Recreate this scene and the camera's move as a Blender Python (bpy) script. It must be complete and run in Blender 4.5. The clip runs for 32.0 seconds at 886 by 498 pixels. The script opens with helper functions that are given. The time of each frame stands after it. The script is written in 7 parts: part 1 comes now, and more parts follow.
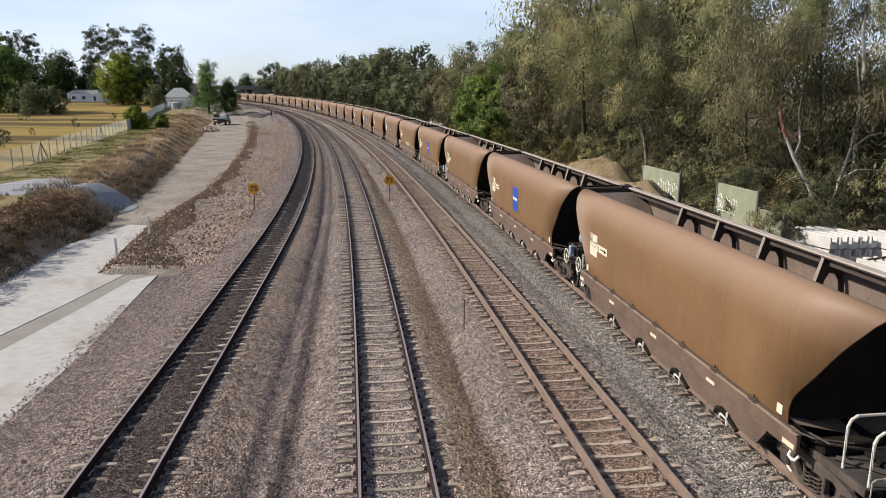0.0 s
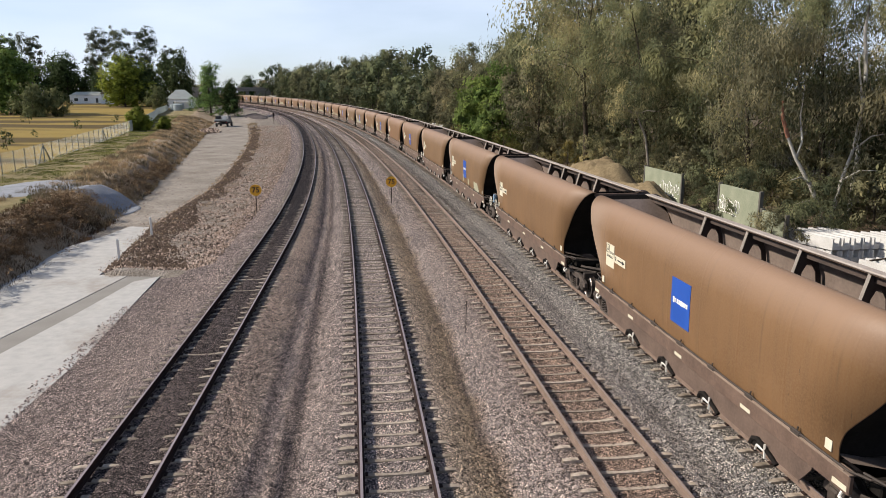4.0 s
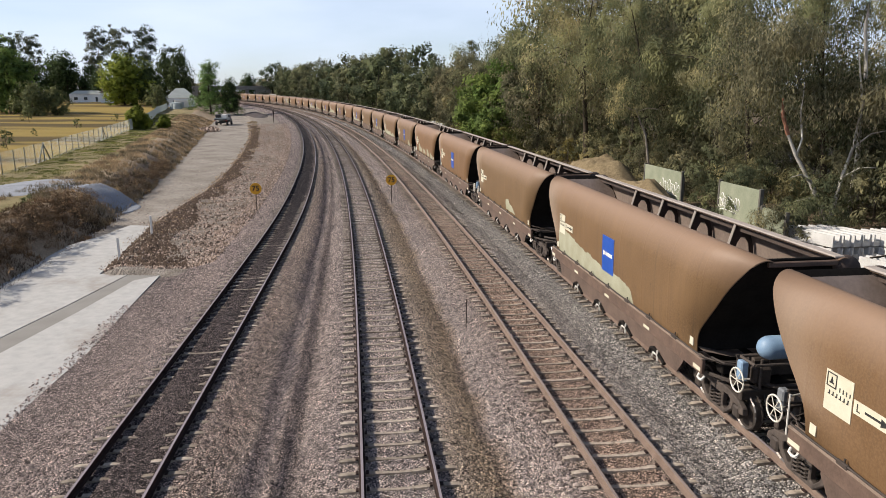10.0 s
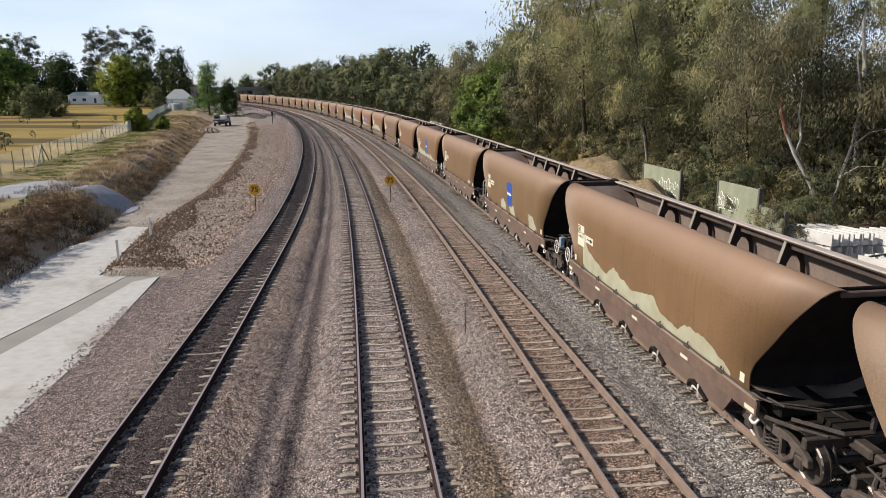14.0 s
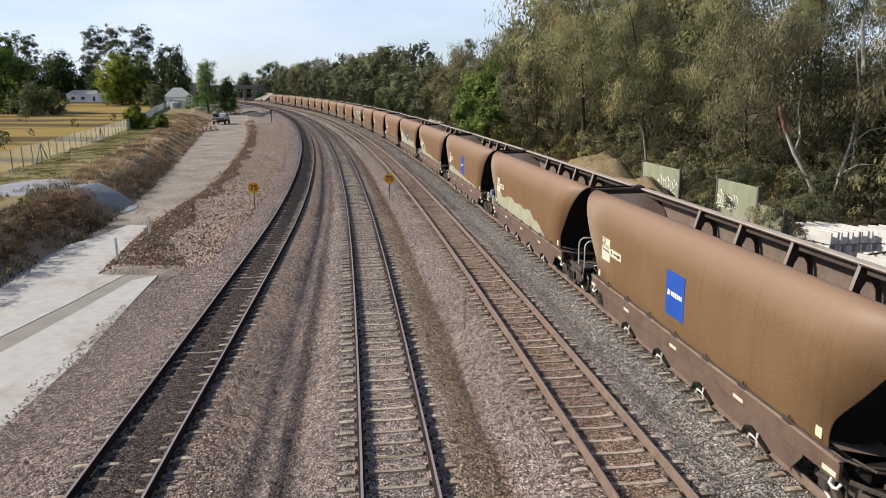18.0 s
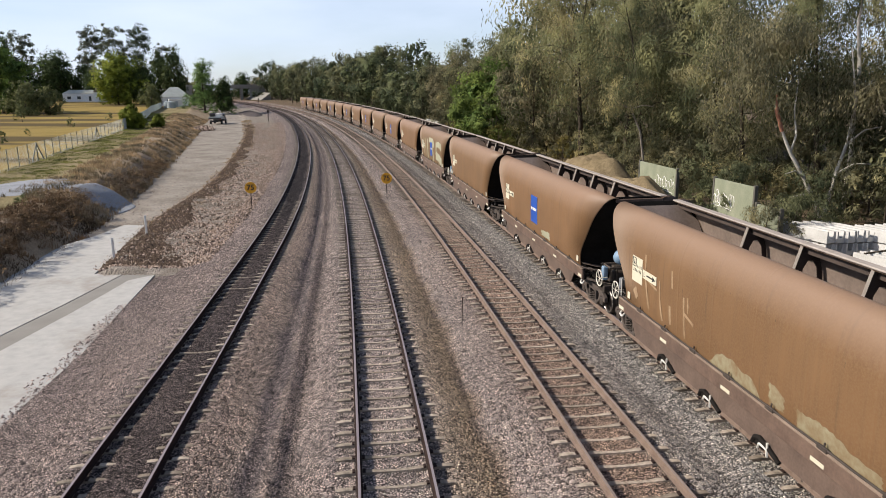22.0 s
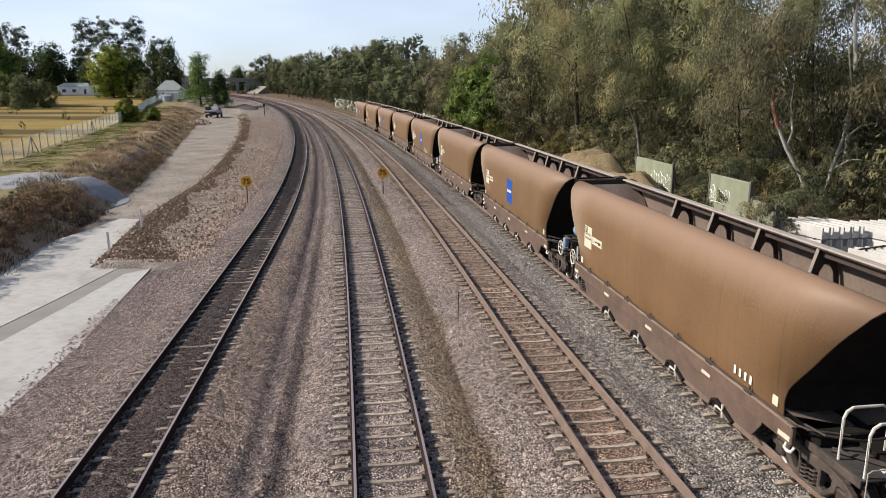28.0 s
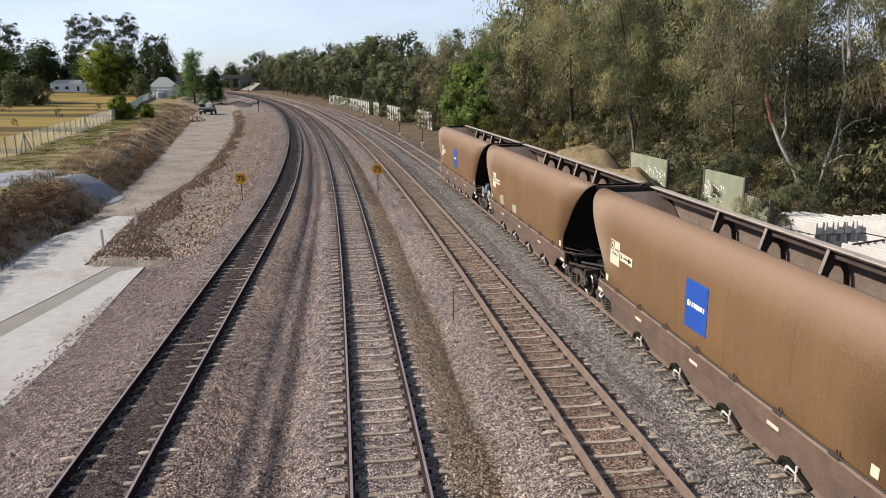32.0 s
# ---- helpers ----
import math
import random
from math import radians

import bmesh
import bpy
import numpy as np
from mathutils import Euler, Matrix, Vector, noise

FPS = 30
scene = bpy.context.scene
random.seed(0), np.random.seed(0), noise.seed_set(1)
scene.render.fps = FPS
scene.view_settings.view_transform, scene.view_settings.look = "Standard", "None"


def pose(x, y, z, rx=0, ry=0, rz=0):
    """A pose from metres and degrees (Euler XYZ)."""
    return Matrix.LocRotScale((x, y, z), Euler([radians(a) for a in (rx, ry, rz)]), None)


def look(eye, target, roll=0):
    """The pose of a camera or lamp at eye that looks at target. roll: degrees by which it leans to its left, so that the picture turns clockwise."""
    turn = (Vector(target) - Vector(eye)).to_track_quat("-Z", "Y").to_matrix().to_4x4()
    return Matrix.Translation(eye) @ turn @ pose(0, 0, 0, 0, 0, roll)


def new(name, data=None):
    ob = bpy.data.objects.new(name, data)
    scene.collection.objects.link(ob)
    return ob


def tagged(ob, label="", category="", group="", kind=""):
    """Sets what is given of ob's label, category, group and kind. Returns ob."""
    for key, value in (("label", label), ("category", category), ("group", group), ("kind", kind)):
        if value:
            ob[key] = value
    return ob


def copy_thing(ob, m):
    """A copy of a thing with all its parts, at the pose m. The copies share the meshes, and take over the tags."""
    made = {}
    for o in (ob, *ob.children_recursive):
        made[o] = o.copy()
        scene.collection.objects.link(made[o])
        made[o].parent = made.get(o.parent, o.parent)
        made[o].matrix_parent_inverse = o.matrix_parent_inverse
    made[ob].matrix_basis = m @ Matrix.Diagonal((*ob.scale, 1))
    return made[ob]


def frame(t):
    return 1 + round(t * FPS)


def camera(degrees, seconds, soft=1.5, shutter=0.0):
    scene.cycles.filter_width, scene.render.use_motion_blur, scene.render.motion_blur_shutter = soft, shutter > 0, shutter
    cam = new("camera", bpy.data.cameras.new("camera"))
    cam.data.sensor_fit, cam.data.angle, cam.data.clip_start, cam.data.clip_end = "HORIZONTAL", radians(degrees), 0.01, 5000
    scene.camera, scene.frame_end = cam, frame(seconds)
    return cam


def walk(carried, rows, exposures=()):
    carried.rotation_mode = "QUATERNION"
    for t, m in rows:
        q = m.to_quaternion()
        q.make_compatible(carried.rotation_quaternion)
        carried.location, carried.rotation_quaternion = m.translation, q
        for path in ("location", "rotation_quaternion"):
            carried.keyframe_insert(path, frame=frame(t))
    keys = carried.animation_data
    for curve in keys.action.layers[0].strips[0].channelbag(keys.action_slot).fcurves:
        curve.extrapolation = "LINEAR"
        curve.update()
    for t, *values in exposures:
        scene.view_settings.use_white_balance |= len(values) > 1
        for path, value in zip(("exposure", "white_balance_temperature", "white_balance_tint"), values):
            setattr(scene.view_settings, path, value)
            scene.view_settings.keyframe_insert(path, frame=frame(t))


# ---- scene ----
cam = camera(64.36, 32.0, soft=0.8)
EYE = Vector((0.0, 0.0, 7.69))


def view(yaw, pitch, roll):
    """A pose at the bridge parapet: yaw to the left, pitch up, roll, in degrees."""
    a, b = radians(yaw), radians(pitch)
    way = Vector((-math.sin(a) * math.cos(b), math.cos(a) * math.cos(b), math.sin(b)))
    return look(EYE, EYE + way, roll)


walk(cam, [
    (0, view(-0.270, -12.673, -0.043)),
    (0.5, view(-0.311, -12.660, 0.069)),
    (1, view(-0.373, -12.599, -0.004)),
    (1.5, view(-0.451, -12.492, 0.002)),
    (2, view(-0.308, -12.534, 0.005)),
    (2.5, view(-0.185, -12.660, -0.005)),
    (3, view(-0.108, -12.543, -0.046)),
    (3.5, view(-0.109, -12.556, -0.088)),
    (5.5, view(0.000, -12.562, -0.288)),
    (6, view(0.071, -12.456, -0.372)),
    (6.5, view(-0.018, -12.461, -0.200)),
    (7, view(-0.006, -12.601, -0.207)),
    (7.5, view(0.079, -12.289, -0.297)),
    (8, view(0.059, -12.355, -0.295)),
    (8.5, view(0.002, -12.492, -0.282)),
    (9, view(0.000, -12.562, -0.288)),
    (9.5, view(-0.048, -12.780, -0.274)),
    (10, view(-0.105, -12.711, -0.243)),
    (10.5, view(-0.129, -12.673, -0.194)),
    (11, view(-0.123, -12.695, -0.258)),
    (11.5, view(-0.200, -12.807, -0.185)),
    (12, view(-0.071, -12.844, -0.244)),
    (12.5, view(-0.075, -12.782, -0.332)),
    (13, view(-0.148, -12.798, -0.368)),
    (13.5, view(-0.131, -12.786, -0.385)),
    (14, view(-0.171, -12.695, -0.429)),
    (14.5, view(-0.035, -12.845, -0.499)),
    (16.5, view(-0.054, -12.871, -0.548)),
    (17, view(-0.081, -12.957, -0.503)),
    (17.5, view(-0.038, -12.937, -0.571)),
    (18, view(-0.238, -12.838, -0.452)),
    (18.5, view(-0.384, -12.806, -0.442)),
    (19, view(-0.256, -12.810, -0.561)),
    (19.5, view(-0.253, -12.901, -0.512)),
    (20, view(-0.305, -12.843, -0.516)),
    (20.5, view(-0.393, -12.944, -0.430)),
    (21, view(-0.321, -12.842, -0.516)),
    (21.5, view(-0.455, -12.842, -0.497)),
    (22, view(-0.474, -12.871, -0.463)),
    (22.5, view(-0.380, -12.967, -0.513)),
    (23, view(-0.499, -13.033, -0.459)),
    (23.5, view(-0.516, -13.011, -0.528)),
    (24, view(-0.527, -13.025, -0.592)),
    (24.5, view(-0.521, -13.000, -0.537)),
    (25, view(-0.571, -13.016, -0.595)),
    (25.5, view(-0.656, -13.056, -0.499)),
    (27.5, view(-0.682, -13.255, -0.288)),
    (28, view(-0.792, -13.308, -0.229)),
    (28.5, view(-0.742, -13.267, -0.248)),
    (29, view(-0.749, -13.361, -0.232)),
    (29.5, view(-0.709, -13.337, -0.259)),
    (30, view(-0.631, -13.342, -0.327)),
    (30.5, view(-0.749, -13.415, -0.283)),
    (31, view(-0.876, -13.407, -0.244)),
    (31.5, view(-1.043, -13.542, -0.277)),
    (32, view(-1.189, -13.599, -0.355)),
])

# ---- light ----
SUN_DIR = Vector((-0.81, 0.03, 0.58)).normalized()
world = bpy.data.worlds.new("world")
scene.world = world
world.use_nodes = True
wn = world.node_tree
wn.nodes.clear()
sky = wn.nodes.new("ShaderNodeTexSky")
sky.sky_type = "NISHITA"
sky.sun_disc = False
sky.sun_elevation = math.asin(SUN_DIR.z)
sky.sun_rotation = math.atan2(SUN_DIR.x, SUN_DIR.y)
sky.air_density, sky.dust_density, sky.ozone_density = 0.75, 0.8, 1.0
bg = wn.nodes.new("ShaderNodeBackground")
bg.inputs["Strength"].default_value = 0.11
wo = wn.nodes.new("ShaderNodeOutputWorld")
# thin high haze and faint cloud over the blue
tc = wn.nodes.new("ShaderNodeTexCoord")
mp = wn.nodes.new("ShaderNodeMapping")
mp.inputs["Scale"].default_value = (1.0, 1.0, 4.0)
cloud = wn.nodes.new("ShaderNodeTexNoise")
cloud.inputs["Scale"].default_value, cloud.inputs["Detail"].default_value = 2.2, 5.0
rng_ = wn.nodes.new("ShaderNodeMapRange")
rng_.inputs["From Min"].default_value, rng_.inputs["From Max"].default_value = 0.35, 0.75
rng_.inputs["To Min"].default_value, rng_.inputs["To Max"].default_value = 0.35, 1.0
haze = wn.nodes.new("ShaderNodeMix")
haze.data_type = "RGBA"
haze.inputs[7].default_value = (6.5, 7.3, 8.9, 1.0)
wn.links.new(tc.outputs["Generated"], mp.inputs["Vector"])
wn.links.new(mp.outputs[0], cloud.inputs["Vector"])
wn.links.new(cloud.outputs["Fac"], rng_.inputs["Value"])
up = wn.nodes.new("ShaderNodeSeparateXYZ")
wn.links.new(tc.outputs["Generated"], up.inputs[0])
thin = wn.nodes.new("ShaderNodeMapRange")
thin.inputs["From Min"].default_value, thin.inputs["From Max"].default_value = 0.15, 0.55
thin.inputs["To Min"].default_value, thin.inputs["To Max"].default_value = 1.0, 0.1
wn.links.new(up.outputs[2], thin.inputs["Value"])
veil = wn.nodes.new("ShaderNodeMath")
veil.operation = "MULTIPLY"
wn.links.new(rng_.outputs["Result"], veil.inputs[0])
wn.links.new(thin.outputs["Result"], veil.inputs[1])
wn.links.new(veil.outputs[0], haze.inputs[0])
wn.links.new(sky.outputs[0], haze.inputs[6])
wn.links.new(haze.outputs[2], bg.inputs["Color"])
wn.links.new(bg.outputs[0], wo.inputs["Surface"])
sun_data = bpy.data.lights.new("sun", "SUN")
sun_data.energy, sun_data.angle, sun_data.color = 5.0, radians(0.6), (1.0, 0.91, 0.79)
sun = new("sun", sun_data)
sun.matrix_world = look((-81, 3, 58), (0, 0, 0))
scene.view_settings.exposure = 0.28


# ---- materials ----
class Nodes:
    """A short way to write node trees."""

    def __init__(self, name, rough=0.8, metal=0.0):
        self.m = bpy.data.materials.new(name)
        self.m.use_nodes = True
        self.t = self.m.node_tree
        self.b = self.t.nodes["Principled BSDF"]
        self.b.inputs["Roughness"].default_value = rough
        self.b.inputs["Metallic"].default_value = metal
        if rough >= 0.89 and metal == 0.0:  # dusty, matt surfaces
            self.b.inputs["Specular IOR Level"].default_value = 0.12
        self.c = self.add("ShaderNodeTexCoord")

    def add(self, kind, **values):
        n = self.t.nodes.new(kind)
        for k, v in values.items():
            n.inputs[k].default_value = v
        return n

    def link(self, a, b):
        self.t.links.new(a, b)

    def noise(self, scale, detail=3.0, where="Object", rough=0.55, stretch=None):
        n = self.add("ShaderNodeTexNoise", Scale=scale, Detail=detail, Roughness=rough)
        src = self.c.outputs[where] if isinstance(where, str) else where
        if stretch:
            mp = self.add("ShaderNodeMapping")
            mp.inputs["Scale"].default_value = stretch
            self.link(src, mp.inputs["Vector"])
            src = mp.outputs[0]
        self.link(src, n.inputs["Vector"])
        return n.outputs["Fac"]

    def cells(self, scale, where="Object", feature="F1"):
        n = self.add("ShaderNodeTexVoronoi", Scale=scale)
        n.feature = feature
        self.link(self.c.outputs[where], n.inputs["Vector"])
        return n

    def ramp(self, fac, stops):
        n = self.add("ShaderNodeValToRGB")
        e = n.color_ramp.elements
        while len(e) < len(stops):
            e.new(0.5)
        for el, (p, col) in zip(e, stops):
            el.position = p
            el.color = (*col, 1.0) if len(col) == 3 else col
        self.link(fac, n.inputs["Fac"])
        return n.outputs["Color"]

    def step(self, fac, lo, hi):
        n = self.add("ShaderNodeMapRange")
        n.inputs["From Min"].default_value, n.inputs["From Max"].default_value = lo, hi
        self.link(fac, n.inputs["Value"])
        return n.outputs["Result"]

    def mix(self, fac, a, b, mode="MIX"):
        n = self.add("ShaderNodeMix")
        n.data_type, n.blend_type = "RGBA", mode
        for v, i in ((fac, 0), (a, 6), (b, 7)):
            if isinstance(v, (int, float)):
                n.inputs[i].default_value = v
            elif isinstance(v, tuple):
                n.inputs[i].default_value = (*v, 1.0)
            else:
                self.link(v, n.inputs[i])
        return n.outputs[2]

    def math(self, op, a, b=0.0):
        n = self.add("ShaderNodeMath")
        n.operation = op
        for v, i in ((a, 0), (b, 1)):
            if isinstance(v, (int, float)):
                n.inputs[i].default_value = v
            else:
                self.link(v, n.inputs[i])
        return n.outputs[0]

    def sep(self, where):
        n = self.add("ShaderNodeSeparateXYZ")
        self.link(self.c.outputs[where], n.inputs[0])
        return n.outputs

    def random(self):
        return self.add("ShaderNodeObjectInfo").outputs["Random"]

    def island(self):
        return self.add("ShaderNodeNewGeometry").outputs["Random Per Island"]

    def color(self, c):
        if isinstance(c, tuple):
            self.b.inputs["Base Color"].default_value = (*c, 1.0)
        else:
            self.link(c, self.b.inputs["Base Color"])
        return self

    def bump(self, height, strength=0.4, distance=0.02):
        n = self.add("ShaderNodeBump", Strength=strength, Distance=distance)
        self.link(height, n.inputs["Height"])
        self.link(n.outputs[0], self.b.inputs["Normal"])
        return self


def speckled(name, dark, light, scale=8.0, rough=0.85, metal=0.0, fine=60.0, bump=0.3, dist=0.01):
    n = Nodes(name, rough, metal)
    a = n.noise(scale, 4.0)
    b = n.noise(fine, 2.0)
    n.color(n.mix(0.35, n.ramp(a, [(0.3, dark), (0.7, light)]), n.ramp(b, [(0.3, dark), (0.7, light)])))
    n.bump(b, bump, dist)
    return n.m


def zone_at(d):
    return (d + 14.0) / 22.0


def ballast_nodes(name, island):
    """Stones coloured by the zone across the tracks, with shade painted into the gaps."""
    n = Nodes(name, 0.9)
    uv = n.sep("UV")
    wob = n.math("ADD", uv[1], n.math("MULTIPLY", n.math("SUBTRACT", n.noise(0.5, 4.0), 0.5), 0.05))
    zone = n.ramp(wob, ZONES)
    big = n.ramp(n.noise(0.22, 5.0), [(0.3, (0.85, 0.85, 0.86)), (0.7, (1.12, 1.1, 1.08))])
    zone = n.mix(1.0, zone, big, "MULTIPLY")
    # heavier coal spill in the first track farther out
    coal = n.math("MULTIPLY", n.step(uv[0], 0.15, 0.38), n.math("MULTIPLY", n.step(wob, zone_at(-11.2), zone_at(-10.8)), n.step(wob, zone_at(-9.5), zone_at(-9.9))))
    zone = n.mix(n.math("MULTIPLY", coal, 0.72), zone, (0.034, 0.029, 0.032))
    clump = n.ramp(n.noise(6.0, 4.0, rough=0.7), [(0.36, (0.54, 0.53, 0.54)), (0.5, (1.0, 1.0, 1.0)), (0.64, (1.44, 1.42, 1.4))])
    zone = n.mix(1.0, zone, clump, "MULTIPLY")
    tones = [(0.0, (0.3, 0.295, 0.31)), (0.3, (0.72, 0.71, 0.71)), (0.7, (1.15, 1.13, 1.09)), (1.0, (1.62, 1.58, 1.5))]
    if island:
        n.color(n.mix(1.0, n.mix(1.0, zone, n.ramp(n.island(), tones), "MULTIPLY"), (0.64, 0.64, 0.64), "MULTIPLY"))
        return n.m
    cell, edge, fine = n.cells(18.5), n.cells(18.5, feature="DISTANCE_TO_EDGE"), n.cells(48.0)
    stone = n.mix(0.2, n.ramp(cell.outputs["Color"], tones), n.ramp(fine.outputs["Color"], tones))
    gap = n.ramp(edge.outputs["Distance"], [(0.0, (0.05, 0.048, 0.05)), (0.11, (0.26, 0.255, 0.25)), (0.22, (1.25, 1.23, 1.2)), (0.34, (1.5, 1.47, 1.44))])
    n.color(n.mix(1.0, n.mix(1.0, n.mix(1.0, zone, (1.3, 1.3, 1.3), "MULTIPLY"), stone, "MULTIPLY"), gap, "MULTIPLY"))
    h = n.math("ADD", n.math("MULTIPLY", edge.outputs["Distance"], 1.5), n.math("MULTIPLY", fine.outputs["Distance"], -0.5))
    n.bump(h, 1.0, 0.09)
    return n.m


# ballast colours across the tracks, by the distance from the third track
GREY, BROWN, DARK, RUST = (0.22, 0.207, 0.2), (0.2, 0.176, 0.152), (0.068, 0.062, 0.062), (0.198, 0.162, 0.135)
ZONES = [(zone_at(d), (c[0] * 2.4, c[1] * 2.2, c[2] * 2.18)) for d, c in (
    (-13.8, (0.165, 0.151, 0.146)), (-12.2, (0.188, 0.172, 0.163)), (-11.4, (0.165, 0.153, 0.148)), (-10.85, DARK), (-9.85, DARK), (-9.3, (0.15, 0.135, 0.128)), (-8.7, (0.215, 0.19, 0.168)), (-8.15, (0.2, 0.182, 0.165)),
    (-7.95, (0.13, 0.121, 0.121)), (-7.6, (0.1, 0.095, 0.1)), (-7.4, (0.18, 0.165, 0.155)), (-7.05, (0.125, 0.116, 0.113)), (-6.7, (0.21, 0.195, 0.185)), (-5.4, GREY), (-4.0, GREY),
    (-3.5, (0.2, 0.182, 0.152)), (-2.8, (0.188, 0.163, 0.121)), (-2.55, (0.185, 0.163, 0.138)), (-2.3, (0.228, 0.216, 0.207)), (-1.4, (0.212, 0.196, 0.184)),
    (-0.6, RUST), (0.5, RUST), (1.2, (0.178, 0.18, 0.175)), (2.6, (0.18, 0.189, 0.185)), (4.0, (0.155, 0.152, 0.144)), (7.5, BROWN))]


def soil_material(name, stops, scale=0.6, fine=14.0, bump=0.6, dist=0.06):
    n = Nodes(name, 0.95)
    a = n.math("ADD", n.math("MULTIPLY", n.noise(scale, 6.0), 0.65), n.math("MULTIPLY", n.noise(fine, 4.0), 0.35))
    c = n.cells(fine * 1.6)
    n.color(n.mix(0.4, n.ramp(a, stops), n.mix(1.0, n.ramp(a, stops), n.ramp(c.outputs["Color"], [(0.1, (0.5, 0.5, 0.5)), (0.9, (1.5, 1.5, 1.5))]), "MULTIPLY")))
    n.bump(n.math("ADD", n.noise(fine, 5.0), n.math("MULTIPLY", c.outputs["Distance"], 0.6)), bump, dist)
    return n.m


def leaf_material(name, dark, light, glow=0.25, hue=True):
    n = Nodes(name, 0.7)
    n.b.inputs["Specular IOR Level"].default_value = 0.08
    fac = n.math("ADD", n.math("MULTIPLY", n.island(), 0.26), 0.37)
    col = n.mix(fac, dark, light)
    tone = n.ramp(n.random(), [(0.0, (0.62, 0.74, 0.66)), (0.35, (0.9, 0.98, 0.8)), (0.7, (1.05, 1.0, 0.95)), (1.0, (1.25, 1.22, 1.0))] if hue else [(0.0, (0.85, 0.85, 0.85)), (1.0, (1.15, 1.15, 1.15))])
    # blotches of noise put lit and shaded foliage masses into the leaf colour
    patch = n.ramp(n.noise(0.42, 1.5), [(0.34, (0.42, 0.46, 0.45)), (0.5, (1.0, 0.99, 0.94)), (0.66, (1.62, 1.5, 1.3))])
    col = n.mix(1.0, n.mix(1.0, col, tone, "MULTIPLY"), patch, "MULTIPLY")
    n.color(col)
    tr = n.add("ShaderNodeBsdfTranslucent")
    n.link(col, tr.inputs["Color"])
    mx = n.add("ShaderNodeMixShader", Fac=glow)
    n.link(n.b.outputs[0], mx.inputs[1])
    n.link(tr.outputs[0], mx.inputs[2])
    n.link(mx.outputs[0], n.t.nodes["Material Output"].inputs["Surface"])
    return n.m


def wagon_paint(name):
    """Dusty brown hopper paint, streaked and faded."""
    n = Nodes(name, 0.62)
    o = n.sep("Object")
    shift = n.add("ShaderNodeVectorMath")
    shift.operation = "ADD"
    n.link(n.c.outputs["Object"], shift.inputs[0])
    n.link(n.math("MULTIPLY", n.random(), 90.0), shift.inputs[1])
    own = shift.outputs[0]
    big = n.noise(0.7, 4.0, own)
    fine = n.noise(22.0, 3.0)
    streak = n.noise(3.0, 3.0, own, stretch=(0.3, 2.2, 0.12))
    col = n.ramp(big, [(0.3, (0.121, 0.066, 0.027)), (0.7, (0.171, 0.097, 0.042))])
    col = n.mix(n.math("MULTIPLY", n.step(streak, 0.45, 0.75), 0.7), col, (0.112, 0.066, 0.031))
    # each wagon has faded a little differently, and has a few dark runs
    col = n.mix(1.0, col, n.ramp(n.random(), [(0.0, (0.9, 0.96, 0.98)), (0.5, (1.0, 0.97, 0.98)), (1.0, (1.12, 1.0, 0.96))]), "MULTIPLY")
    runs = n.noise(1.0, 2.0, own, stretch=(0.3, 9.0, 0.9))
    col = n.mix(n.math("MULTIPLY", n.step(runs, 0.74, 0.76), 0.75), col, (0.06, 0.036, 0.02))
    col = n.mix(n.step(fine, 0.4, 0.75), col, (0.173, 0.1, 0.045))
    # faint dark lines down the welded seams
    seam_at = n.math("PINGPONG", n.math("ADD", o[1], 1.15), 1.15)
    col = n.mix(n.math("MULTIPLY", n.math("MULTIPLY", n.step(seam_at, 0.05, 0.0), n.step(n.noise(0.9, 3.0, own), 0.4, 0.6)), 0.45), col, (0.07, 0.045, 0.024))
    # pale dust on the rolled top
    col = n.mix(n.math("MULTIPLY", n.step(o[2], 3.2, 3.95), 0.7), col, (0.235, 0.15, 0.1))
    n.color(col)
    weld = n.math("PINGPONG", n.math("ADD", o[1], 0.86), 0.86)
    n.bump(n.math("ADD", n.math("ADD", fine, n.math("MULTIPLY", big, 2.0)), n.math("MULTIPLY", n.step(weld, 0.05, 0.0), 2.0)), 0.15, 0.01)
    return n.m


M = {}
M["ballast"] = ballast_nodes("ballast", False)
M["stone"] = ballast_nodes("ballast_stone", True)
M["rubble"] = soil_material("rubble", [(0.3, (0.14, 0.12, 0.098)), (0.5, (0.26, 0.224, 0.188)), (0.7, (0.4, 0.355, 0.31))], 0.9, 7.0, 1.0, 0.14)
M["road_dirt"] = soil_material("road_dirt", [(0.3, (0.15, 0.125, 0.1)), (0.5, (0.245, 0.216, 0.185)), (0.68, (0.325, 0.292, 0.256))], 0.3, 5.0, 0.4, 0.03)
M["dry_bank"] = soil_material("dry_bank", [(0.3, (0.2, 0.15, 0.102)), (0.5, (0.34, 0.262, 0.18)), (0.7, (0.47, 0.37, 0.265))], 0.5, 10.0, 0.9, 0.1)


def lawn_material():
    """Dry golden grass, with the trees' long shadows painted in as brown strips."""
    n = Nodes("lawn", 0.95)
    a = n.math("ADD", n.math("MULTIPLY", n.noise(0.12, 6.0), 0.65), n.math("MULTIPLY", n.noise(6.0, 4.0), 0.35))
    col = n.ramp(a, [(0.3, (0.195, 0.14, 0.037)), (0.55, (0.265, 0.188, 0.052)), (0.75, (0.175, 0.148, 0.038))])
    strip = n.noise(1.0, 3.0, stretch=(0.012, 0.07, 0.1))
    col = n.mix(n.math("MULTIPLY", n.step(strip, 0.5, 0.56), 0.85), col, (0.06, 0.042, 0.018))
    n.color(col)
    n.bump(n.noise(9.0, 4.0), 0.4, 0.04)
    return n.m


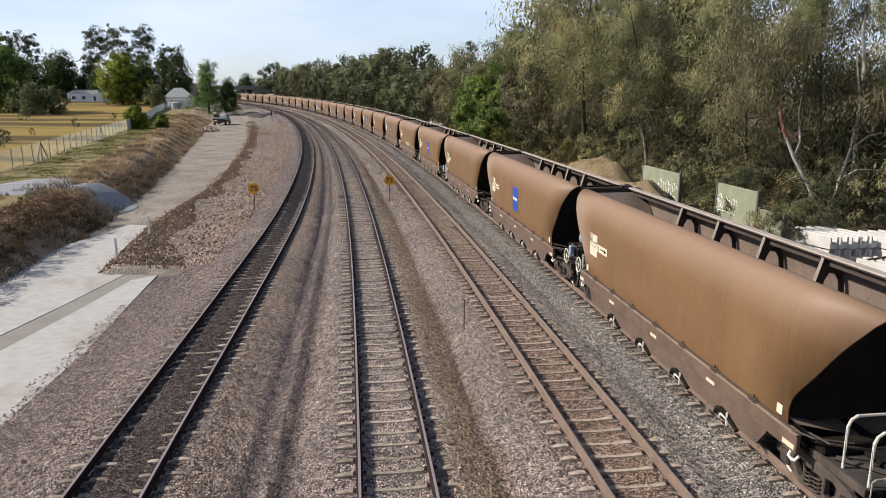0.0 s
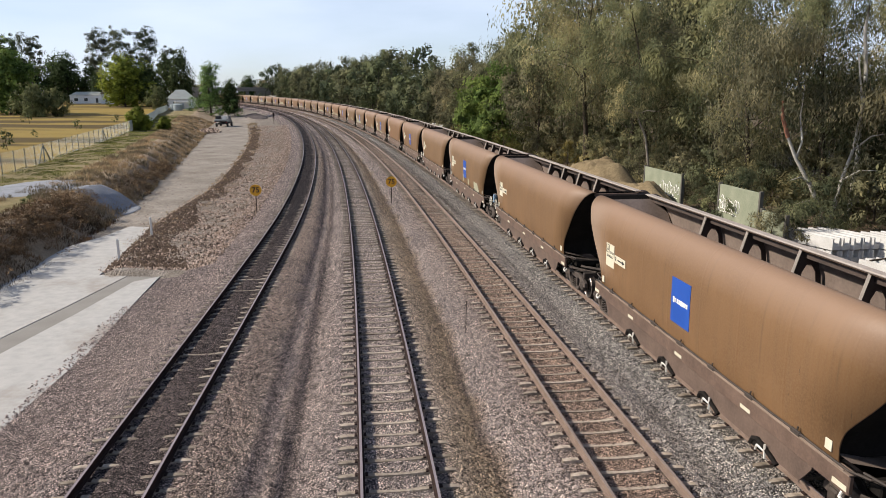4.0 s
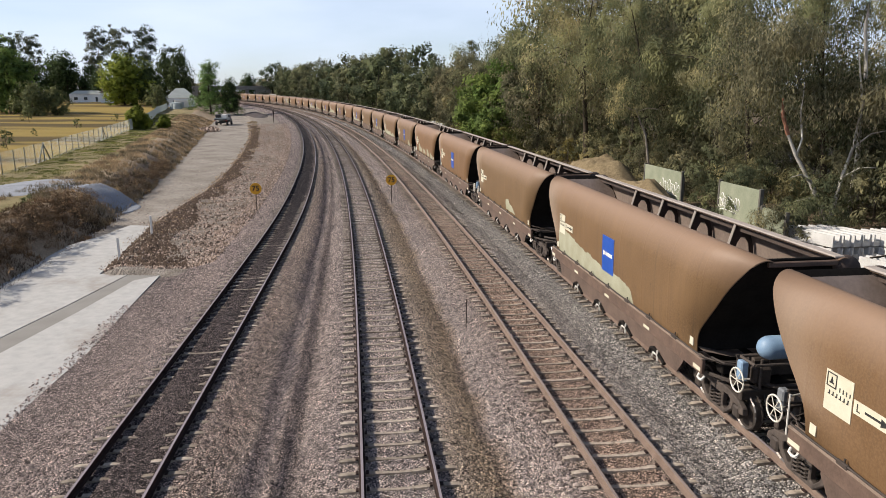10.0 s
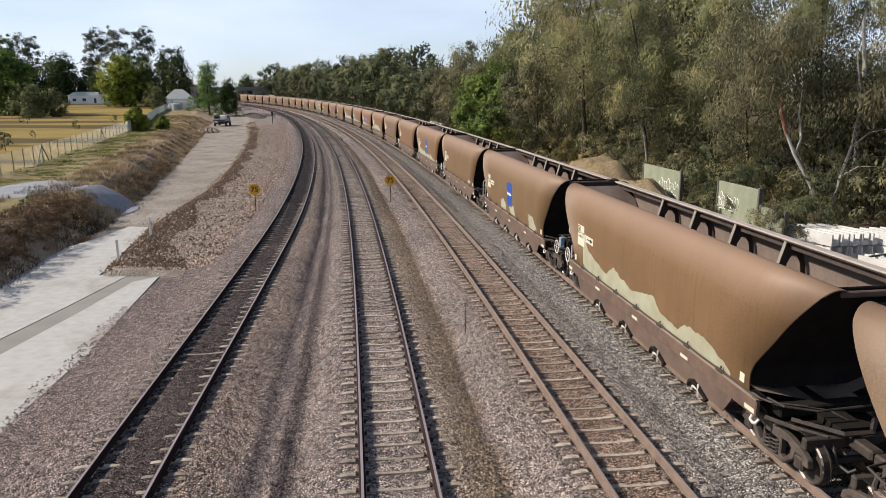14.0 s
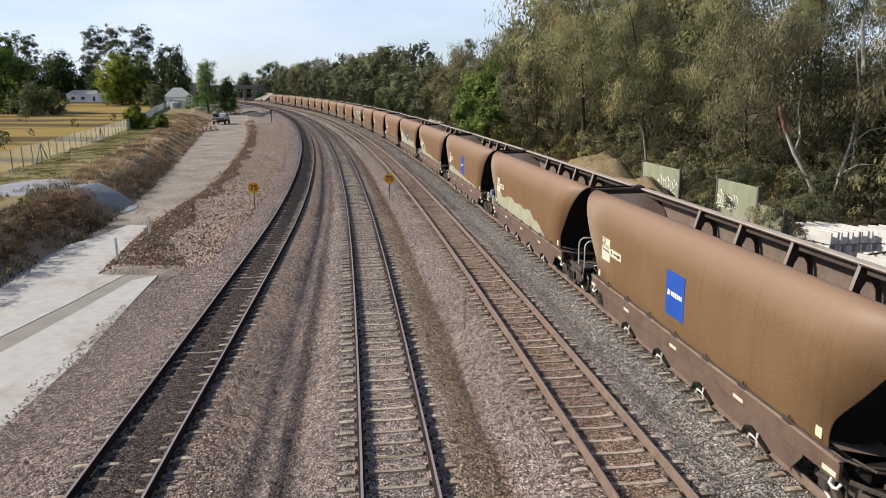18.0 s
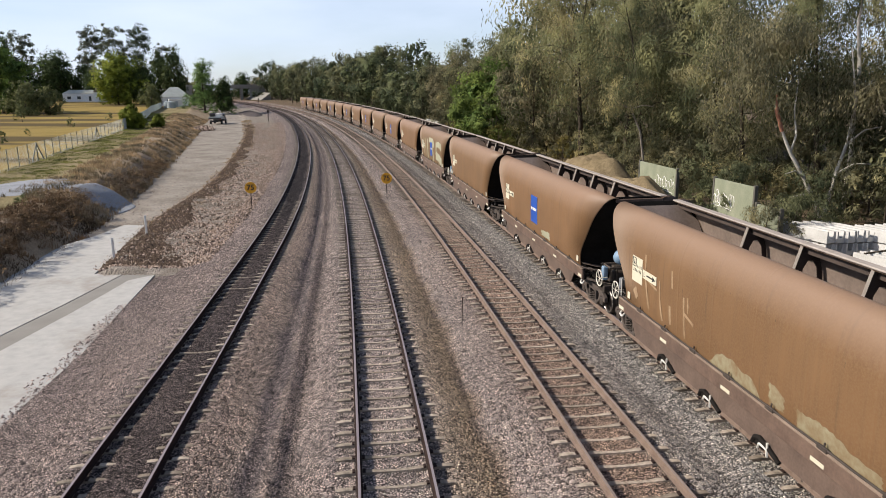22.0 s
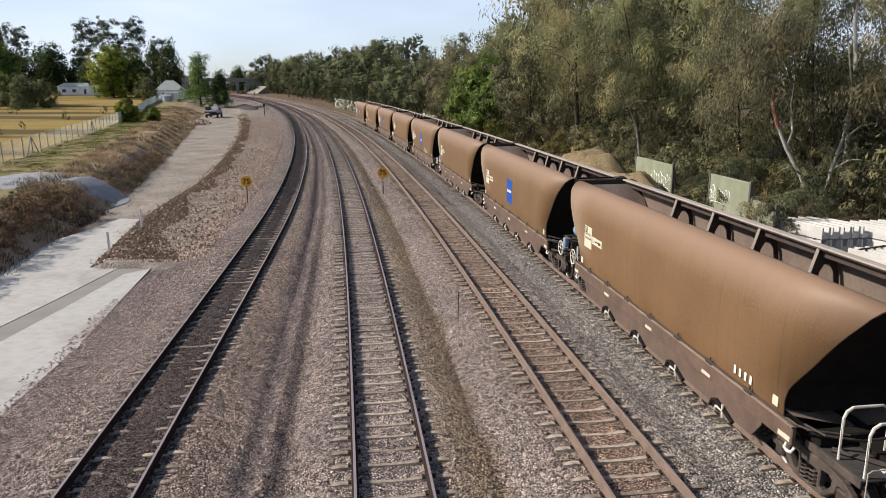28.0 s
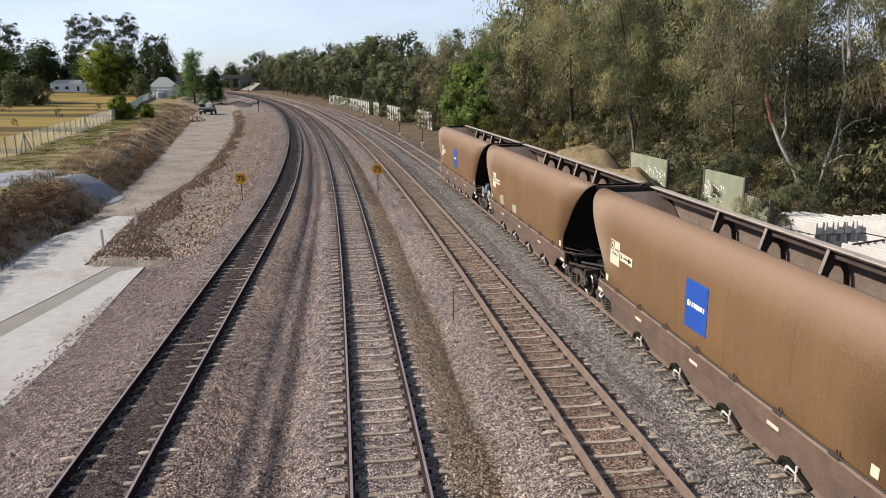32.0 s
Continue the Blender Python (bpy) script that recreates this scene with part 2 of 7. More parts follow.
M["lawn"] = lawn_material()
M["scrub"] = soil_material("scrub", [(0.3, (0.07, 0.055, 0.035)), (0.6, (0.15, 0.11, 0.075)), (0.8, (0.25, 0.185, 0.13))], 0.4, 5.0, 0.6, 0.08)
def slab_material():
    n = Nodes("concrete_slab", 0.85)
    a, b, c = n.noise(0.35, 6.0, rough=0.65), n.noise(25.0, 3.0), n.noise(2.5, 5.0)
    col = n.ramp(c, [(0.3, (0.36, 0.35, 0.335)), (0.7, (0.45, 0.435, 0.41))])
    col = n.mix(n.math("MULTIPLY", n.step(a, 0.52, 0.68), 0.7), col, (0.27, 0.235, 0.2))
    col = n.mix(n.math("MULTIPLY", n.step(b, 0.6, 0.75), 0.4), col, (0.25, 0.22, 0.19))
    n.color(col)
    n.bump(b, 0.1, 0.01)
    return n.m


M["concrete"] = slab_material()
M["concrete_grey"] = speckled("concrete_grey", (0.2, 0.185, 0.165), (0.26, 0.245, 0.22), 0.8, 0.85, fine=25.0, bump=0.1)
M["rail_side"] = speckled("rail_side", (0.018, 0.012, 0.011), (0.05, 0.032, 0.027), 3.0, 0.92, 0.0, fine=40.0)
M["rail_side_rust"] = speckled("rail_side_rust", (0.12, 0.08, 0.06), (0.215, 0.155, 0.122), 3.0, 0.8, 0.0, fine=40.0)
M["rail_top"] = speckled("rail_top", (0.22, 0.18, 0.185), (0.32, 0.27, 0.28), 0.5, 0.5, 0.25, fine=20.0, bump=0.02)
M["rail_top_dull"] = speckled("rail_top_dull", (0.20, 0.15, 0.13), (0.30, 0.235, 0.21), 0.5, 0.55, 0.15, fine=20.0, bump=0.02)


def sleeper_material():
    n = Nodes("sleeper_concrete", 0.9)
    a = n.noise(8.0, 5.0, rough=0.7)
    col = n.ramp(a, [(0.3, (0.17, 0.145, 0.12)), (0.5, (0.34, 0.29, 0.24)), (0.7, (0.48, 0.415, 0.35))])
    n.color(n.mix(1.0, col, n.ramp(n.random(), [(0.0, (0.6, 0.58, 0.55)), (1.0, (1.15, 1.13, 1.1))]), "MULTIPLY"))
    n.bump(n.noise(40.0, 2.0), 0.2, 0.01)
    return n.m


M["sleeper"] = sleeper_material()
M["paint_clean"] = wagon_paint("paint_clean")
M["wagon_frame"] = speckled("wagon_frame", (0.07, 0.043, 0.031), (0.15, 0.096, 0.07), 2.0, 0.7, fine=18.0)
M["wagon_inside"] = speckled("wagon_inside", (0.14, 0.105, 0.088), (0.27, 0.21, 0.175), 0.9, 0.6, 0.1, fine=10.0)
# near-black for ends and underside: soot plus the overhang's shade in the colour
M["soot_shade"] = speckled("soot_shade", (0.008, 0.007, 0.006), (0.02, 0.017, 0.015), 2.0, 0.95, fine=14.0)
M["bogie_steel"] = speckled("bogie_steel", (0.018, 0.014, 0.012), (0.065, 0.048, 0.038), 4.0, 0.7, 0.1, fine=20.0)
M["underframe"] = speckled("underframe", (0.018, 0.014, 0.012), (0.065, 0.047, 0.037), 3.0, 0.8, fine=20.0)
M["skirt_paint"] = speckled("skirt_paint", (0.068, 0.044, 0.033), (0.14, 0.093, 0.069), 1.5, 0.85, fine=16.0)
M["wheel_rim"] = speckled("wheel_rim", (0.10, 0.085, 0.075), (0.2, 0.18, 0.165), 6.0, 0.4, 0.7)
M["cream"] = speckled("cream_plate", (0.50, 0.46, 0.34), (0.62, 0.58, 0.46), 3.0, 0.6, bump=0.05)
M["white_paint"] = speckled("white_paint", (0.62, 0.60, 0.55), (0.8, 0.78, 0.74), 5.0, 0.6, bump=0.05)
M["black_paint"] = speckled("black_paint", (0.015, 0.015, 0.015), (0.035, 0.032, 0.03), 5.0, 0.6)
M["blue_sign"] = speckled("blue_sign", (0.012, 0.06, 0.30), (0.018, 0.085, 0.40), 1.5, 0.45, bump=0.05)
M["rail_white"] = speckled("handrail_paint", (0.42, 0.40, 0.36), (0.66, 0.63, 0.58), 4.0, 0.5)
M["tank_blue"] = speckled("tank_blue", (0.15, 0.24, 0.36), (0.24, 0.34, 0.46), 3.0, 0.5)
M["yellow_wheel"] = speckled("wheel_cream_paint", (0.5, 0.46, 0.38), (0.72, 0.68, 0.6), 4.0, 0.5)
M["sign_yellow"] = speckled("sign_yellow", (0.74, 0.34, 0.015), (0.84, 0.42, 0.02), 3.0, 0.5, bump=0.03)
M["bark"] = speckled("bark", (0.12, 0.10, 0.08), (0.33, 0.29, 0.24), 1.3, 0.9, fine=9.0, bump=0.6, dist=0.03)
M["bark_dark"] = speckled("bark_dark", (0.03, 0.024, 0.018), (0.085, 0.068, 0.05), 2.0, 0.9, fine=12.0, bump=0.6, dist=0.03)
M["leaf_gum"] = leaf_material("leaf_gum", (0.095, 0.096, 0.062), (0.365, 0.338, 0.225), 0.44)
M["leaf_dark"] = leaf_material("leaf_dark", (0.064, 0.066, 0.046), (0.235, 0.224, 0.155), 0.4)
M["leaf_bright"] = leaf_material("leaf_bright", (0.06, 0.1, 0.032), (0.185, 0.238, 0.08), 0.3)
M["leaf_lime"] = leaf_material("leaf_lime", (0.11, 0.15, 0.02), (0.3, 0.335, 0.06), 0.24, False)
M["leaf_dry"] = leaf_material("leaf_dry", (0.09, 0.08, 0.03), (0.2, 0.165, 0.065))
M["leaf_park"] = leaf_material("leaf_park", (0.03, 0.046, 0.022), (0.095, 0.125, 0.055), 0.2)
M["leaf_olive"] = leaf_material("leaf_olive", (0.075, 0.09, 0.042), (0.2, 0.215, 0.1), 0.2, False)
M["leaf_bluegum"] = leaf_material("leaf_bluegum", (0.04, 0.052, 0.042), (0.12, 0.14, 0.11), 0.25)
M["grass_brown"] = leaf_material("grass_brown", (0.085, 0.055, 0.036), (0.25, 0.168, 0.105), 0.2, False)
M["grass_dry"] = leaf_material("grass_dry", (0.2, 0.15, 0.1), (0.46, 0.355, 0.235), 0.2, False)
M["grass_green"] = leaf_material("grass_green", (0.115, 0.13, 0.04), (0.27, 0.272, 0.105), 0.2, False)


# ---- the line of the railway ----
# distance s along the third track from a point 8 m ahead of the camera's foot; d metres to its right
S_LO, S_HI = -900, 2600


def heading(s):
    if s < 0:
        return 0.12 + 0.000675 * max(s, -120.0)
    u = min(s, 420.0) / 100.0
    return 0.12002 + 0.06749 * u + 0.02055 * u ** 2 - 0.01093 * u ** 3 + 0.00206 * u ** 4


LINE = {0: (4.641, 8.0)}
for i in range(S_HI):
    x, y = LINE[i]
    a = heading(i)
    LINE[i + 1] = (x - math.sin(a), y + math.cos(a))
for i in range(0, S_LO, -1):
    x, y = LINE[i]
    a = heading(i - 1)
    LINE[i - 1] = (x + math.sin(a), y - math.cos(a))


def rise(y):
    """The slow climb of the land away from the bridge."""
    y = min(max(y - 20.0, 0.0), 420.0)
    return 0.33346 * y * y / 2e4


def on_line(s, d):
    """x, y and heading at s along and d to the right."""
    i = math.floor(s)
    f = s - i
    (xa, ya), (xb, yb) = LINE[i], LINE[i + 1]
    a = heading(s)
    return xa + (xb - xa) * f + d * math.cos(a), ya + (yb - ya) * f + d * math.sin(a), a


def spot(s, d, z=0.0):
    x, y, a = on_line(s, d)
    return Vector((x, y, z + rise(y)))


def table(s, rows):
    if s <= rows[0][0]:
        return rows[0][1]
    for (a, u), (b, v) in zip(rows, rows[1:]):
        if s <= b:
            f = (s - a) / (b - a)
            return u + (v - u) * f
    return rows[-1][1]


D1_ROWS = ((-80, -11.2), (4, -10.7), (14, -10.35), (24, -9.95), (35, -9.48), (46, -9.2), (66, -8.92), (90, -8.73), (126, -8.6), (180, -8.0), (240, -7.4), (400, -7.0))
D2_ROWS = ((-80, -4.95), (40, -4.85), (110, -4.8), (180, -4.3), (240, -3.9), (400, -3.6))
D4 = 4.016


def d1(s):
    return (table(s - 4, D1_ROWS) + table(s, D1_ROWS) + table(s + 4, D1_ROWS)) / 3


def d2(s):
    return (table(s - 8, D2_ROWS) + table(s, D2_ROWS) + table(s + 8, D2_ROWS)) / 3


def d3(s):
    return 0.0


def d4(s):
    return D4


FENCE = ((-80, -31.0), (55, -32.6), (83, -35.0), (130, -38.0), (208, -43.5), (263, -43.2), (420, -40.0))
CREST = ((-80, -23.8), (30, -23.5), (46, -24.2), (60, -25.0), (97, -28.6), (130, -31.0), (174, -33.5), (263, -33.0), (420, -30.0))
FOOT = ((-80, -21.3), (30, -21.2), (48, -21.9), (97, -25.6), (124, -27.2), (174, -29.0), (263, -28.0), (420, -25.0))
ROAD_R = ((-80, -17.6), (27, -17.6), (40, -18.3), (59, -17.3), (124, -18.3), (174, -19.5), (420, -18.0))

# ---- helpers for meshes ----


def mesh_ob(name, verts, faces, mats, parent=None, smooth=False, ids=None):
    me = bpy.data.meshes.new(name)
    me.from_pydata(verts, [], faces)
    for m in (mats if isinstance(mats, (list, tuple)) else [mats]):
        me.materials.append(m)
    if ids is not None:
        me.polygons.foreach_set("material_index", ids)
    if smooth:
        me.polygons.foreach_set("use_smooth", [True] * len(me.polygons))
    me.update()
    ob = new(name, me)
    if parent:
        ob.parent = parent
    return ob


def part(name, bm, material, parent, label="", smooth=False):
    """Links a bmesh as one mesh object under a thing or a part."""
    me = bpy.data.meshes.new(name)
    if smooth:
        for f in bm.faces:
            f.smooth = True
    bm.to_mesh(me)
    bm.free()
    me.materials.append(material)
    ob = new(name, me)
    if parent:
        ob.parent = parent
    if label:
        ob["label"] = label
    return ob


def empty(name, m=None):
    ob = new(name)
    ob.empty_display_size = 0.2
    if m is not None:
        ob.matrix_basis = m
    return ob


def add_box(bm, x0, x1, y0, y1, z0, z1, bevel=0.0):
    m = Matrix.Translation(((x0 + x1) / 2, (y0 + y1) / 2, (z0 + z1) / 2)) @ Matrix.Diagonal((x1 - x0, y1 - y0, z1 - z0, 1))
    r = bmesh.ops.create_cube(bm, size=1.0, matrix=m)
    if bevel:
        es = list({e for v in r["verts"] for e in v.link_edges})
        bmesh.ops.bevel(bm, geom=es, offset=bevel, segments=1, affect="EDGES")
    return bm


def box(x0, x1, y0, y1, z0, z1, bevel=0.0):
    return add_box(bmesh.new(), x0, x1, y0, y1, z0, z1, bevel)


def add_rod(bm, a, b, r, n=8, r2=None):
    a, b = Vector(a), Vector(b)
    w = b - a
    m = Matrix.Translation((a + b) / 2) @ w.to_track_quat("Z", "Y").to_matrix().to_4x4()
    bmesh.ops.create_cone(bm, cap_ends=True, segments=n, radius1=r, radius2=r if r2 is None else r2, depth=w.length, matrix=m)
    return bm


def rods(pairs, r, n=8):
    bm = bmesh.new()
    for a, b in pairs:
        add_rod(bm, a, b, r, n)
    return bm


def tube(points, r, n=6):
    """A bent bar through the points."""
    bm = bmesh.new()
    rings = []
    pts = [Vector(p) for p in points]
    for i, p in enumerate(pts):
        w = (pts[min(i + 1, len(pts) - 1)] - pts[max(i - 1, 0)]).normalized()
        q = w.to_track_quat("Z", "Y")
        rings.append([bm.verts.new(p + q @ Vector((r * math.cos(k * 2 * math.pi / n), r * math.sin(k * 2 * math.pi / n), 0))) for k in range(n)])
    for a, b in zip(rings, rings[1:]):
        for k in range(n):
            bm.faces.new((a[k], a[(k + 1) % n], b[(k + 1) % n], b[k]))
    bm.faces.new(rings[0][::-1])
    bm.faces.new(rings[-1])
    return bm


# ---- ground ----
SLEEPER_TOP = -0.185


def ballast_z(s, d):
    """Height of the ballast across the four tracks."""
    best = -1.0
    for i, dt in enumerate((d1(s), d2(s), d3(s), d4(s))):
        e = abs(d - dt)
        z = -0.234 if e < 1.2 else (-0.21 if e < 1.4 else -0.21 - 0.33 * (e - 1.4))
        if i == 0:  # coal and spilt stone half bury the sleepers here
            z = -0.2 if e < 0.42 and s < 45 else (-0.178 if e < 0.68 and s >= 45 else (-0.205 if 0.9 < e < 1.35 else z))
        best = max(best, z)
    a, b = d1(s), d2(s)
    best = max(best, -0.46)
    if a < d < b:
        f = (d - a) / (b - a)
        best -= 0.13 * math.exp(-((f - 0.465) / 0.035) ** 2) + 0.11 * math.exp(-((f - 0.6) / 0.025) ** 2) - 0.10 * math.exp(-((f - 0.53) / 0.025) ** 2)
    if b < d < 0:
        f = (d - b) / -b
        best -= 0.10 * math.exp(-((f - 0.475) / 0.03) ** 2) - 0.10 * math.exp(-((f - 0.56) / 0.04) ** 2)
    return best


def zone_uv(s, d):
    """d with the tracks moved to their standard places, for the colours across."""
    a, b = d1(s), d2(s)
    if d < a:
        d = d - a - 10.3
    elif d < b:
        d = -10.3 + (d - a) / (b - a) * (10.3 - 4.85)
    elif d < 0:
        d = -4.85 + (d - b) / -b * 4.85
    return min(max((d + 14.0) / 22.0, 0.0), 1.0)


def ground_height(s, d):
    """Height of the bank and its strips, as the ground has them."""
    keys = [(table(s, FENCE) - 20, 1.35), (table(s, FENCE), 1.2), (table(s, CREST) - 1.2, 1.05), (table(s, CREST), 0.85), (table(s, FOOT), -0.84), (table(s, ROAD_R), -0.80), (table(s, ROAD_R) + 0.7, -0.55), (d1(s) - 3.9, -0.80), (d1(s) - 1.35, -0.205)]
    return table(d, keys)


def make_ground():
    s_list = [-900, -500, -250, -120, -60, -30] + [float(i) for i in range(-15, 60)] + [60 + 2.0 * i for i in range(45)] + \
             [150 + 6 * i for i in range(46)] + [440, 500, 600, 800, 1100, 1600, 2400]
    verts, uvs, faces, ids = [], [], [], []
    width = None
    for s in s_list:
        a = d1(s)
        fence, crest, foot, road = table(s, FENCE), table(s, CREST), table(s, FOOT), table(s, ROAD_R)
        edge = max(a - 3.9, road + 1.0)
        far_soft = 1.0 if -20 < s < 420 else 0.0
        # key lines from left to right: d, height, parts up to the next line, material of that strip
        keys = [(-900, 2.2, 6, 4), (-200, 1.7, 14, 4), (fence - 20, 1.35, 12, 4), (fence, 1.2, 8, 6), (crest - 1.2, 1.05, 4, 3), (crest, 0.85, 8, 3),
                (foot, -0.84, 8, 2), (road, -0.80, 3, 1), (road + 0.7, -0.55, 6, 1), (edge, -0.80, 4, 0), (a - 2.2, -0.42, 3, 0), (a - 1.35, -0.205, 90, 0),
                (D4 + 1.35, -0.205, 3, 0), (D4 + 2.6, -0.45, 6, 5), (13.5, -0.1, 6, 5), (22, 0.25, 8, 5), (80, 0.6, 6, 5), (900, 3.0, 0, 5)]
        if s < 27:
            keys[7], keys[8], keys[9] = (road, -0.98, 3, 0), (road + 0.7, -1.0, 6, 0), (edge, -0.70, 4, 0)
        row = []
        for (da, za, n, m), (db, zb, _, _) in zip(keys, keys[1:]):
            for k in range(n):
                f = k / n
                row.append((da + (db - da) * f, za + (zb - za) * f, m))
        row.append((900, 3.0, 5))
        base = len(verts)
        for d, z, m in row:
            if a - 1.36 < d < D4 + 1.36:
                z = ballast_z(s, d)
            x, y, h = on_line(s, d)
            rough = {0: 0.02, 1: 0.10, 2: 0.03, 3: 0.22, 4: 0.05, 5: 0.10, 6: 0.12}[m] * far_soft
            z += rough * (noise.noise((x * 0.9, y * 0.9, 0.3)) + 0.6 * noise.noise((x * 2.7, y * 2.7, 4.1)))
            verts.append((x, y, z + rise(y)))
            uvs.append((s / 100.0, zone_uv(s, d)))
        if width is not None:
            for k in range(width - 1):
                p = base - width + k
                faces.append((p, p + 1, p + width + 1, p + width))
                ids.append(row[k][2])
        width = len(row)
    ob = mesh_ob("ground", verts, faces, [M["ballast"], M["rubble"], M["road_dirt"], M["dry_bank"], M["lawn"], M["scrub"], M["verge"]], smooth=True, ids=ids)
    uv = ob.data.uv_layers.new(name="UVMap")
    loops = np.empty(len(ob.data.loops), dtype=np.int32)
    ob.data.loops.foreach_get("vertex_index", loops)
    uv.data.foreach_set("uv", np.array(uvs, dtype=np.float32)[loops].ravel())
    tagged(ob, "stony railway ground with ballast, dirt road, dry bank and yellow lawn", "ground", kind="structure")


M["verge"] = soil_material("verge", [(0.3, (0.14, 0.125, 0.05)), (0.5, (0.24, 0.195, 0.10)), (0.7, (0.34, 0.265, 0.165))], 0.4, 9.0, 0.8, 0.08)
make_ground()


# ---- tracks ----
RAIL = ((-0.068, -0.170), (-0.068, -0.157), (-0.012, -0.140), (-0.010, -0.048), (-0.036, -0.036), (-0.036, -0.006), (-0.028, 0.0),
        (0.028, 0.0), (0.036, -0.006), (0.036, -0.036), (0.010, -0.048), (0.012, -0.140), (0.068, -0.157), (0.068, -0.170))


def sweep_rail(dfun, side, parent, top):
    ss = [float(i) for i in range(-60, 130, 2)] + [130 + 5.0 * i for i in range(75)]
    verts, faces, ids = [], [], []
    n = len(RAIL)
    for s in ss:
        x, y, a = on_line(s, dfun(s) + side * 0.7525)
        for u, z in RAIL:
            verts.append((x + u * math.cos(a), y + u * math.sin(a), z + rise(y)))
    for i in range(len(ss) - 1):
        for k in range(n - 1):
            p = i * n + k
            faces.append((p, p + 1, p + n + 1, p + n))
            ids.append(1 if k == 6 else 0)
    return mesh_ob("rail", verts, faces, [M["rail_side_rust"] if dfun in (d3, d4) else M["rail_side"], top], parent, ids=ids)


def sleeper_mesh():
    """A concrete sleeper, deeper and higher at the rail seats, lower in the middle."""
    prof = ((-1.25, 0.17, -0.006), (-1.10, 0.19, 0.012), (-0.45, 0.18, 0.0), (-0.25, 0.15, -0.02), (0.25, 0.15, -0.02), (0.45, 0.18, 0.0), (1.10, 0.19, 0.012), (1.25, 0.17, -0.006))
    v, f = [], []
    for x, w, z in prof:
        v += [(x, -w / 2 - 0.02, -0.2), (x, -w / 2 + 0.03, z), (x, w / 2 - 0.03, z), (x, w / 2 + 0.02, -0.2)]
    for i in range(len(prof) - 1):
        p = i * 4
        f += [(p, p + 4, p + 5, p + 1), (p + 1, p + 5, p + 6, p + 2), (p + 2, p + 6, p + 7, p + 3)]
    f += [(0, 1, 2, 3), (len(v) - 1, len(v) - 2, len(v) - 3, len(v) - 4)]
    me = bpy.data.meshes.new("sleeper")
    me.from_pydata(v, [], f)
    me.materials.append(M["sleeper"])
    return me


def clip_mesh():
    """Fastenings of one sleeper: four spring clips on their shoulders."""
    bm = bmesh.new()
    for side in (-0.7525, 0.7525):
        for e in (-1, 1):
            add_box(bm, side + e * 0.11 - 0.03, side + e * 0.11 + 0.03, -0.06, 0.06, 0.0, 0.035)
    me = bpy.data.meshes.new("fastening")
    bm.to_mesh(me)
    bm.free()
    me.materials.append(M["rail_side"])
    return me


def make_track(name, dfun, top, label):
    track = empty(name)
    tagged(track, label, "railway track", "railway tracks", "structure")
    for side in (-1, 1):
        sweep_rail(dfun, side, track, top)
    me, cl = sleeper_mesh(), clip_mesh()
    rng = random.Random(name)
    s, count = -22.0, 0
    base = np.array([v.co[:] for v in me.vertices])
    polys = [tuple(p.vertices) for p in me.polygons]
    fv, ff = [], []
    while s < 330:
        x, y, a = on_line(s, dfun(s))
        z = SLEEPER_TOP + rise(y) + rng.uniform(-0.022, 0.004)
        turn = a + rng.uniform(-0.02, 0.02)
        m = Matrix.Translation((x, y, z)) @ Matrix.Rotation(turn, 4, "Z")
        if count < 215:
            ob = new("sleeper", me)
            ob.parent = track
            ob.matrix_basis = m
            if 20 < count < 95:
                oc = new("fastening", cl)
                oc.parent = track
                oc.matrix_basis = m
        else:
            k = len(fv)
            fv += [tuple(m @ Vector(v)) for v in base]
            ff += [tuple(i + k for i in p) for p in polys]
        count += 1
        s += 0.6 * (1.0 + rng.uniform(-0.04, 0.04))
    rest = mesh_ob("sleeper_run", fv, ff, M["sleeper"], track)
    tagged(rest, "concrete sleepers of the distant curve", kind="stuff")


make_track("track_1", d1, M["rail_top"], "coal-blackened railway track with concrete sleepers")
make_track("track_2", d2, M["rail_top"], "railway track on concrete sleepers in grey ballast")
make_track("track_3", d3, M["rail_top_dull"], "rust-stained railway track on concrete sleepers")
make_track("track_4", d4, M["rail_top"], "railway track under the coal train, pale ballast")


# ---- coal wagons ----
PITCH = 15.726
# half width and half length of the side by height
SIDE = ((1.39, 1.36, 5.95), (1.41, 1.55, 5.95), (1.43, 1.75, 5.98), (1.44, 2.0, 6.08), (1.447, 2.25, 6.28), (1.455, 2.7, 6.68), (1.45, 3.1, 7.0),
        (1.41, 3.45, 7.28), (1.31, 3.78, 7.54), (1.18, 3.98, 7.65), (1.04, 4.08, 7.70), (0.90, 4.11, 7.72), (0.78, 4.08, 7.73))


def finer(rows, k=3):
    """Rounds a profile by a smooth curve through its points."""
    out = []
    n = len(rows)
    for i in range(n - 1):
        p0, p1, p2, p3 = rows[max(i - 1, 0)], rows[i], rows[i + 1], rows[min(i + 2, n - 1)]
        for j in range(k):
            t = j / k
            out.append(tuple(0.5 * (2 * b + (c - a) * t + (2 * a - 5 * b + 4 * c - d) * t * t + (3 * b - a - 3 * c + d) * t ** 3) for a, b, c, d in zip(p0, p1, p2, p3)))
    out.append(rows[-1])
    return tuple(out)


SIDE = finer(SIDE)


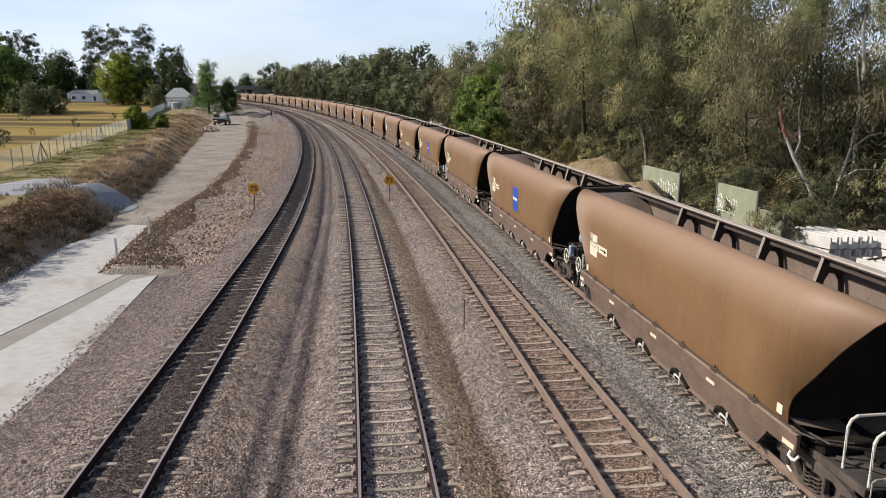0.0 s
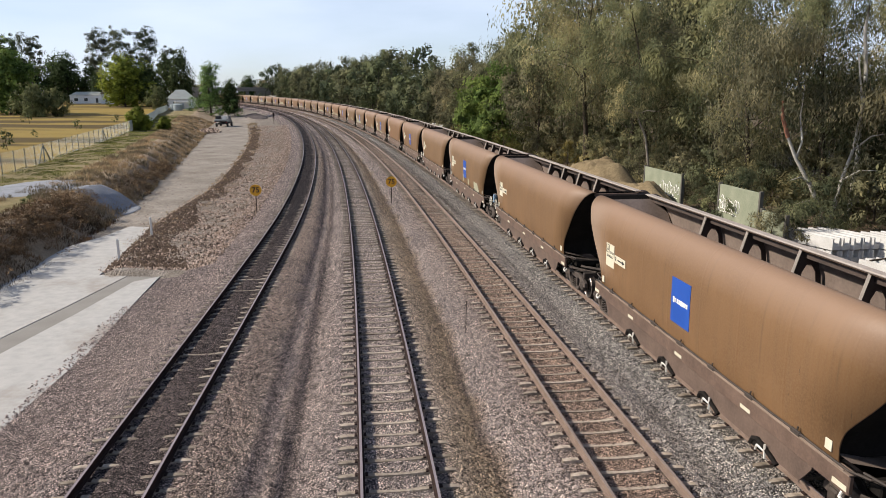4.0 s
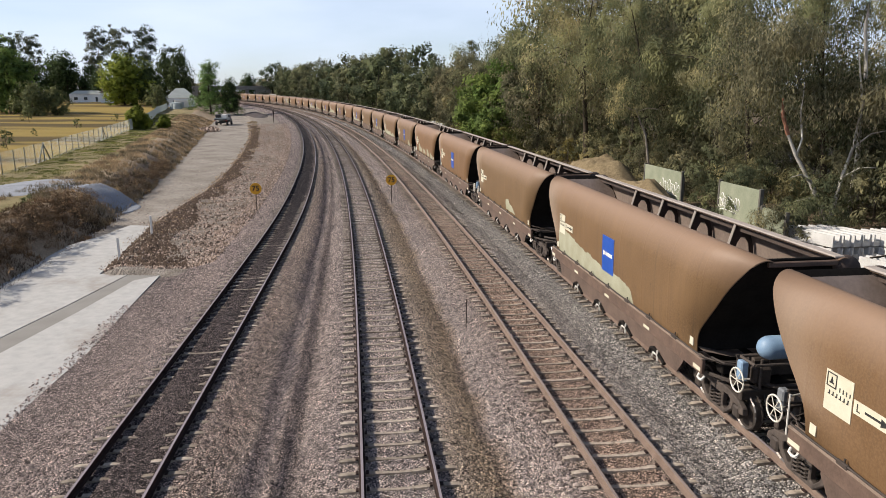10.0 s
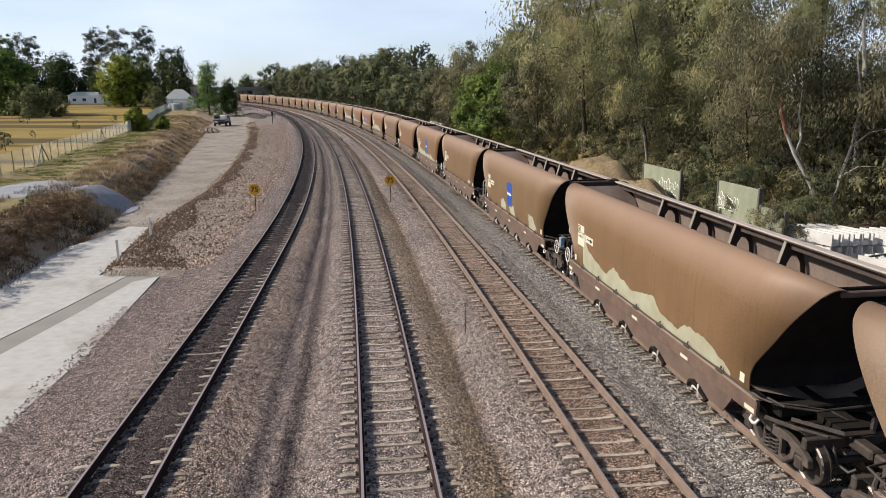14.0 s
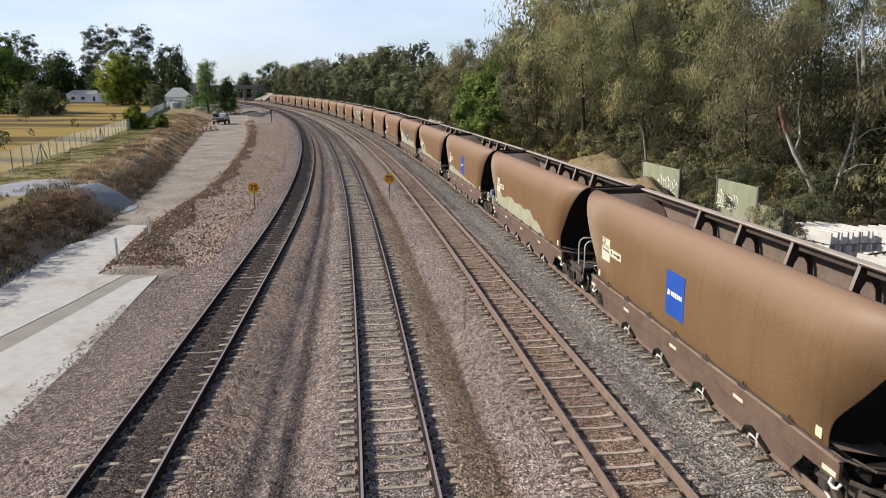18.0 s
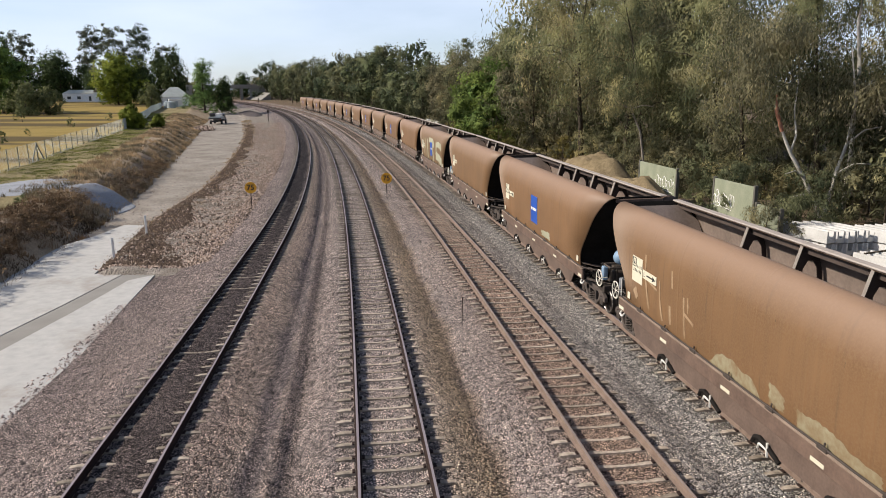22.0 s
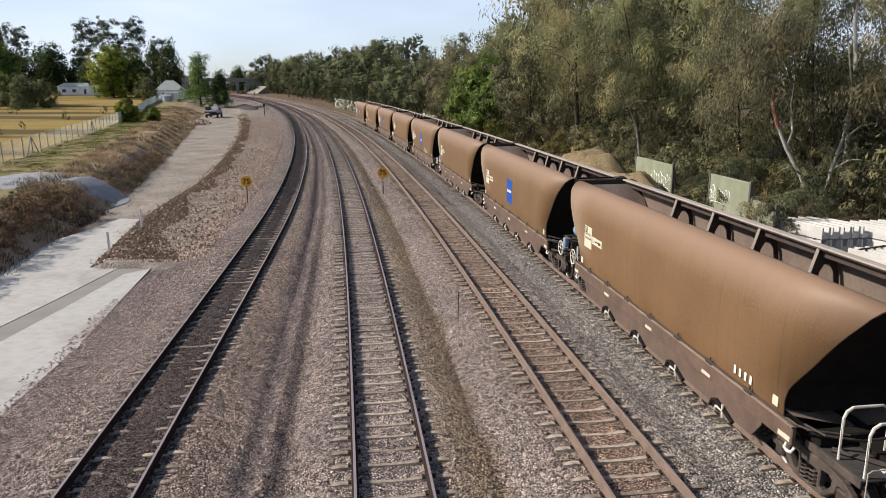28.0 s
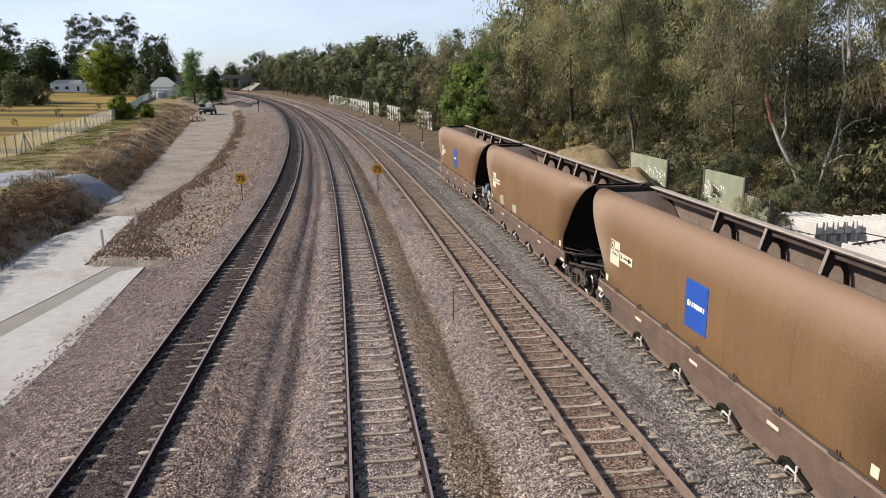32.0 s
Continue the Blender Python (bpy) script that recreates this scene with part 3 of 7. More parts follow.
def side_sheet(sign):
    """The rolled side of the hopper as one thick sheet."""
    v, f = [], []
    ys = [-1, -0.72, -0.43, -0.15, 0.15, 0.43, 0.72, 1]
    n, m = len(SIDE), len(ys)
    for t in (0.0, 0.03):
        for w, z, h in SIDE:
            for y in ys:
                dent = 0.002 * math.sin(y * 17 + z * 2) if abs(y) < 1 else 0
                v.append((sign * (w - t + dent * (t == 0)), y * h, z - t * (1 if z > 3.95 else 0)))
    for i in range(n - 1):
        for k in range(m - 1):
            p = i * m + k
            f.append((p, p + 1, p + m + 1, p + m))
            p += n * m
            f.append((p, p + m, p + m + 1, p + 1))
    o = n * m
    for i in range(n - 1):
        for k in (0, m - 1):
            p = i * m + k
            f.append((p, p + m, p + m + o, p + o))
    for k in range(m - 1):
        p = (n - 1) * m + k
        f.append((p, p + 1, p + 1 + o, p + o))
    return v, f


def slope_sheet(sign):
    """The inclined end of the hopper, from the top edge down to the doors."""
    v, f = [], []
    rows = SIDE[::2] + SIDE[-1:]
    for t in (0.0, 0.05):
        for w, z, h in rows:
            q = (h - 0.10 - t) if z > 2 else h - 0.12 - t
            v += [(-w + 0.02, sign * q, z), (w - 0.02, sign * q, z)]
    n = len(rows)
    for o in (0, 2 * n):
        for i in range(n - 1):
            p = o + 2 * i
            f.append((p, p + 1, p + 3, p + 2))
    return v, f


def gusset(y):
    """A cross plate inside the far side with an arched opening, and its edge flange."""
    bm = bmesh.new()
    outer = [(1.42, 2.2), (1.44, 2.7), (1.41, 3.15), (1.35, 3.5), (1.26, 3.79), (1.14, 3.99), (1.02, 4.09), (0.80, 4.08), (0.70, 3.75), (0.46, 2.9), (0.30, 2.2)]
    hole = [(1.27, 2.45), (1.27, 3.2), (1.22, 3.5), (1.11, 3.68), (0.98, 3.68), (0.88, 3.5), (0.82, 3.2), (0.66, 2.45)]
    va = [bm.verts.new((x, y, z)) for x, z in outer]
    vb = [bm.verts.new((x, y, z)) for x, z in hole]
    es = [bm.edges.new((r[i], r[(i + 1) % len(r)])) for r in (va, vb) for i in range(len(r))]
    bmesh.ops.triangle_fill(bm, edges=es, use_beauty=True)
    r = bmesh.ops.extrude_face_region(bm, geom=list(bm.faces))
    for e in r["geom"]:
        if isinstance(e, bmesh.types.BMVert):
            e.co.y += 0.02
    return bm


def coil(x, y, z0, z1, r, wire, turns=4):
    """A coil spring standing upright."""
    n = turns * 8
    return tube([(x + r * math.cos(k * math.pi / 4), y + r * math.sin(k * math.pi / 4), z0 + (z1 - z0) * k / n) for k in range(n + 1)], wire, 4)


def bogie(parent, y0):
    b = part("bogie", box(-1.0, 1.0, -0.2, 0.2, 0.55, 0.86, 0.03), M["bogie_steel"], parent)
    b.location = (0, y0, 0)
    for y in (-0.9, 0.9):
        ws = part("wheelset", wheelset(), M["bogie_steel"], b)
        ws.location = (0, y, 0.43)
        for sx in (-1,):
            pts = [(sx * 0.822, 0.405 * math.cos(k * math.pi / 9), 0.405 * math.sin(k * math.pi / 9)) for k in range(19)]
            part("tyre", tube(pts, 0.03, 4), M["wheel_rim"], ws, "worn steel tyre")
    for sx in (-1, 1):
        part("side_frame", side_frame(sx), M["bogie_dust"], b, "dusty cast side frame")
        for k in (-0.13, 0.13) if sx < 0 else ():
            part("spring", coil(sx * 1.03, k, 0.24, 0.58, 0.085, 0.024), M["bogie_dust"], b)
        for y in (-0.9, 0.9):
            part("axle_box", box(sx * 1.0 - 0.1, sx * 1.0 + 0.12, y - 0.14, y + 0.14, 0.3, 0.58, 0.04), M["bogie_steel"], b)
    part("brake_rod", tube([(-0.9, -0.7, 0.36), (-0.92, -0.35, 0.26), (-0.92, 0.4, 0.26), (-0.9, 0.7, 0.36)], 0.026, 5), M["bogie_dust"], b)
    return b


def side_frame(sx):
    """A cast side frame with two openings beside the spring nest."""
    bm = bmesh.new()
    outer = [(-1.2, 0.46), (-1.16, 0.62), (-0.95, 0.74), (-0.5, 0.84), (0.5, 0.84), (0.95, 0.74), (1.16, 0.62), (1.2, 0.46), (1.02, 0.44), (0.98, 0.6), (0.78, 0.6), (0.72, 0.42), (0.42, 0.16),
             (-0.42, 0.16), (-0.72, 0.42), (-0.78, 0.6), (-0.98, 0.6), (-1.02, 0.44)]
    rings = [outer, [(0.32, 0.32), (0.42, 0.28), (0.6, 0.48), (0.62, 0.62), (0.52, 0.68), (0.32, 0.66)]]
    rings.append([(-y, z) for y, z in rings[1]])
    rings.append([(-0.24, 0.24), (0.24, 0.24), (0.24, 0.6), (-0.24, 0.6)])
    es = []
    for r in rings:
        vs = [bm.verts.new((sx * 0.94, y, z)) for y, z in r]
        es += [bm.edges.new((vs[k], vs[(k + 1) % len(vs)])) for k in range(len(vs))]
    bmesh.ops.triangle_fill(bm, edges=es, use_beauty=True)
    r = bmesh.ops.extrude_face_region(bm, geom=list(bm.faces))
    for e in r["geom"]:
        if isinstance(e, bmesh.types.BMVert):
            e.co.x += sx * 0.14
    bmesh.ops.recalc_face_normals(bm, faces=list(bm.faces))
    rim = [e for e in bm.edges if len(e.link_faces) == 2 and e.calc_face_angle(0.0) > 0.7]
    bmesh.ops.bevel(bm, geom=rim, offset=0.02, segments=1, affect="EDGES")
    return bm


def wheelset():
    bm = bmesh.new()
    add_rod(bm, (-1.05, 0, 0), (1.05, 0, 0), 0.08, 10)
    for sx in (-1, 1):
        add_rod(bm, (sx * 0.69, 0, 0), (sx * 0.82, 0, 0), 0.43, 18)
        add_rod(bm, (sx * 0.66, 0, 0), (sx * 0.69, 0, 0), 0.46, 18)
        add_rod(bm, (sx * 0.82, 0, 0), (sx * 0.86, 0, 0), 0.2, 16)
    return bm


def hand_wheel(parent, x, y, z, mat):
    """A spoked brake wheel on a short shaft, facing out of the side."""
    bm = bmesh.new()
    pts = [(x, y + 0.27 * math.cos(k * math.pi / 10), z + 0.27 * math.sin(k * math.pi / 10)) for k in range(21)]
    w = part("brake_wheel", tube(pts, 0.02, 6), mat, parent, "cream spoked hand brake wheel")
    for k in range(6):
        a = k * math.pi / 3
        add_rod(bm, (x, y, z), (x, y + 0.26 * math.cos(a), z + 0.26 * math.sin(a)), 0.011, 5)
    add_rod(bm, (x, y, z), (x + 0.3, y, z), 0.018, 8)
    part("spokes", bm, mat, w)


LETTER = M["black_paint"]


def bars(parent, name, mat, rects, x, label=""):
    """Flat bars that stand for lettering, on the left side of the wagon: (y0, y1, z0, z1)."""
    bm = bmesh.new()
    for y0, y1, z0, z1 in rects:
        add_box(bm, x - 0.004, x, y0, y1, z0, z1)
    ob = part(name, bm, mat, parent)
    tagged(ob, label or "small dark lettering", kind="stuff")
    return ob


def side_x(z):
    for (wa, za, _), (wb, zb, _) in zip(SIDE, SIDE[1:]):
        if z <= zb:
            return -(wa + (wb - wa) * (z - za) / (zb - za))
    return -SIDE[-1][0]


def side_plate(parent, name, mat, y0, y1, z0, z1, lift=0.012, label=""):
    """A thin painted panel that follows the bulge of the near side."""
    bm = bmesh.new()
    n = 5
    rows = []
    for t in (0.0, 0.02):
        r = []
        for k in range(n + 1):
            z = z0 + (z1 - z0) * k / n
            x = side_x(z) - lift + t
            r.append((bm.verts.new((x, y0, z)), bm.verts.new((x, y1, z))))
        rows.append(r)
    for a, b in zip(rows[0], rows[0][1:]):
        bm.faces.new((a[0], a[1], b[1], b[0]))
    a, b = rows
    for k in range(n):
        bm.faces.new((a[k][0], a[k + 1][0], b[k + 1][0], b[k][0]))
        bm.faces.new((a[k][1], b[k][1], b[k + 1][1], a[k + 1][1]))
    bm.faces.new((a[0][0], b[0][0], b[0][1], a[0][1]))
    bm.faces.new((a[n][0], a[n][1], b[n][1], b[n][0]))
    return part(name, bm, mat, parent, label)


def make_wagon(blue, near_end, far_end):
    """One open coal hopper. y points away from the camera along the track; near_end and far_end: what stands on the end platforms."""
    w = empty("coal_wagon")
    for sign in (-1, 1):
        v, f = side_sheet(sign)
        mesh_ob("side_panel", v, f, M["paint_clean"], w, smooth=True)
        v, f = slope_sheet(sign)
        mesh_ob("end_slope", v, f, M["soot_shade"], w)
        # inner lining of the slope, dusty and lighter
        v2 = []
        for hgt, wid in ((4.03, 0.98), (3.5, 1.34), (2.2, 1.40), (1.4, 1.30)):
            q = 7.56 - (4.05 - hgt) * 0.85
            v2 += [(-wid, sign * q, hgt), (wid, sign * q, hgt)]
        mesh_ob("end_lining", v2, [(0, 1, 3, 2), (2, 3, 5, 4), (4, 5, 7, 6)], M["wagon_inside"], w)
    # inner lining of the far side
    v, f = [], []
    for wd, z, h in SIDE[:25:3]:
        v += [(wd - 0.05, -h + 0.3, z), (wd - 0.05, h - 0.3, z)]
    for i in range(8):
        f.append((2 * i, 2 * i + 1, 2 * i + 3, 2 * i + 2))
    mesh_ob("side_lining", v, f, M["wagon_inside"], w, smooth=True)
    v = [(-1.35, -6.2, 1.5), (1.35, -6.2, 1.5), (-1.35, 6.2, 1.5), (1.35, 6.2, 1.5), (0.25, -6.2, 1.1), (0.25, 6.2, 1.1)]
    mesh_ob("hopper_floor", v, [(0, 4, 5, 2), (4, 1, 3, 5)], M["wagon_inside"], w)
    for y in (-3.45, -1.17, 1.11, 3.39):
        part("gusset", gusset(y), M["gusset_shade"], w)
        part("post", tube([(0.79, y - 0.02, 4.10), (0.69, y - 0.02, 3.75), (0.45, y - 0.02, 2.9), (0.3, y - 0.02, 2.3)], 0.045, 4), M["dust_rim"], w, "worn pale steel stiffener")
    # broad dusty rim on the far side, beams and hooded corners at the ends
    part("top_rim", box(0.70, 0.94, -7.66, 7.66, 4.085, 4.135, 0.015), M["dust_rim"], w, "broad dusty top rim")
    part("rim_web", box(0.90, 0.93, -7.6, 7.6, 3.86, 4.085), M["gusset_shade"], w)
    for sign in (-1, 1):
        y0, y1 = sorted((sign * 7.60, sign * 7.70))
        part("end_rim", box(-0.85, 0.78, y0, y1, 3.93, 4.05, 0.02), M["wagon_frame"], w)
        bm = bmesh.new()
        bmesh.ops.create_uvsphere(bm, u_segments=16, v_segments=10, radius=1.0, matrix=Matrix.Translation((1.05, sign * 7.60, 3.86)) @ Matrix.Rotation(0.5, 4, "Y") @ Matrix.Diagonal((0.34, 0.17, 0.27, 1)))
        part("corner_cap", bm, M["gusset_shade"], w, "dark hooded corner cap", smooth=True)
    # underframe
    for sx in (-1, 1):
        part("sill", box(sx * 1.42 - 0.05, sx * 1.42 + 0.05, -6.36, 6.36, 0.97, 1.34, 0.02), M["wagon_frame"], w)
        part("sill_flange", box(sx * 1.40 - 0.09, sx * 1.40 + 0.09, -6.36, 6.36, 1.342, 1.362), M["skirt_dust"], w, "dusty top flange")
        part("lower_frame", skirt(sx), M["skirt_paint"], w)
        pts = [(sx * 0.7, -6.9, 1.42), (sx * 1.3, -6.62, 1.42), (sx * 1.46, -6.3, 1.42)] + [(sx * 1.475, -5.6 + 0.8 * k, 1.42 + 0.012 * (k % 2)) for k in range(15)] + [(sx * 1.46, 6.3, 1.42)]
        part("air_pipe", tube(pts, 0.024, 5), M["underframe"], w)
        if sx < 0:
            part("thin_pipe", tube([(sx * 1.47, -6.2, 1.375)] + [(sx * 1.48, -5.6 + 1.6 * k, 1.378) for k in range(8)] + [(sx * 1.47, 6.2, 1.375)], 0.011, 4), M["skirt_dust"], w)
        for k in range(7 if sx < 0 else 0):
            y = -4.84 + 1.61 * k
            bm = box(sx * 1.475 - 0.03, sx * 1.475 + 0.03, y - 0.16, y + 0.12, 1.365, 1.46, 0.012)
            add_rod(bm, (sx * 1.47, y - 0.05, 1.45), (sx * 1.46, y - 0.05, 1.53), 0.02, 6)
            part("pipe_bracket", bm, M["underframe"], w)
    part("centre_sill", box(-0.3, 0.3, -7.4, 7.4, 0.72, 1.15), M["soot_shade"], w)
    # discharge doors, their gear and pale catches
    for k in range(4):
        y = -3.75 + 2.29 * k
        bm = bmesh.new()
        for sx in (-1, 1):
            vs = [bm.verts.new(p) for p in ((sx * 1.3, y - 1.0, 0.95), (sx * 1.3, y + 1.0, 0.95), (sx * 0.35, y + 0.7, 0.25), (sx * 0.35, y - 0.7, 0.25))]
            bm.faces.new(vs)
        part("discharge_door", bm, M["underframe"], w)
        bm = tube([(-1.45, y - 0.62, 0.44), (-1.46, y - 0.5, 0.5), (-1.47, y - 0.2, 0.6), (-1.47, y + 0.05, 0.66), (-1.47, y + 0.22, 0.6), (-1.46, y + 0.3, 0.46)], 0.055, 6)
        add_box(bm, -1.475, -1.44, y - 0.12, y + 0.24, 0.44, 0.62, 0.03)
        part("door_lever", bm, M["soot_shade"], w)
        bm = tube([(-1.50, y - 0.26, 0.70), (-1.50, y - 0.27, 0.56), (-1.50, y - 0.28, 0.40)], 0.026, 5)
        add_rod(bm, (-1.50, y - 0.27, 0.55), (-1.50, y + 0.02, 0.55), 0.024, 6)
        add_rod(bm, (-1.50, y + 0.02, 0.55), (-1.50, y + 0.06, 0.43), 0.022, 6)
        part("lever_hook", bm, M["catch_white"], w, "white-painted door catch")
    for k in range(3):
        part("reflector", box(-1.478, -1.471, -3.34 + 3.17 * k, -2.96 + 3.17 * k, 1.04, 1.12), M["cream"], w, "white reflective strip")
    # ends
    for sgn, kind in ((-1, near_end), (1, far_end)):
        def span(a, b):
            return min(sgn * a, sgn * b), max(sgn * a, sgn * b)
        if kind == "rail":
            part("end_platform", box(-1.08, 1.08, *span(6.3, 7.78), 1.0, 1.05, 0.015), M["deck_steel"], w)
            part("platform_edge", box(-1.13, -1.08, *span(6.3, 7.78), 0.9, 1.06, 0.01), M["bogie_dust"], w)
            part("cut_lever", tube([(-0.1, sgn * 7.85, 1.3), (-1.0, sgn * 7.85, 1.28), (-1.08, sgn * 7.86, 1.24), (-1.1, sgn * 7.88, 0.85), (-1.16, sgn * 7.95, 0.62)], 0.013, 5), M["dust_rim"], w, "bent pale coupling lever")
        else:
            part("end_platform", box(-0.95, 0.95, *span(6.3, 7.3), 0.96, 1.0, 0.015), M["soot_shade"], w)
            part("stay_bar", tube([(-1.3, sgn * 6.45, 1.02), (-0.95, sgn * 7.0, 1.0), (-0.55, sgn * 7.4, 0.98)], 0.045, 5), M["bogie_dust"], w)
            for k in range(1):
                part("brake_pipe", tube([(-1.3, sgn * 6.3, 1.36 - 0.08 * k), (-1.1, sgn * 6.7, 1.34 - 0.08 * k), (-0.7, sgn * 6.85, 1.38 - 0.08 * k), (-0.2, sgn * 6.9, 1.3 - 0.08 * k), (0.2, sgn * 7.2, 1.1)], 0.018, 5), M["bogie_dust"], w)
        part("coupler", box(-0.14, 0.14, *span(7.3, 8.06), 0.78, 1.0, 0.04), M["bogie_steel"], w)
        part("headstock", box(-1.05, 1.05, *span(7.3, 7.45), 0.76, 0.99, 0.02), M["bogie_steel"], w)
        part("hose", tube([(-0.45, sgn * 7.4, 0.9), (-0.5, sgn * 7.65, 0.55), (-0.42, sgn * 7.9, 0.5), (-0.35, sgn * 8.0, 0.62)], 0.035, 6), M["black_paint"], w)
        part("end_mark", box(-1.478, -1.471, *span(5.95, 6.32), 1.03, 1.13), M["cream"], w, "white reflective strip")
        part("corner_mark", side_tab(sgn), M["cream"], w, "small cream plate")
        bm = tube([(-1.36, sgn * 6.1, 0.92), (-1.42, sgn * 6.12, 0.82), (-1.42, sgn * 6.22, 0.79), (-1.42, sgn * 6.32, 0.82), (-1.36, sgn * 6.34, 0.92)], 0.032, 6)
        part("jack_bracket", bm, M["catch_white"], w, "cream jacking bracket")
        part("pipe_run", tube([(-1.25, sgn * 6.4, 1.42), (-1.2, sgn * 6.9, 1.45), (-0.6, sgn * 7.1, 1.4), (0.5, sgn * 7.05, 1.42), (1.2, sgn * 6.9, 1.45)], 0.026, 6), M["bogie_steel"], w)
        part("draw_yoke", tube([(-0.95, sgn * 6.8, 1.1), (-0.3, sgn * 7.5, 1.08), (0.3, sgn * 7.5, 1.08), (0.95, sgn * 6.8, 1.1)], 0.06, 4), M["underframe"], w)
        part("end_beam", box(-1.1, 1.1, *span(6.35, 6.65), 1.06, 1.30, 0.03), M["soot_shade"], w)
        if kind == "rail":
            for y in (7.05, 7.7):
                xa, xb, y = -1.0, -0.1, sgn * y
                part("handrail", tube([(xa, y, 1.0), (xa, y, 1.86), (xa + 0.05, y, 1.98), (xa + 0.16, y, 2.05), (xb - 0.16, y, 2.05), (xb - 0.05, y, 1.98), (xb, y, 1.86), (xb, y, 1.0)], 0.03, 8), M["rail_white"], w, "bent white handrail")
            part("foot_plate", box(-0.55, -0.35, *span(7.5, 7.62), 1.055, 1.075), M["catch_white"], w)
        elif kind == "brake":
            hand_wheel(w, -1.3, -7.62 if sgn < 0 else 7.1, 1.36, M["yellow_wheel"])
            part("brake_post", rods([((-1.0, sgn * 7.1, 1.05), (-1.0, sgn * 7.1, 1.75)), ((-0.7, sgn * 7.1, 1.05), (-0.7, sgn * 7.1, 1.75)), ((-1.05, sgn * 7.1, 1.45), (-0.5, sgn * 7.1, 1.45)), ((-1.05, sgn * 7.1, 1.72), (-0.1, sgn * 7.1, 1.72)), ((-0.2, sgn * 7.1, 1.05), (-0.2, sgn * 7.1, 1.75))], 0.03), M["bogie_steel"], w)
            part("valve_box", box(-1.08, -0.9, sgn * 7.3 - 0.11, sgn * 7.3 + 0.11, 1.2, 1.68, 0.03), M["tank_blue"] if sgn < 0 else M["tank_grey"], w, "blue-grey valve box")
            part("gear_case", box(-0.72, -0.3, sgn * 7.25 - 0.14, sgn * 7.25 + 0.14, 1.08, 1.5, 0.05), M["bogie_steel"], w)
            if sgn > 0:
                part("wheel_post", rods([((-1.26, 6.7, 0.98), (-1.26, 6.7, 1.84)), ((-1.26, 6.7, 1.8), (-0.9, 6.8, 1.8))], 0.02, 6), M["rail_white"], w, "pale post beside the brake wheel")
        if kind == "brake" and sgn < 0:
            bm = bmesh.new()
            rings = [[bm.verts.new((x, -7.42 + r * math.cos(k * math.pi / 10), 2.0 + r * math.sin(k * math.pi / 10))) for k in range(20)]
                     for x, r in ((-0.73, 0.03), (-0.71, 0.12), (-0.66, 0.19), (-0.59, 0.24), (-0.5, 0.272), (0.5, 0.272), (0.59, 0.24), (0.66, 0.19), (0.71, 0.12), (0.73, 0.03))]
            for p, q in zip(rings, rings[1:]):
                for k in range(20):
                    bm.faces.new((p[k], p[(k + 1) % 20], q[(k + 1) % 20], q[k]))
            bm.faces.new(rings[0])
            bm.faces.new(rings[-1])
            bmesh.ops.recalc_face_normals(bm, faces=list(bm.faces))
            part("air_tank", bm, M["tank_blue"], w, "pale blue round-ended air tank", smooth=True)
            part("tank_frame", rods([((-0.95, -7.12, 1.71), (0.6, -7.12, 1.71)), ((-0.95, -7.72, 1.71), (0.6, -7.72, 1.71)), ((-0.95, -7.12, 1.71), (-0.95, -7.72, 1.71)), ((-0.6, -7.42, 1.05), (-0.6, -7.42, 1.72)), ((0.5, -7.42, 1.05), (0.5, -7.42, 1.72))], 0.035), M["bogie_dust"], w)
            part("brake_gear", box(-0.6, 0.5, -7.1, -6.75, 1.15, 1.6, 0.04), M["bogie_steel"], w)
    for y in (-6.42, 6.42):
        bogie(w, y)
    # plates and lettering
    pl = side_plate(w, "number_plate", M["cream"], 4.78, 5.48, 2.16, 2.9, label="cream plate with dark lettering")
    bars(pl, "lettering", LETTER, [(4.86 + 0.095 * k, 4.885 + 0.095 * k, 2.47, 2.55) for k in range(6)] + [(4.885 + 0.095 * k, 4.91 + 0.095 * k, 2.47, 2.49) for k in range(6)] + [(4.83 + 0.085 * k, 4.855 + 0.085 * k, 2.6, 2.68) for k in range(4)], side_x(2.5) - 0.014)
    bars(pl, "frame_mark", LETTER, [(5.19, 5.44, 2.85, 2.87), (5.19, 5.44, 2.61, 2.63), (5.19, 5.21, 2.61, 2.87), (5.42, 5.44, 2.61, 2.87), (5.26, 5.37, 2.68, 2.71), (5.285, 5.345, 2.71, 2.75), (5.3, 5.33, 2.75, 2.8)], side_x(2.75) - 0.016)
    ar = side_plate(w, "arrow_plate", M["cream"], 3.84, 4.74, 2.40, 2.64, label="cream plate with a black arrow")
    bm = bmesh.new()
    x = side_x(2.5) - 0.020
    add_box(bm, x, x + 0.006, 4.06, 4.46, 2.505, 2.545)
    bm.faces.new([bm.verts.new(p) for p in ((x, 3.89, 2.525), (x, 4.10, 2.45), (x, 4.10, 2.60))])
    part("arrow", bm, LETTER, ar)
    cu = bpy.data.curves.new("letter", "FONT")
    cu.body, cu.size, cu.align_x, cu.align_y, cu.extrude = "R" if blue else "L", 0.2, "CENTER", "CENTER", 0.002
    tmp = bpy.data.objects.new("tmp", cu)
    me = bpy.data.meshes.new_from_object(tmp)
    bpy.data.objects.remove(tmp)
    me.materials.append(LETTER)
    sign = new("letter", me)
    sign.parent = ar
    sign.matrix_basis = Matrix(((0, 0, -1, side_x(2.52) - 0.018), (-1, 0, 0, 4.62), (0, 1, 0, 2.52), (0, 0, 0, 1)))
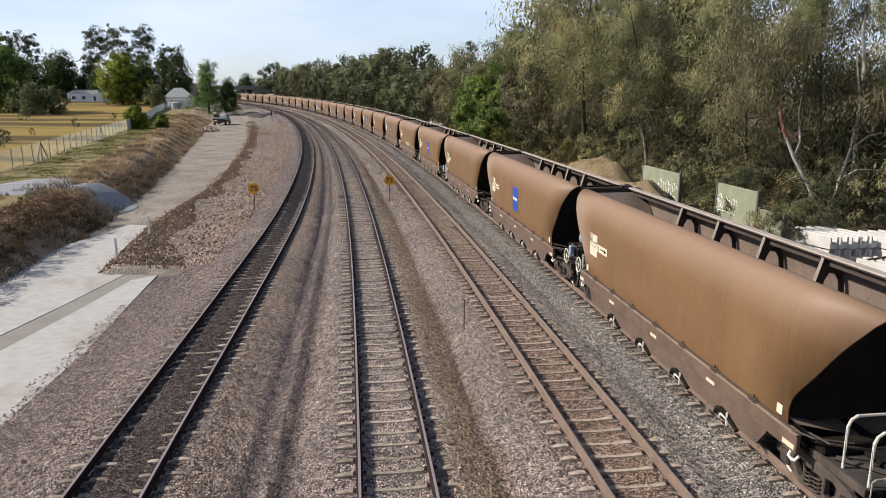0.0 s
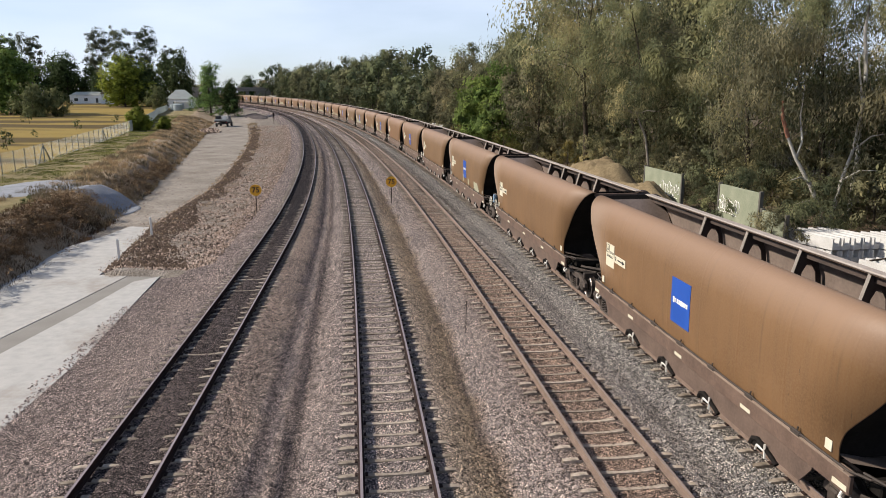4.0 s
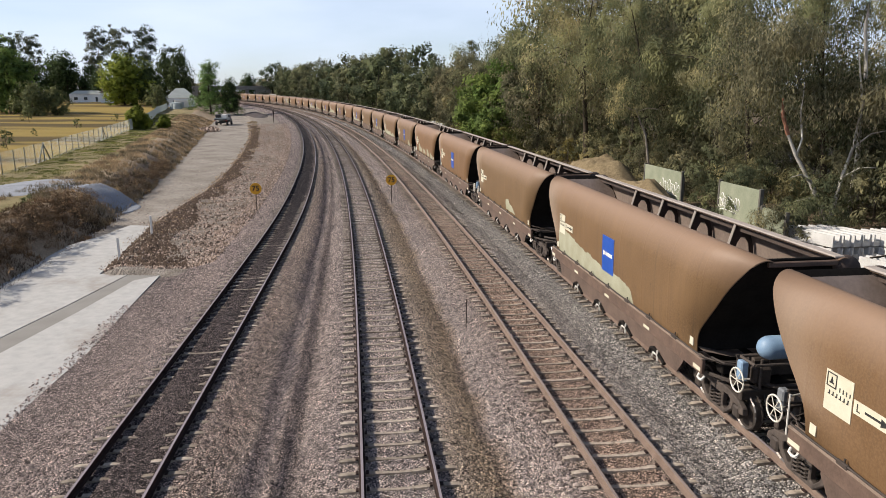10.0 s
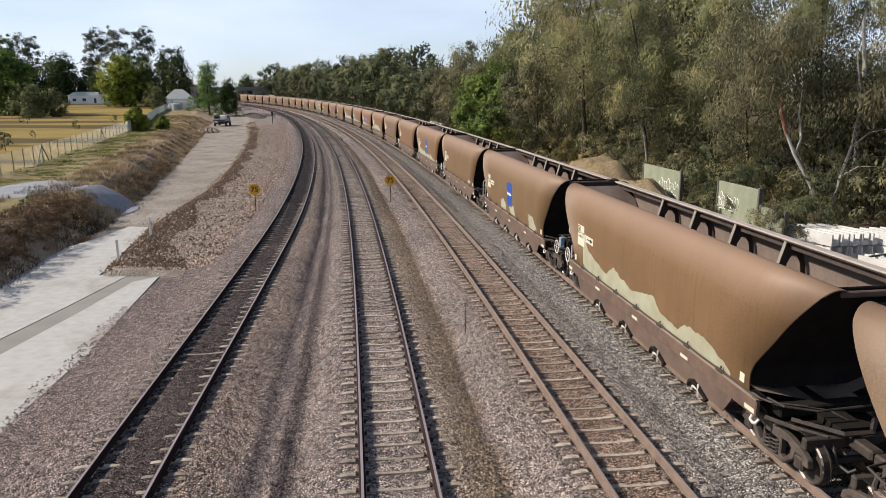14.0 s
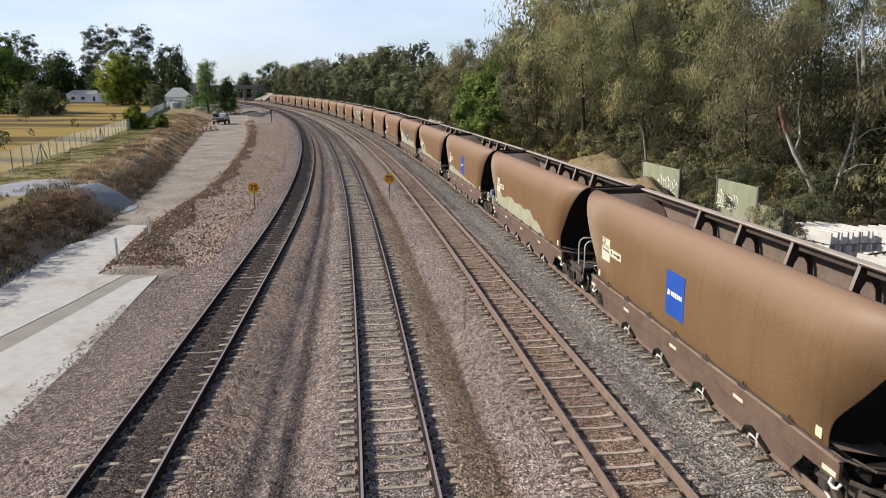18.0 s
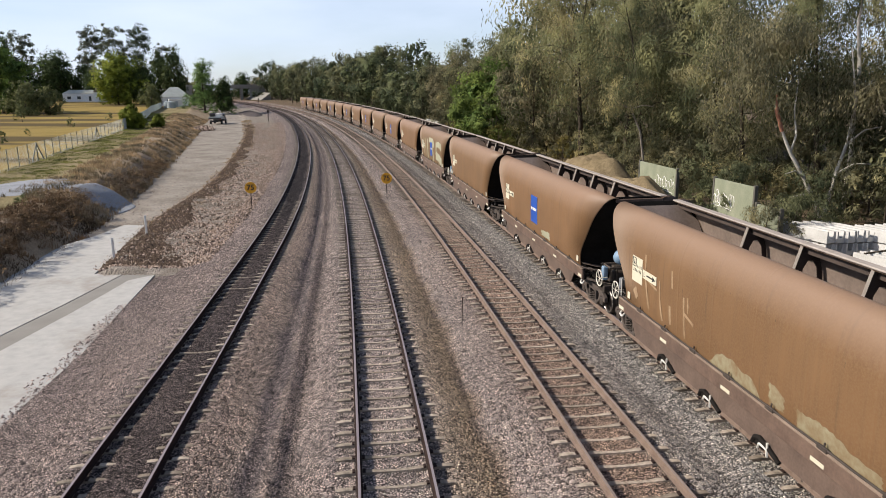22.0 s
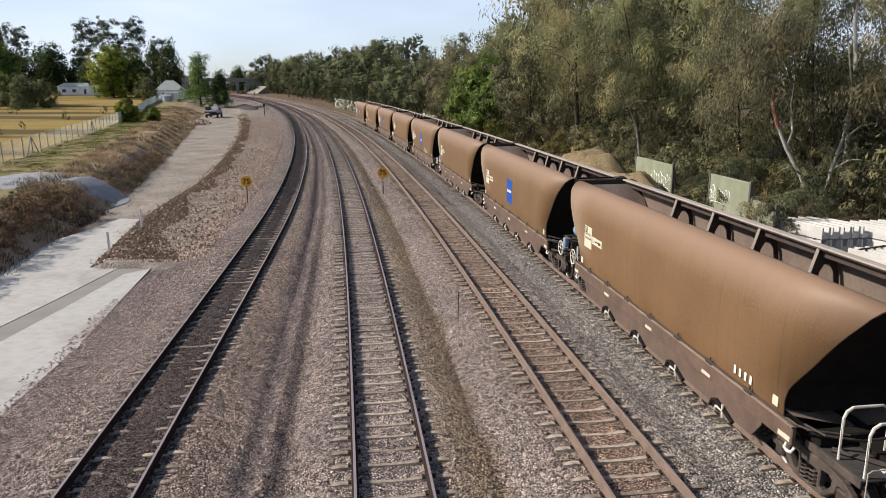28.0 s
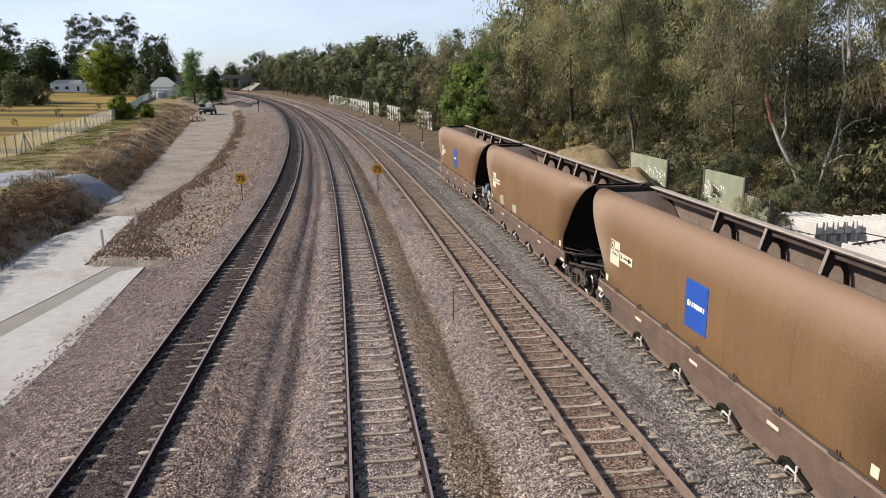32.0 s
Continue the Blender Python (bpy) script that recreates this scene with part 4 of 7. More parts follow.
    if blue:
        b = side_plate(w, "blue_sign", M["blue_sign"], -0.38, 0.65, 1.83, 3.02, label="blue sign panel with a white word mark")
        bm = bmesh.new()
        x = side_x(2.45) - 0.02
        for k, (wd, lo, hi) in enumerate(((0.085, 2.37, 2.515), (0.05, 2.385, 2.5), (0.08, 2.385, 2.5), (0.085, 2.385, 2.5), (0.085, 2.375, 2.505), (0.09, 2.385, 2.5), (0.075, 2.385, 2.5), (0.06, 2.385, 2.5))):
            y = 0.53 - 0.106 * k
            add_box(bm, x, x + 0.006, y - wd, y, lo, hi)
            add_box(bm, x - 0.002, x, y - wd * 0.6, y - wd * 0.3, lo + 0.03, hi - 0.03)
        part("word_mark", bm, M["white_paint"], b)
    return w


def skirt(sx):
    """The lower frame between the bogies, cut away above each door gear."""
    bm = bmesh.new()
    pts = [(-5.36, 0.9), (-5.05, 0.5)]
    for k in range(4):
        y = -3.75 + 2.29 * k
        pts += [(y - 0.6, 0.5), (y - 0.3, 0.58), (y - 0.05, 0.68), (y + 0.2, 0.66), (y + 0.36, 0.5)]
    pts += [(5.05, 0.5), (5.36, 0.9)]
    rows = [[bm.verts.new((sx * x, y, z if low else 0.975)) for y, z in pts] for x, low in ((1.435, True), (1.435, False), (1.405, False), (1.405, True))]
    for i in range(len(pts) - 1):
        for p, q in ((0, 1), (1, 2), (2, 3), (3, 0)):
            bm.faces.new((rows[p][i], rows[p][i + 1], rows[q][i + 1], rows[q][i]))
    for i in (0, len(pts) - 1):
        bm.faces.new([r[i] for r in rows])
    bmesh.ops.recalc_face_normals(bm, faces=list(bm.faces))
    return bm


def side_tab(sgn):
    """A small upright plate at the foot of the side sheet, near its end."""
    y0, y1 = sorted((sgn * 5.62, sgn * 5.8))
    return box(side_x(1.6) - 0.02, side_x(1.6) - 0.004, y0, y1, 1.5, 1.7)


M["bogie_dust"] = speckled("bogie_dust", (0.022, 0.017, 0.014), (0.1, 0.076, 0.062), 3.0, 0.85, fine=16.0)
M["deck_steel"] = speckled("deck_steel", (0.022, 0.02, 0.02), (0.065, 0.06, 0.057), 2.0, 0.7, fine=14.0)
M["skirt_dust"] = speckled("skirt_dust", (0.16, 0.115, 0.085), (0.28, 0.21, 0.165), 1.5, 0.85, fine=16.0)
M["catch_white"] = speckled("catch_white", (0.5, 0.47, 0.42), (0.75, 0.72, 0.67), 6.0, 0.6)
# shade inside the hopper and under its rim is put into this dark colour
M["gusset_shade"] = speckled("gusset_shade", (0.035, 0.024, 0.02), (0.075, 0.052, 0.042), 2.0, 0.8)
M["thin_old_paint"] = speckled("thin_old_paint", (0.165, 0.1, 0.045), (0.29, 0.265, 0.17), 2.2, 0.7, fine=9.0)
M["scrape"] = speckled("scrape", (0.2, 0.125, 0.065), (0.36, 0.25, 0.15), 6.0, 0.75, fine=30.0, bump=0.1)
M["old_paint"] = speckled("old_paint", (0.26, 0.245, 0.16), (0.37, 0.365, 0.27), 1.5, 0.7)
M["dust_rim"] = speckled("dust_rim", (0.27, 0.225, 0.19), (0.40, 0.35, 0.31), 1.2, 0.8, fine=12.0)
M["tank_grey"] = speckled("tank_grey", (0.10, 0.105, 0.115), (0.2, 0.21, 0.22), 3.0, 0.5)
HANDRAILS = (48, 44, 40, 36, 32, 28, 24, 22, 20, 16, 12, 8, 4)
# old pale paint showing through, by wagon from the tail: (lower edge, points of the upper edge along y)
PEELED = {
    15: ((1.4, ((0.9, 1.45), (0.5, 1.75), (-0.2, 1.8), (-0.9, 1.75), (-1.15, 1.45))), (1.45, ((-1.5, 1.85), (-2.0, 1.75))), (1.4, ((-2.4, 1.75), (-3.4, 1.7), (-4.6, 1.6)))),
    1: ((1.5, ((4.0, 1.9), (3.2, 2.0))), (1.5, ((1.5, 1.9), (0.8, 1.95)))),
    4: ((1.5, ((-1.5, 1.9), (-2.5, 1.8), (-3.0, 1.6))),),
    14: ((1.5, ((-1.0, 1.75), (-2.2, 1.8))),),
    16: ((1.37, ((5.7, 2.6), (4.0, 2.45), (2.5, 2.25), (1.0, 2.1), (0.0, 2.12), (-1.2, 2.1), (-2.4, 2.05), (-3.4, 2.0), (-4.2, 2.1), (-4.95, 2.15), (-5.05, 1.8), (-5.7, 1.45))),),
    17: ((1.37, ((5.3, 2.6), (4.4, 2.5), (4.3, 1.9), (3.6, 1.9), (3.5, 2.4), (2.8, 2.35), (2.7, 1.8), (1.5, 1.7), (0.0, 1.75), (-2.0, 1.6), (-5.5, 1.5))),),
    18: ((1.37, ((5.6, 1.8), (4.5, 2.0), (3.0, 1.9), (1.5, 1.75), (0.0, 1.7), (-2.0, 1.6), (-4.0, 1.5), (-5.5, 1.45))),),
    19: ((1.37, ((5.5, 2.5), (4.8, 2.4), (4.2, 1.9), (3.5, 2.1), (2.2, 2.25), (1.2, 2.1), (0.4, 2.2), (-0.5, 2.1), (-1.4, 2.2), (-2.2, 1.9), (-3.0, 1.8), (-3.6, 1.5), (-3.7, 1.38))),),
    22: ((1.37, ((5.5, 2.3), (4.3, 2.1), (3.0, 1.95), (1.5, 1.85), (0.0, 1.75), (-1.5, 1.8), (-2.5, 1.9), (-3.5, 1.6), (-5.0, 1.5), (-5.6, 1.4))),),
    24: ((1.45, ((2.2, 1.9), (1.6, 2.0), (1.0, 1.8))), (1.45, ((0.2, 1.8), (-0.7, 2.0), (-0.9, 1.6))), (1.4, ((-3.6, 2.0), (-4.4, 2.0), (-4.9, 1.6)))),
    25: ((1.37, ((4.9, 2.7), (4.6, 2.4), (4.3, 2.1), (3.4, 1.9), (2.6, 1.8), (2.0, 2.05), (1.2, 2.0), (0.5, 1.8), (-0.5, 2.0), (-1.2, 2.1), (-1.6, 1.7), (-2.6, 1.6), (-3.0, 1.9), (-4.2, 1.85), (-5.2, 1.5))),),
    26: ((1.4, ((-3.0, 1.9), (-3.6, 2.05), (-4.4, 1.7), (-4.6, 1.5))),),
    27: ((1.55, ((3.8, 2.3), (3.3, 2.3), (2.9, 2.05), (1.8, 1.95))), (1.55, ((0.8, 2.05), (0.2, 1.95), (-0.5, 1.85))), (1.5, ((-1.6, 2.15), (-2.2, 2.1), (-2.9, 1.75))), (1.42, ((-3.6, 1.95), (-4.4, 1.85), (-5.2, 1.7)))),
    29: ((1.5, ((-1.1, 2.05), (-1.6, 2.1), (-2.4, 1.8), (-3.0, 1.6))),),
    30: ((1.37, ((5.6, 2.2), (4.6, 2.35), (3.0, 2.1), (1.6, 2.0), (0.4, 1.9), (-0.8, 1.95), (-1.8, 1.8), (-2.0, 1.38))),),
    31: ((1.5, ((-2.2, 2.1), (-2.8, 2.05))), (1.5, ((-3.2, 1.9), (-3.7, 1.95), (-4.4, 1.7)))),
    32: ((1.5, ((5.3, 2.15), (4.3, 2.1), (3.4, 2.0), (3.3, 1.7))), (1.37, ((1.9, 1.7), (0.6, 1.6), (-1.0, 1.55), (-3.0, 1.45)))),
    36: ((1.55, ((0.95, 2.0), (0.7, 2.0))), (1.5, ((-0.9, 1.95), (-1.3, 1.9))), (1.4, ((-3.0, 2.0), (-4.2, 1.9), (-4.6, 1.5)))),
    39: ((1.5, ((1.2, 1.9), (0.0, 1.85), (-1.0, 2.0), (-2.0, 1.75))),),
}
# broad scrubbed strokes of old spray paint on one wagon: width, then points (y, z)
SCRUBBED = ((0.42, ((4.35, 3.15), (4.3, 2.4), (4.2, 1.75))), (0.4, ((3.35, 3.2), (3.3, 2.4), (3.25, 1.6))), (0.34, ((4.2, 2.5), (3.7, 2.42), (3.3, 2.4))),
            (0.42, ((2.2, 3.2), (2.1, 2.3), (2.05, 1.5))), (0.4, ((1.3, 3.15), (0.2, 3.2), (-0.8, 3.15), (-1.3, 2.95), (-1.4, 2.7))), (0.4, ((-0.75, 3.1), (-0.85, 2.2), (-1.1, 1.5))),
            (0.46, ((-2.65, 3.2), (-2.6, 2.4), (-2.55, 1.75))), (0.46, ((-2.85, 3.05), (-3.9, 3.08), (-4.9, 2.98), (-5.0, 2.7))), (0.72, ((-2.8, 2.1), (-3.7, 2.02), (-4.6, 1.85), (-5.2, 1.72))))
# faint narrow scrapes on another
SCRAPED = ((0.1, ((4.6, 3.1), (4.55, 2.4), (4.3, 1.6))), (0.07, ((4.5, 2.45), (4.1, 2.35), (3.8, 2.3))), (0.09, ((3.65, 2.6), (3.6, 2.1), (3.45, 1.55))), (0.09, ((2.95, 3.05), (2.9, 2.6))),
           (0.12, ((3.0, 2.1), (2.95, 1.6))), (0.08, ((2.25, 2.55), (2.2, 2.0), (2.15, 1.5))), (0.07, ((2.05, 2.6), (2.0, 2.2))), (0.08, ((2.2, 2.15), (1.7, 2.0))), (0.25, ((5.3, 1.95), (5.1, 1.7))))
WAGONS = []


def along(rows, y):
    """Height of a broken line of (y, z), given from large y to small."""
    rows = rows[::-1]
    return table(y, rows)


def peel(w, z0, rows, seed, mat="old_paint"):
    """A film of old paint with a ragged upper edge, following the bulge of the near side."""
    v, f = [], []
    ya, yb = rows[-1][0], rows[0][0]
    n, m = max(6, int((yb - ya) / 0.09)), 6
    for i in range(n + 1):
        y = ya + (yb - ya) * i / n
        hi = along(rows, y) + 0.10 * noise.noise((y * 2.3, seed, 0.0)) + 0.06 * noise.noise((y * 7.0, seed, 3.0))
        lo = z0 + (0.05 * noise.noise((y * 4.0, seed, 9.0)) if z0 > 1.42 else 0.0)
        hi = max(hi, lo + 0.02)
        e = 0.06 * noise.noise((i * 0.7, seed, 5.0)) if i in (0, n) else 0.0
        for k in range(m + 1):
            z = lo + (hi - lo) * k / m
            v.append((side_x(z) - 0.005, y + e * math.sin(k * 2.1), z))
    for i in range(n):
        for k in range(m):
            p = i * (m + 1) + k
            f.append((p, p + m + 1, p + m + 2, p + 1))
    mesh_ob("old_paint", v, f, M[mat], w)["label"] = "pale green patch of old paint"


def stroke(w, width, pts, seed, mat="old_paint"):
    """A broad scrubbed paint stroke on the near side."""
    v, f = [], []
    line = []
    for (ya, za), (yb, zb) in zip(pts, pts[1:]):
        line += [(ya + (yb - ya) * k / 6, za + (zb - za) * k / 6) for k in range(6)]
    line.append(pts[-1])
    for i, (y, z) in enumerate(line):
        a, b = line[max(i - 1, 0)], line[min(i + 1, len(line) - 1)]
        u = Vector((b[0] - a[0], b[1] - a[1])).normalized()
        h = width * (0.5 + 0.16 * noise.noise((i * 0.5, seed, 0.0)))
        for k in (-1, -0.33, 0.33, 1):
            q = z + u.x * h * k
            v.append((side_x(q) - 0.006, y - u.y * h * k, q))
    for i in range(len(line) - 1):
        for k in range(3):
            p = i * 4 + k
            f.append((p, p + 4, p + 5, p + 1))
    mesh_ob("scrubbed_stroke", v, f, M[mat], w)["label"] = "pale stroke of scrubbed spray paint"


def make_train():
    protos = {}
    for j in range(46):
        blue = j % 2 == 0
        far = "bare" if blue else "brake"
        near = ("brake" if blue else ("rail" if (j + 1) in HANDRAILS else "bare"))
        key = (blue, near, far)
        if key not in protos:
            w = make_wagon(blue, near, far)
            protos[key] = w
        else:
            w = copy_thing(protos[key], Matrix.Identity(4))
        WAGONS.append(w)
    for j, w in enumerate(WAGONS):
        if j in (7, 23, 39):
            bars(w, "lettering", M["white_paint"], [(-4.9 + 0.2 * k, -4.82 + 0.2 * k, 1.56, 1.74) for k in range(4)], side_x(1.65) - 0.02)
        for k, (z0, rows) in enumerate(PEELED.get(j, ())):
            peel(w, z0, rows, j * 3.7 + k, "thin_old_paint" if j == 15 else "old_paint")
        if j == 12:
            for k, (wd, pts) in enumerate(SCRUBBED):
                stroke(w, wd, pts, 2.3 * k, "thin_old_paint" if k < 3 else "old_paint")
        if j == 15:
            for k, (wd, pts) in enumerate(SCRAPED):
                stroke(w, wd, pts, 2.3 * k, "scrape")
        worn = "brown open coal hopper wagon, peeled pale green below" if j in (16, 17, 18, 19, 22, 25, 30) else (
            "brown open coal hopper wagon with small peeled patches" if j in PEELED else (
                "brown open coal hopper wagon with scrubbed spray paint" if j == 12 else "dusty brown open coal hopper wagon"))
        tagged(w, worn + (", blue sign" if j % 2 == 0 else ""), "train wagon", "coal wagons of the train")


make_train()


def tail_at(t):
    """Distance s of the train's tail at t seconds."""
    return 694.4427 - 19.934212 * t - 0.01601770 * t ** 2 + 0.00020371 * t ** 3


def wagon_pose(s):
    s += 1.2 * math.tanh((s - 17.0) / 43.0)  # the couplings stretch a little past the bridge
    a = spot(s - 5.75, D4)
    b = spot(s + 5.75, D4)
    m = (a + b) / 2
    w = b - a
    return pose(m.x, m.y, m.z, math.degrees(math.atan2(w.z, math.hypot(w.x, w.y))), 0, math.degrees(math.atan2(-w.x, w.y)))


def motions():
    for j, w in enumerate(WAGONS):
        rows = [(t, wagon_pose(tail_at(t) - (j + 0.5) * PITCH)) for t in [0.5 * k for k in range(65)]]
        walk(w, rows)


# ---- trees ----
def leaf_cloud(centers, radii, per, size, rng, droop=0.5, slim=0.35, tall=1.0, sprays=9, round_off=0.65):
    """Boughs round the centres: each a shell of leafy sprays that hang outwards, with dark gaps between."""
    k = len(centers)
    c = np.repeat(np.array(centers), sprays, axis=0)
    r = np.repeat(np.array(radii), sprays)[:, None]
    way = rng.normal(size=(k * sprays, 3)) + (0, 0, 0.35)
    way /= np.linalg.norm(way, axis=1, keepdims=True)
    tip = c + way * r * (0.74 + 0.3 * rng.random((k * sprays, 1))) * (1, 1, tall)
    m = max(1, per // sprays)
    n = k * sprays * m
    tip, way, c, r = (np.repeat(q, m, axis=0) for q in (tip, way, c, r))
    g = rng.normal(size=(n, 3)) * (0.24, 0.24, 0.2)
    g[:, 2] -= np.abs(rng.normal(size=n)) * 0.3 * droop
    p = tip + g * r
    out = way + rng.normal(size=(n, 3)) * 0.28
    out[:, 2] += 0.3
    a = rng.normal(size=(n, 3)) * 0.7
    a[:, 2] -= droop * 2.0
    a -= out * (np.sum(a * out, axis=1, keepdims=True) / (np.sum(out * out, axis=1, keepdims=True) + 1e-9)) * 0.85
    a /= np.linalg.norm(a, axis=1, keepdims=True) + 1e-9
    b = np.cross(a, out)
    b /= np.linalg.norm(b, axis=1, keepdims=True) + 1e-9
    L = size * (0.6 + 0.8 * rng.random((n, 1)))
    W = L * slim
    v = np.empty((n, 4, 3))
    v[:, 0] = p
    v[:, 1] = p + a * L * 0.5 + b * W * 0.5
    v[:, 2] = p + a * L
    v[:, 3] = p + a * L * 0.5 - b * W * 0.5
    mid = np.array(centers).mean(axis=0)
    wide = (p - mid) / (np.linalg.norm(p - mid, axis=1, keepdims=True) + 1e-9)
    nrm = way * 0.8 + wide * round_off + rng.normal(size=(n, 3)) * 0.13 + (0, 0, 0.25)
    nrm /= np.linalg.norm(nrm, axis=1, keepdims=True) + 1e-9
    return v.reshape(-1, 3), np.repeat(nrm, 4, axis=0)


def quads_mesh(name, v, mat, normals=None):
    """Four corners a leaf; the normals round the leaves off into boughs."""
    n = len(v) // 4
    me = bpy.data.meshes.new(name)
    me.vertices.add(n * 4)
    me.vertices.foreach_set("co", v.astype(np.float32).ravel())
    me.loops.add(n * 4)
    me.loops.foreach_set("vertex_index", np.arange(n * 4, dtype=np.int32))
    me.polygons.add(n)
    me.polygons.foreach_set("loop_start", np.arange(0, n * 4, 4, dtype=np.int32))
    me.polygons.foreach_set("loop_total", np.full(n, 4, dtype=np.int32))
    me.update(calc_edges=True)
    if normals is not None:
        me.normals_split_custom_set_from_vertices(normals.astype(np.float32))
    me.materials.append(mat)
    return me


def crown_of(parent, ends, sizes, per, size, rng, droop, slim, tall, sprays, mat, round_off=0.65):
    v, normals = leaf_cloud(ends, sizes, per, size, rng, droop, slim, tall, sprays, round_off)
    crown = new("crown", quads_mesh("crown", v, mat, normals))
    crown.parent = parent


def branch(verts, faces, pts, radii, n=6):
    base = len(verts)
    pts = [Vector(p) for p in pts]
    for i, (p, r) in enumerate(zip(pts, radii)):
        w = (pts[min(i + 1, len(pts) - 1)] - pts[max(i - 1, 0)]).normalized()
        q = w.to_track_quat("Z", "Y")
        for k in range(n):
            a = k * 2 * math.pi / n
            verts.append(tuple(p + q @ Vector((r * math.cos(a), r * math.sin(a), 0))))
    for i in range(len(pts) - 1):
        for k in range(n):
            a, b = base + i * n + k, base + i * n + (k + 1) % n
            faces.append((a, b, b + n, a + n))


def make_tree(seed, height, spread, leaf, bark, clumps=60, per=90, size=0.3, low=0.25, droop=0.6, slim=0.3, lean=0.0, clump=0.16, trunk=0.014, shape="gum", tall=1.0, twist=0.03, sprays=9, name="tree"):
    """A tapered trunk with limbs, and a crown of leaf clumps along the limbs. Returns a tree at the origin."""
    rng = np.random.default_rng(seed)
    tree = empty(name)
    v, f, ends, sizes = [], [], [], []
    r0 = height * trunk
    top = Vector((lean * height + rng.normal() * 0.05 * height, rng.normal() * 0.05 * height, height * 0.88))
    line = []
    for k in range(9):
        q = k / 8
        line.append(Vector((top.x * q ** 1.3 + twist * height * math.sin(q * 5 + seed) * q, top.y * q ** 1.3 + twist * height * math.sin(q * 4 + 2 * seed) * q, top.z * q - 0.2 * (k == 0))))
    branch(v, f, line, [r0 * (1.25 - 1.12 * k / 8) for k in range(9)], 8)
    limbs = max(8, clumps // (2 if shape == "gum" else 5))
    for i in range(limbs):
        q = low + (1 - low) * (i + 0.5) / limbs
        k = min(int(q * 8), 7)
        st = line[k].lerp(line[k + 1], q * 8 - k)
        ang = i * 2.4 + rng.random() * 0.9
        g = (q - low) / (1 - low)
        if shape == "gum":
            reach = spread * (0.45 + 0.55 * math.sin(math.pi * (0.15 + 0.8 * g))) * (0.55 + 0.7 * rng.random())
            up = height * (0.02 + 0.10 * rng.random())
        elif shape == "open":   # bare stem below, umbrella of separate clumps above
            reach = spread * (0.6 + 0.5 * rng.random()) * (1.05 - 0.5 * g)
            up = height * (0.10 + 0.12 * rng.random())
        elif shape == "cone":
            reach = spread * (1.08 - g) * (0.8 + 0.3 * rng.random())
            up = -0.02 * height
        else:
            reach = spread * math.sqrt(max(0.06, 1 - (2 * g - 0.9) ** 2)) * (0.8 + 0.3 * rng.random())
            up = height * 0.05
        e = st + Vector((math.cos(ang) * reach, math.sin(ang) * reach, up))
        mid = st.lerp(e, 0.5) + Vector((0, 0, 0.03 * height))
        branch(v, f, [st, mid, e], [r0 * 0.42 * (1.1 - q), r0 * 0.28 * (1.1 - q), r0 * 0.08], 5)
        for c in range(max(1, clumps // limbs)):
            w = (0.55 + 0.5 * rng.random()) if shape in ("open", "gum") else (0.35 + 0.7 * rng.random())
            pt = st.lerp(mid, w * 2) if w < 0.5 else mid.lerp(e, (w - 0.5) * 2)
            ends.append(tuple(pt + Vector(rng.normal(size=3)) * spread * (0.13 if shape == "open" else 0.15)))
            sizes.append(height * clump * (0.45 + 0.8 * rng.random()))
    if name == "dead_brush":
        tagged(mesh_ob("brushwood", v, f, bark, tree, smooth=True), "thin dead stems", kind="stuff")
    else:
        mesh_ob("trunk", v, f, bark, tree, smooth=True)
    crown_of(tree, ends, sizes, per, size, rng, droop, slim, tall, sprays, leaf)
    return tree


M["leaf_weeping"] = leaf_material("leaf_weeping", (0.12, 0.118, 0.078), (0.38, 0.352, 0.23), 0.55, False)
M["leaf_far"] = leaf_material("leaf_far", (0.05, 0.06, 0.038), (0.15, 0.16, 0.1), 0.2)
WOOD = random.Random(5)
PLACED = set()


def plant(p, g, scale=1.0, turn=None, stretch=1.0):
    """Stands the tree p, or a copy of it, at the place g."""
    turn = WOOD.random() * 6.28 if turn is None else turn
    m = Matrix.Translation(g) @ Matrix.Rotation(turn, 4, "Z")
    if p in PLACED:
        p = copy_thing(p, m)
    else:
        PLACED.add(p)
        p.matrix_basis = m
    p.scale = (scale, scale, scale * stretch)
    return p


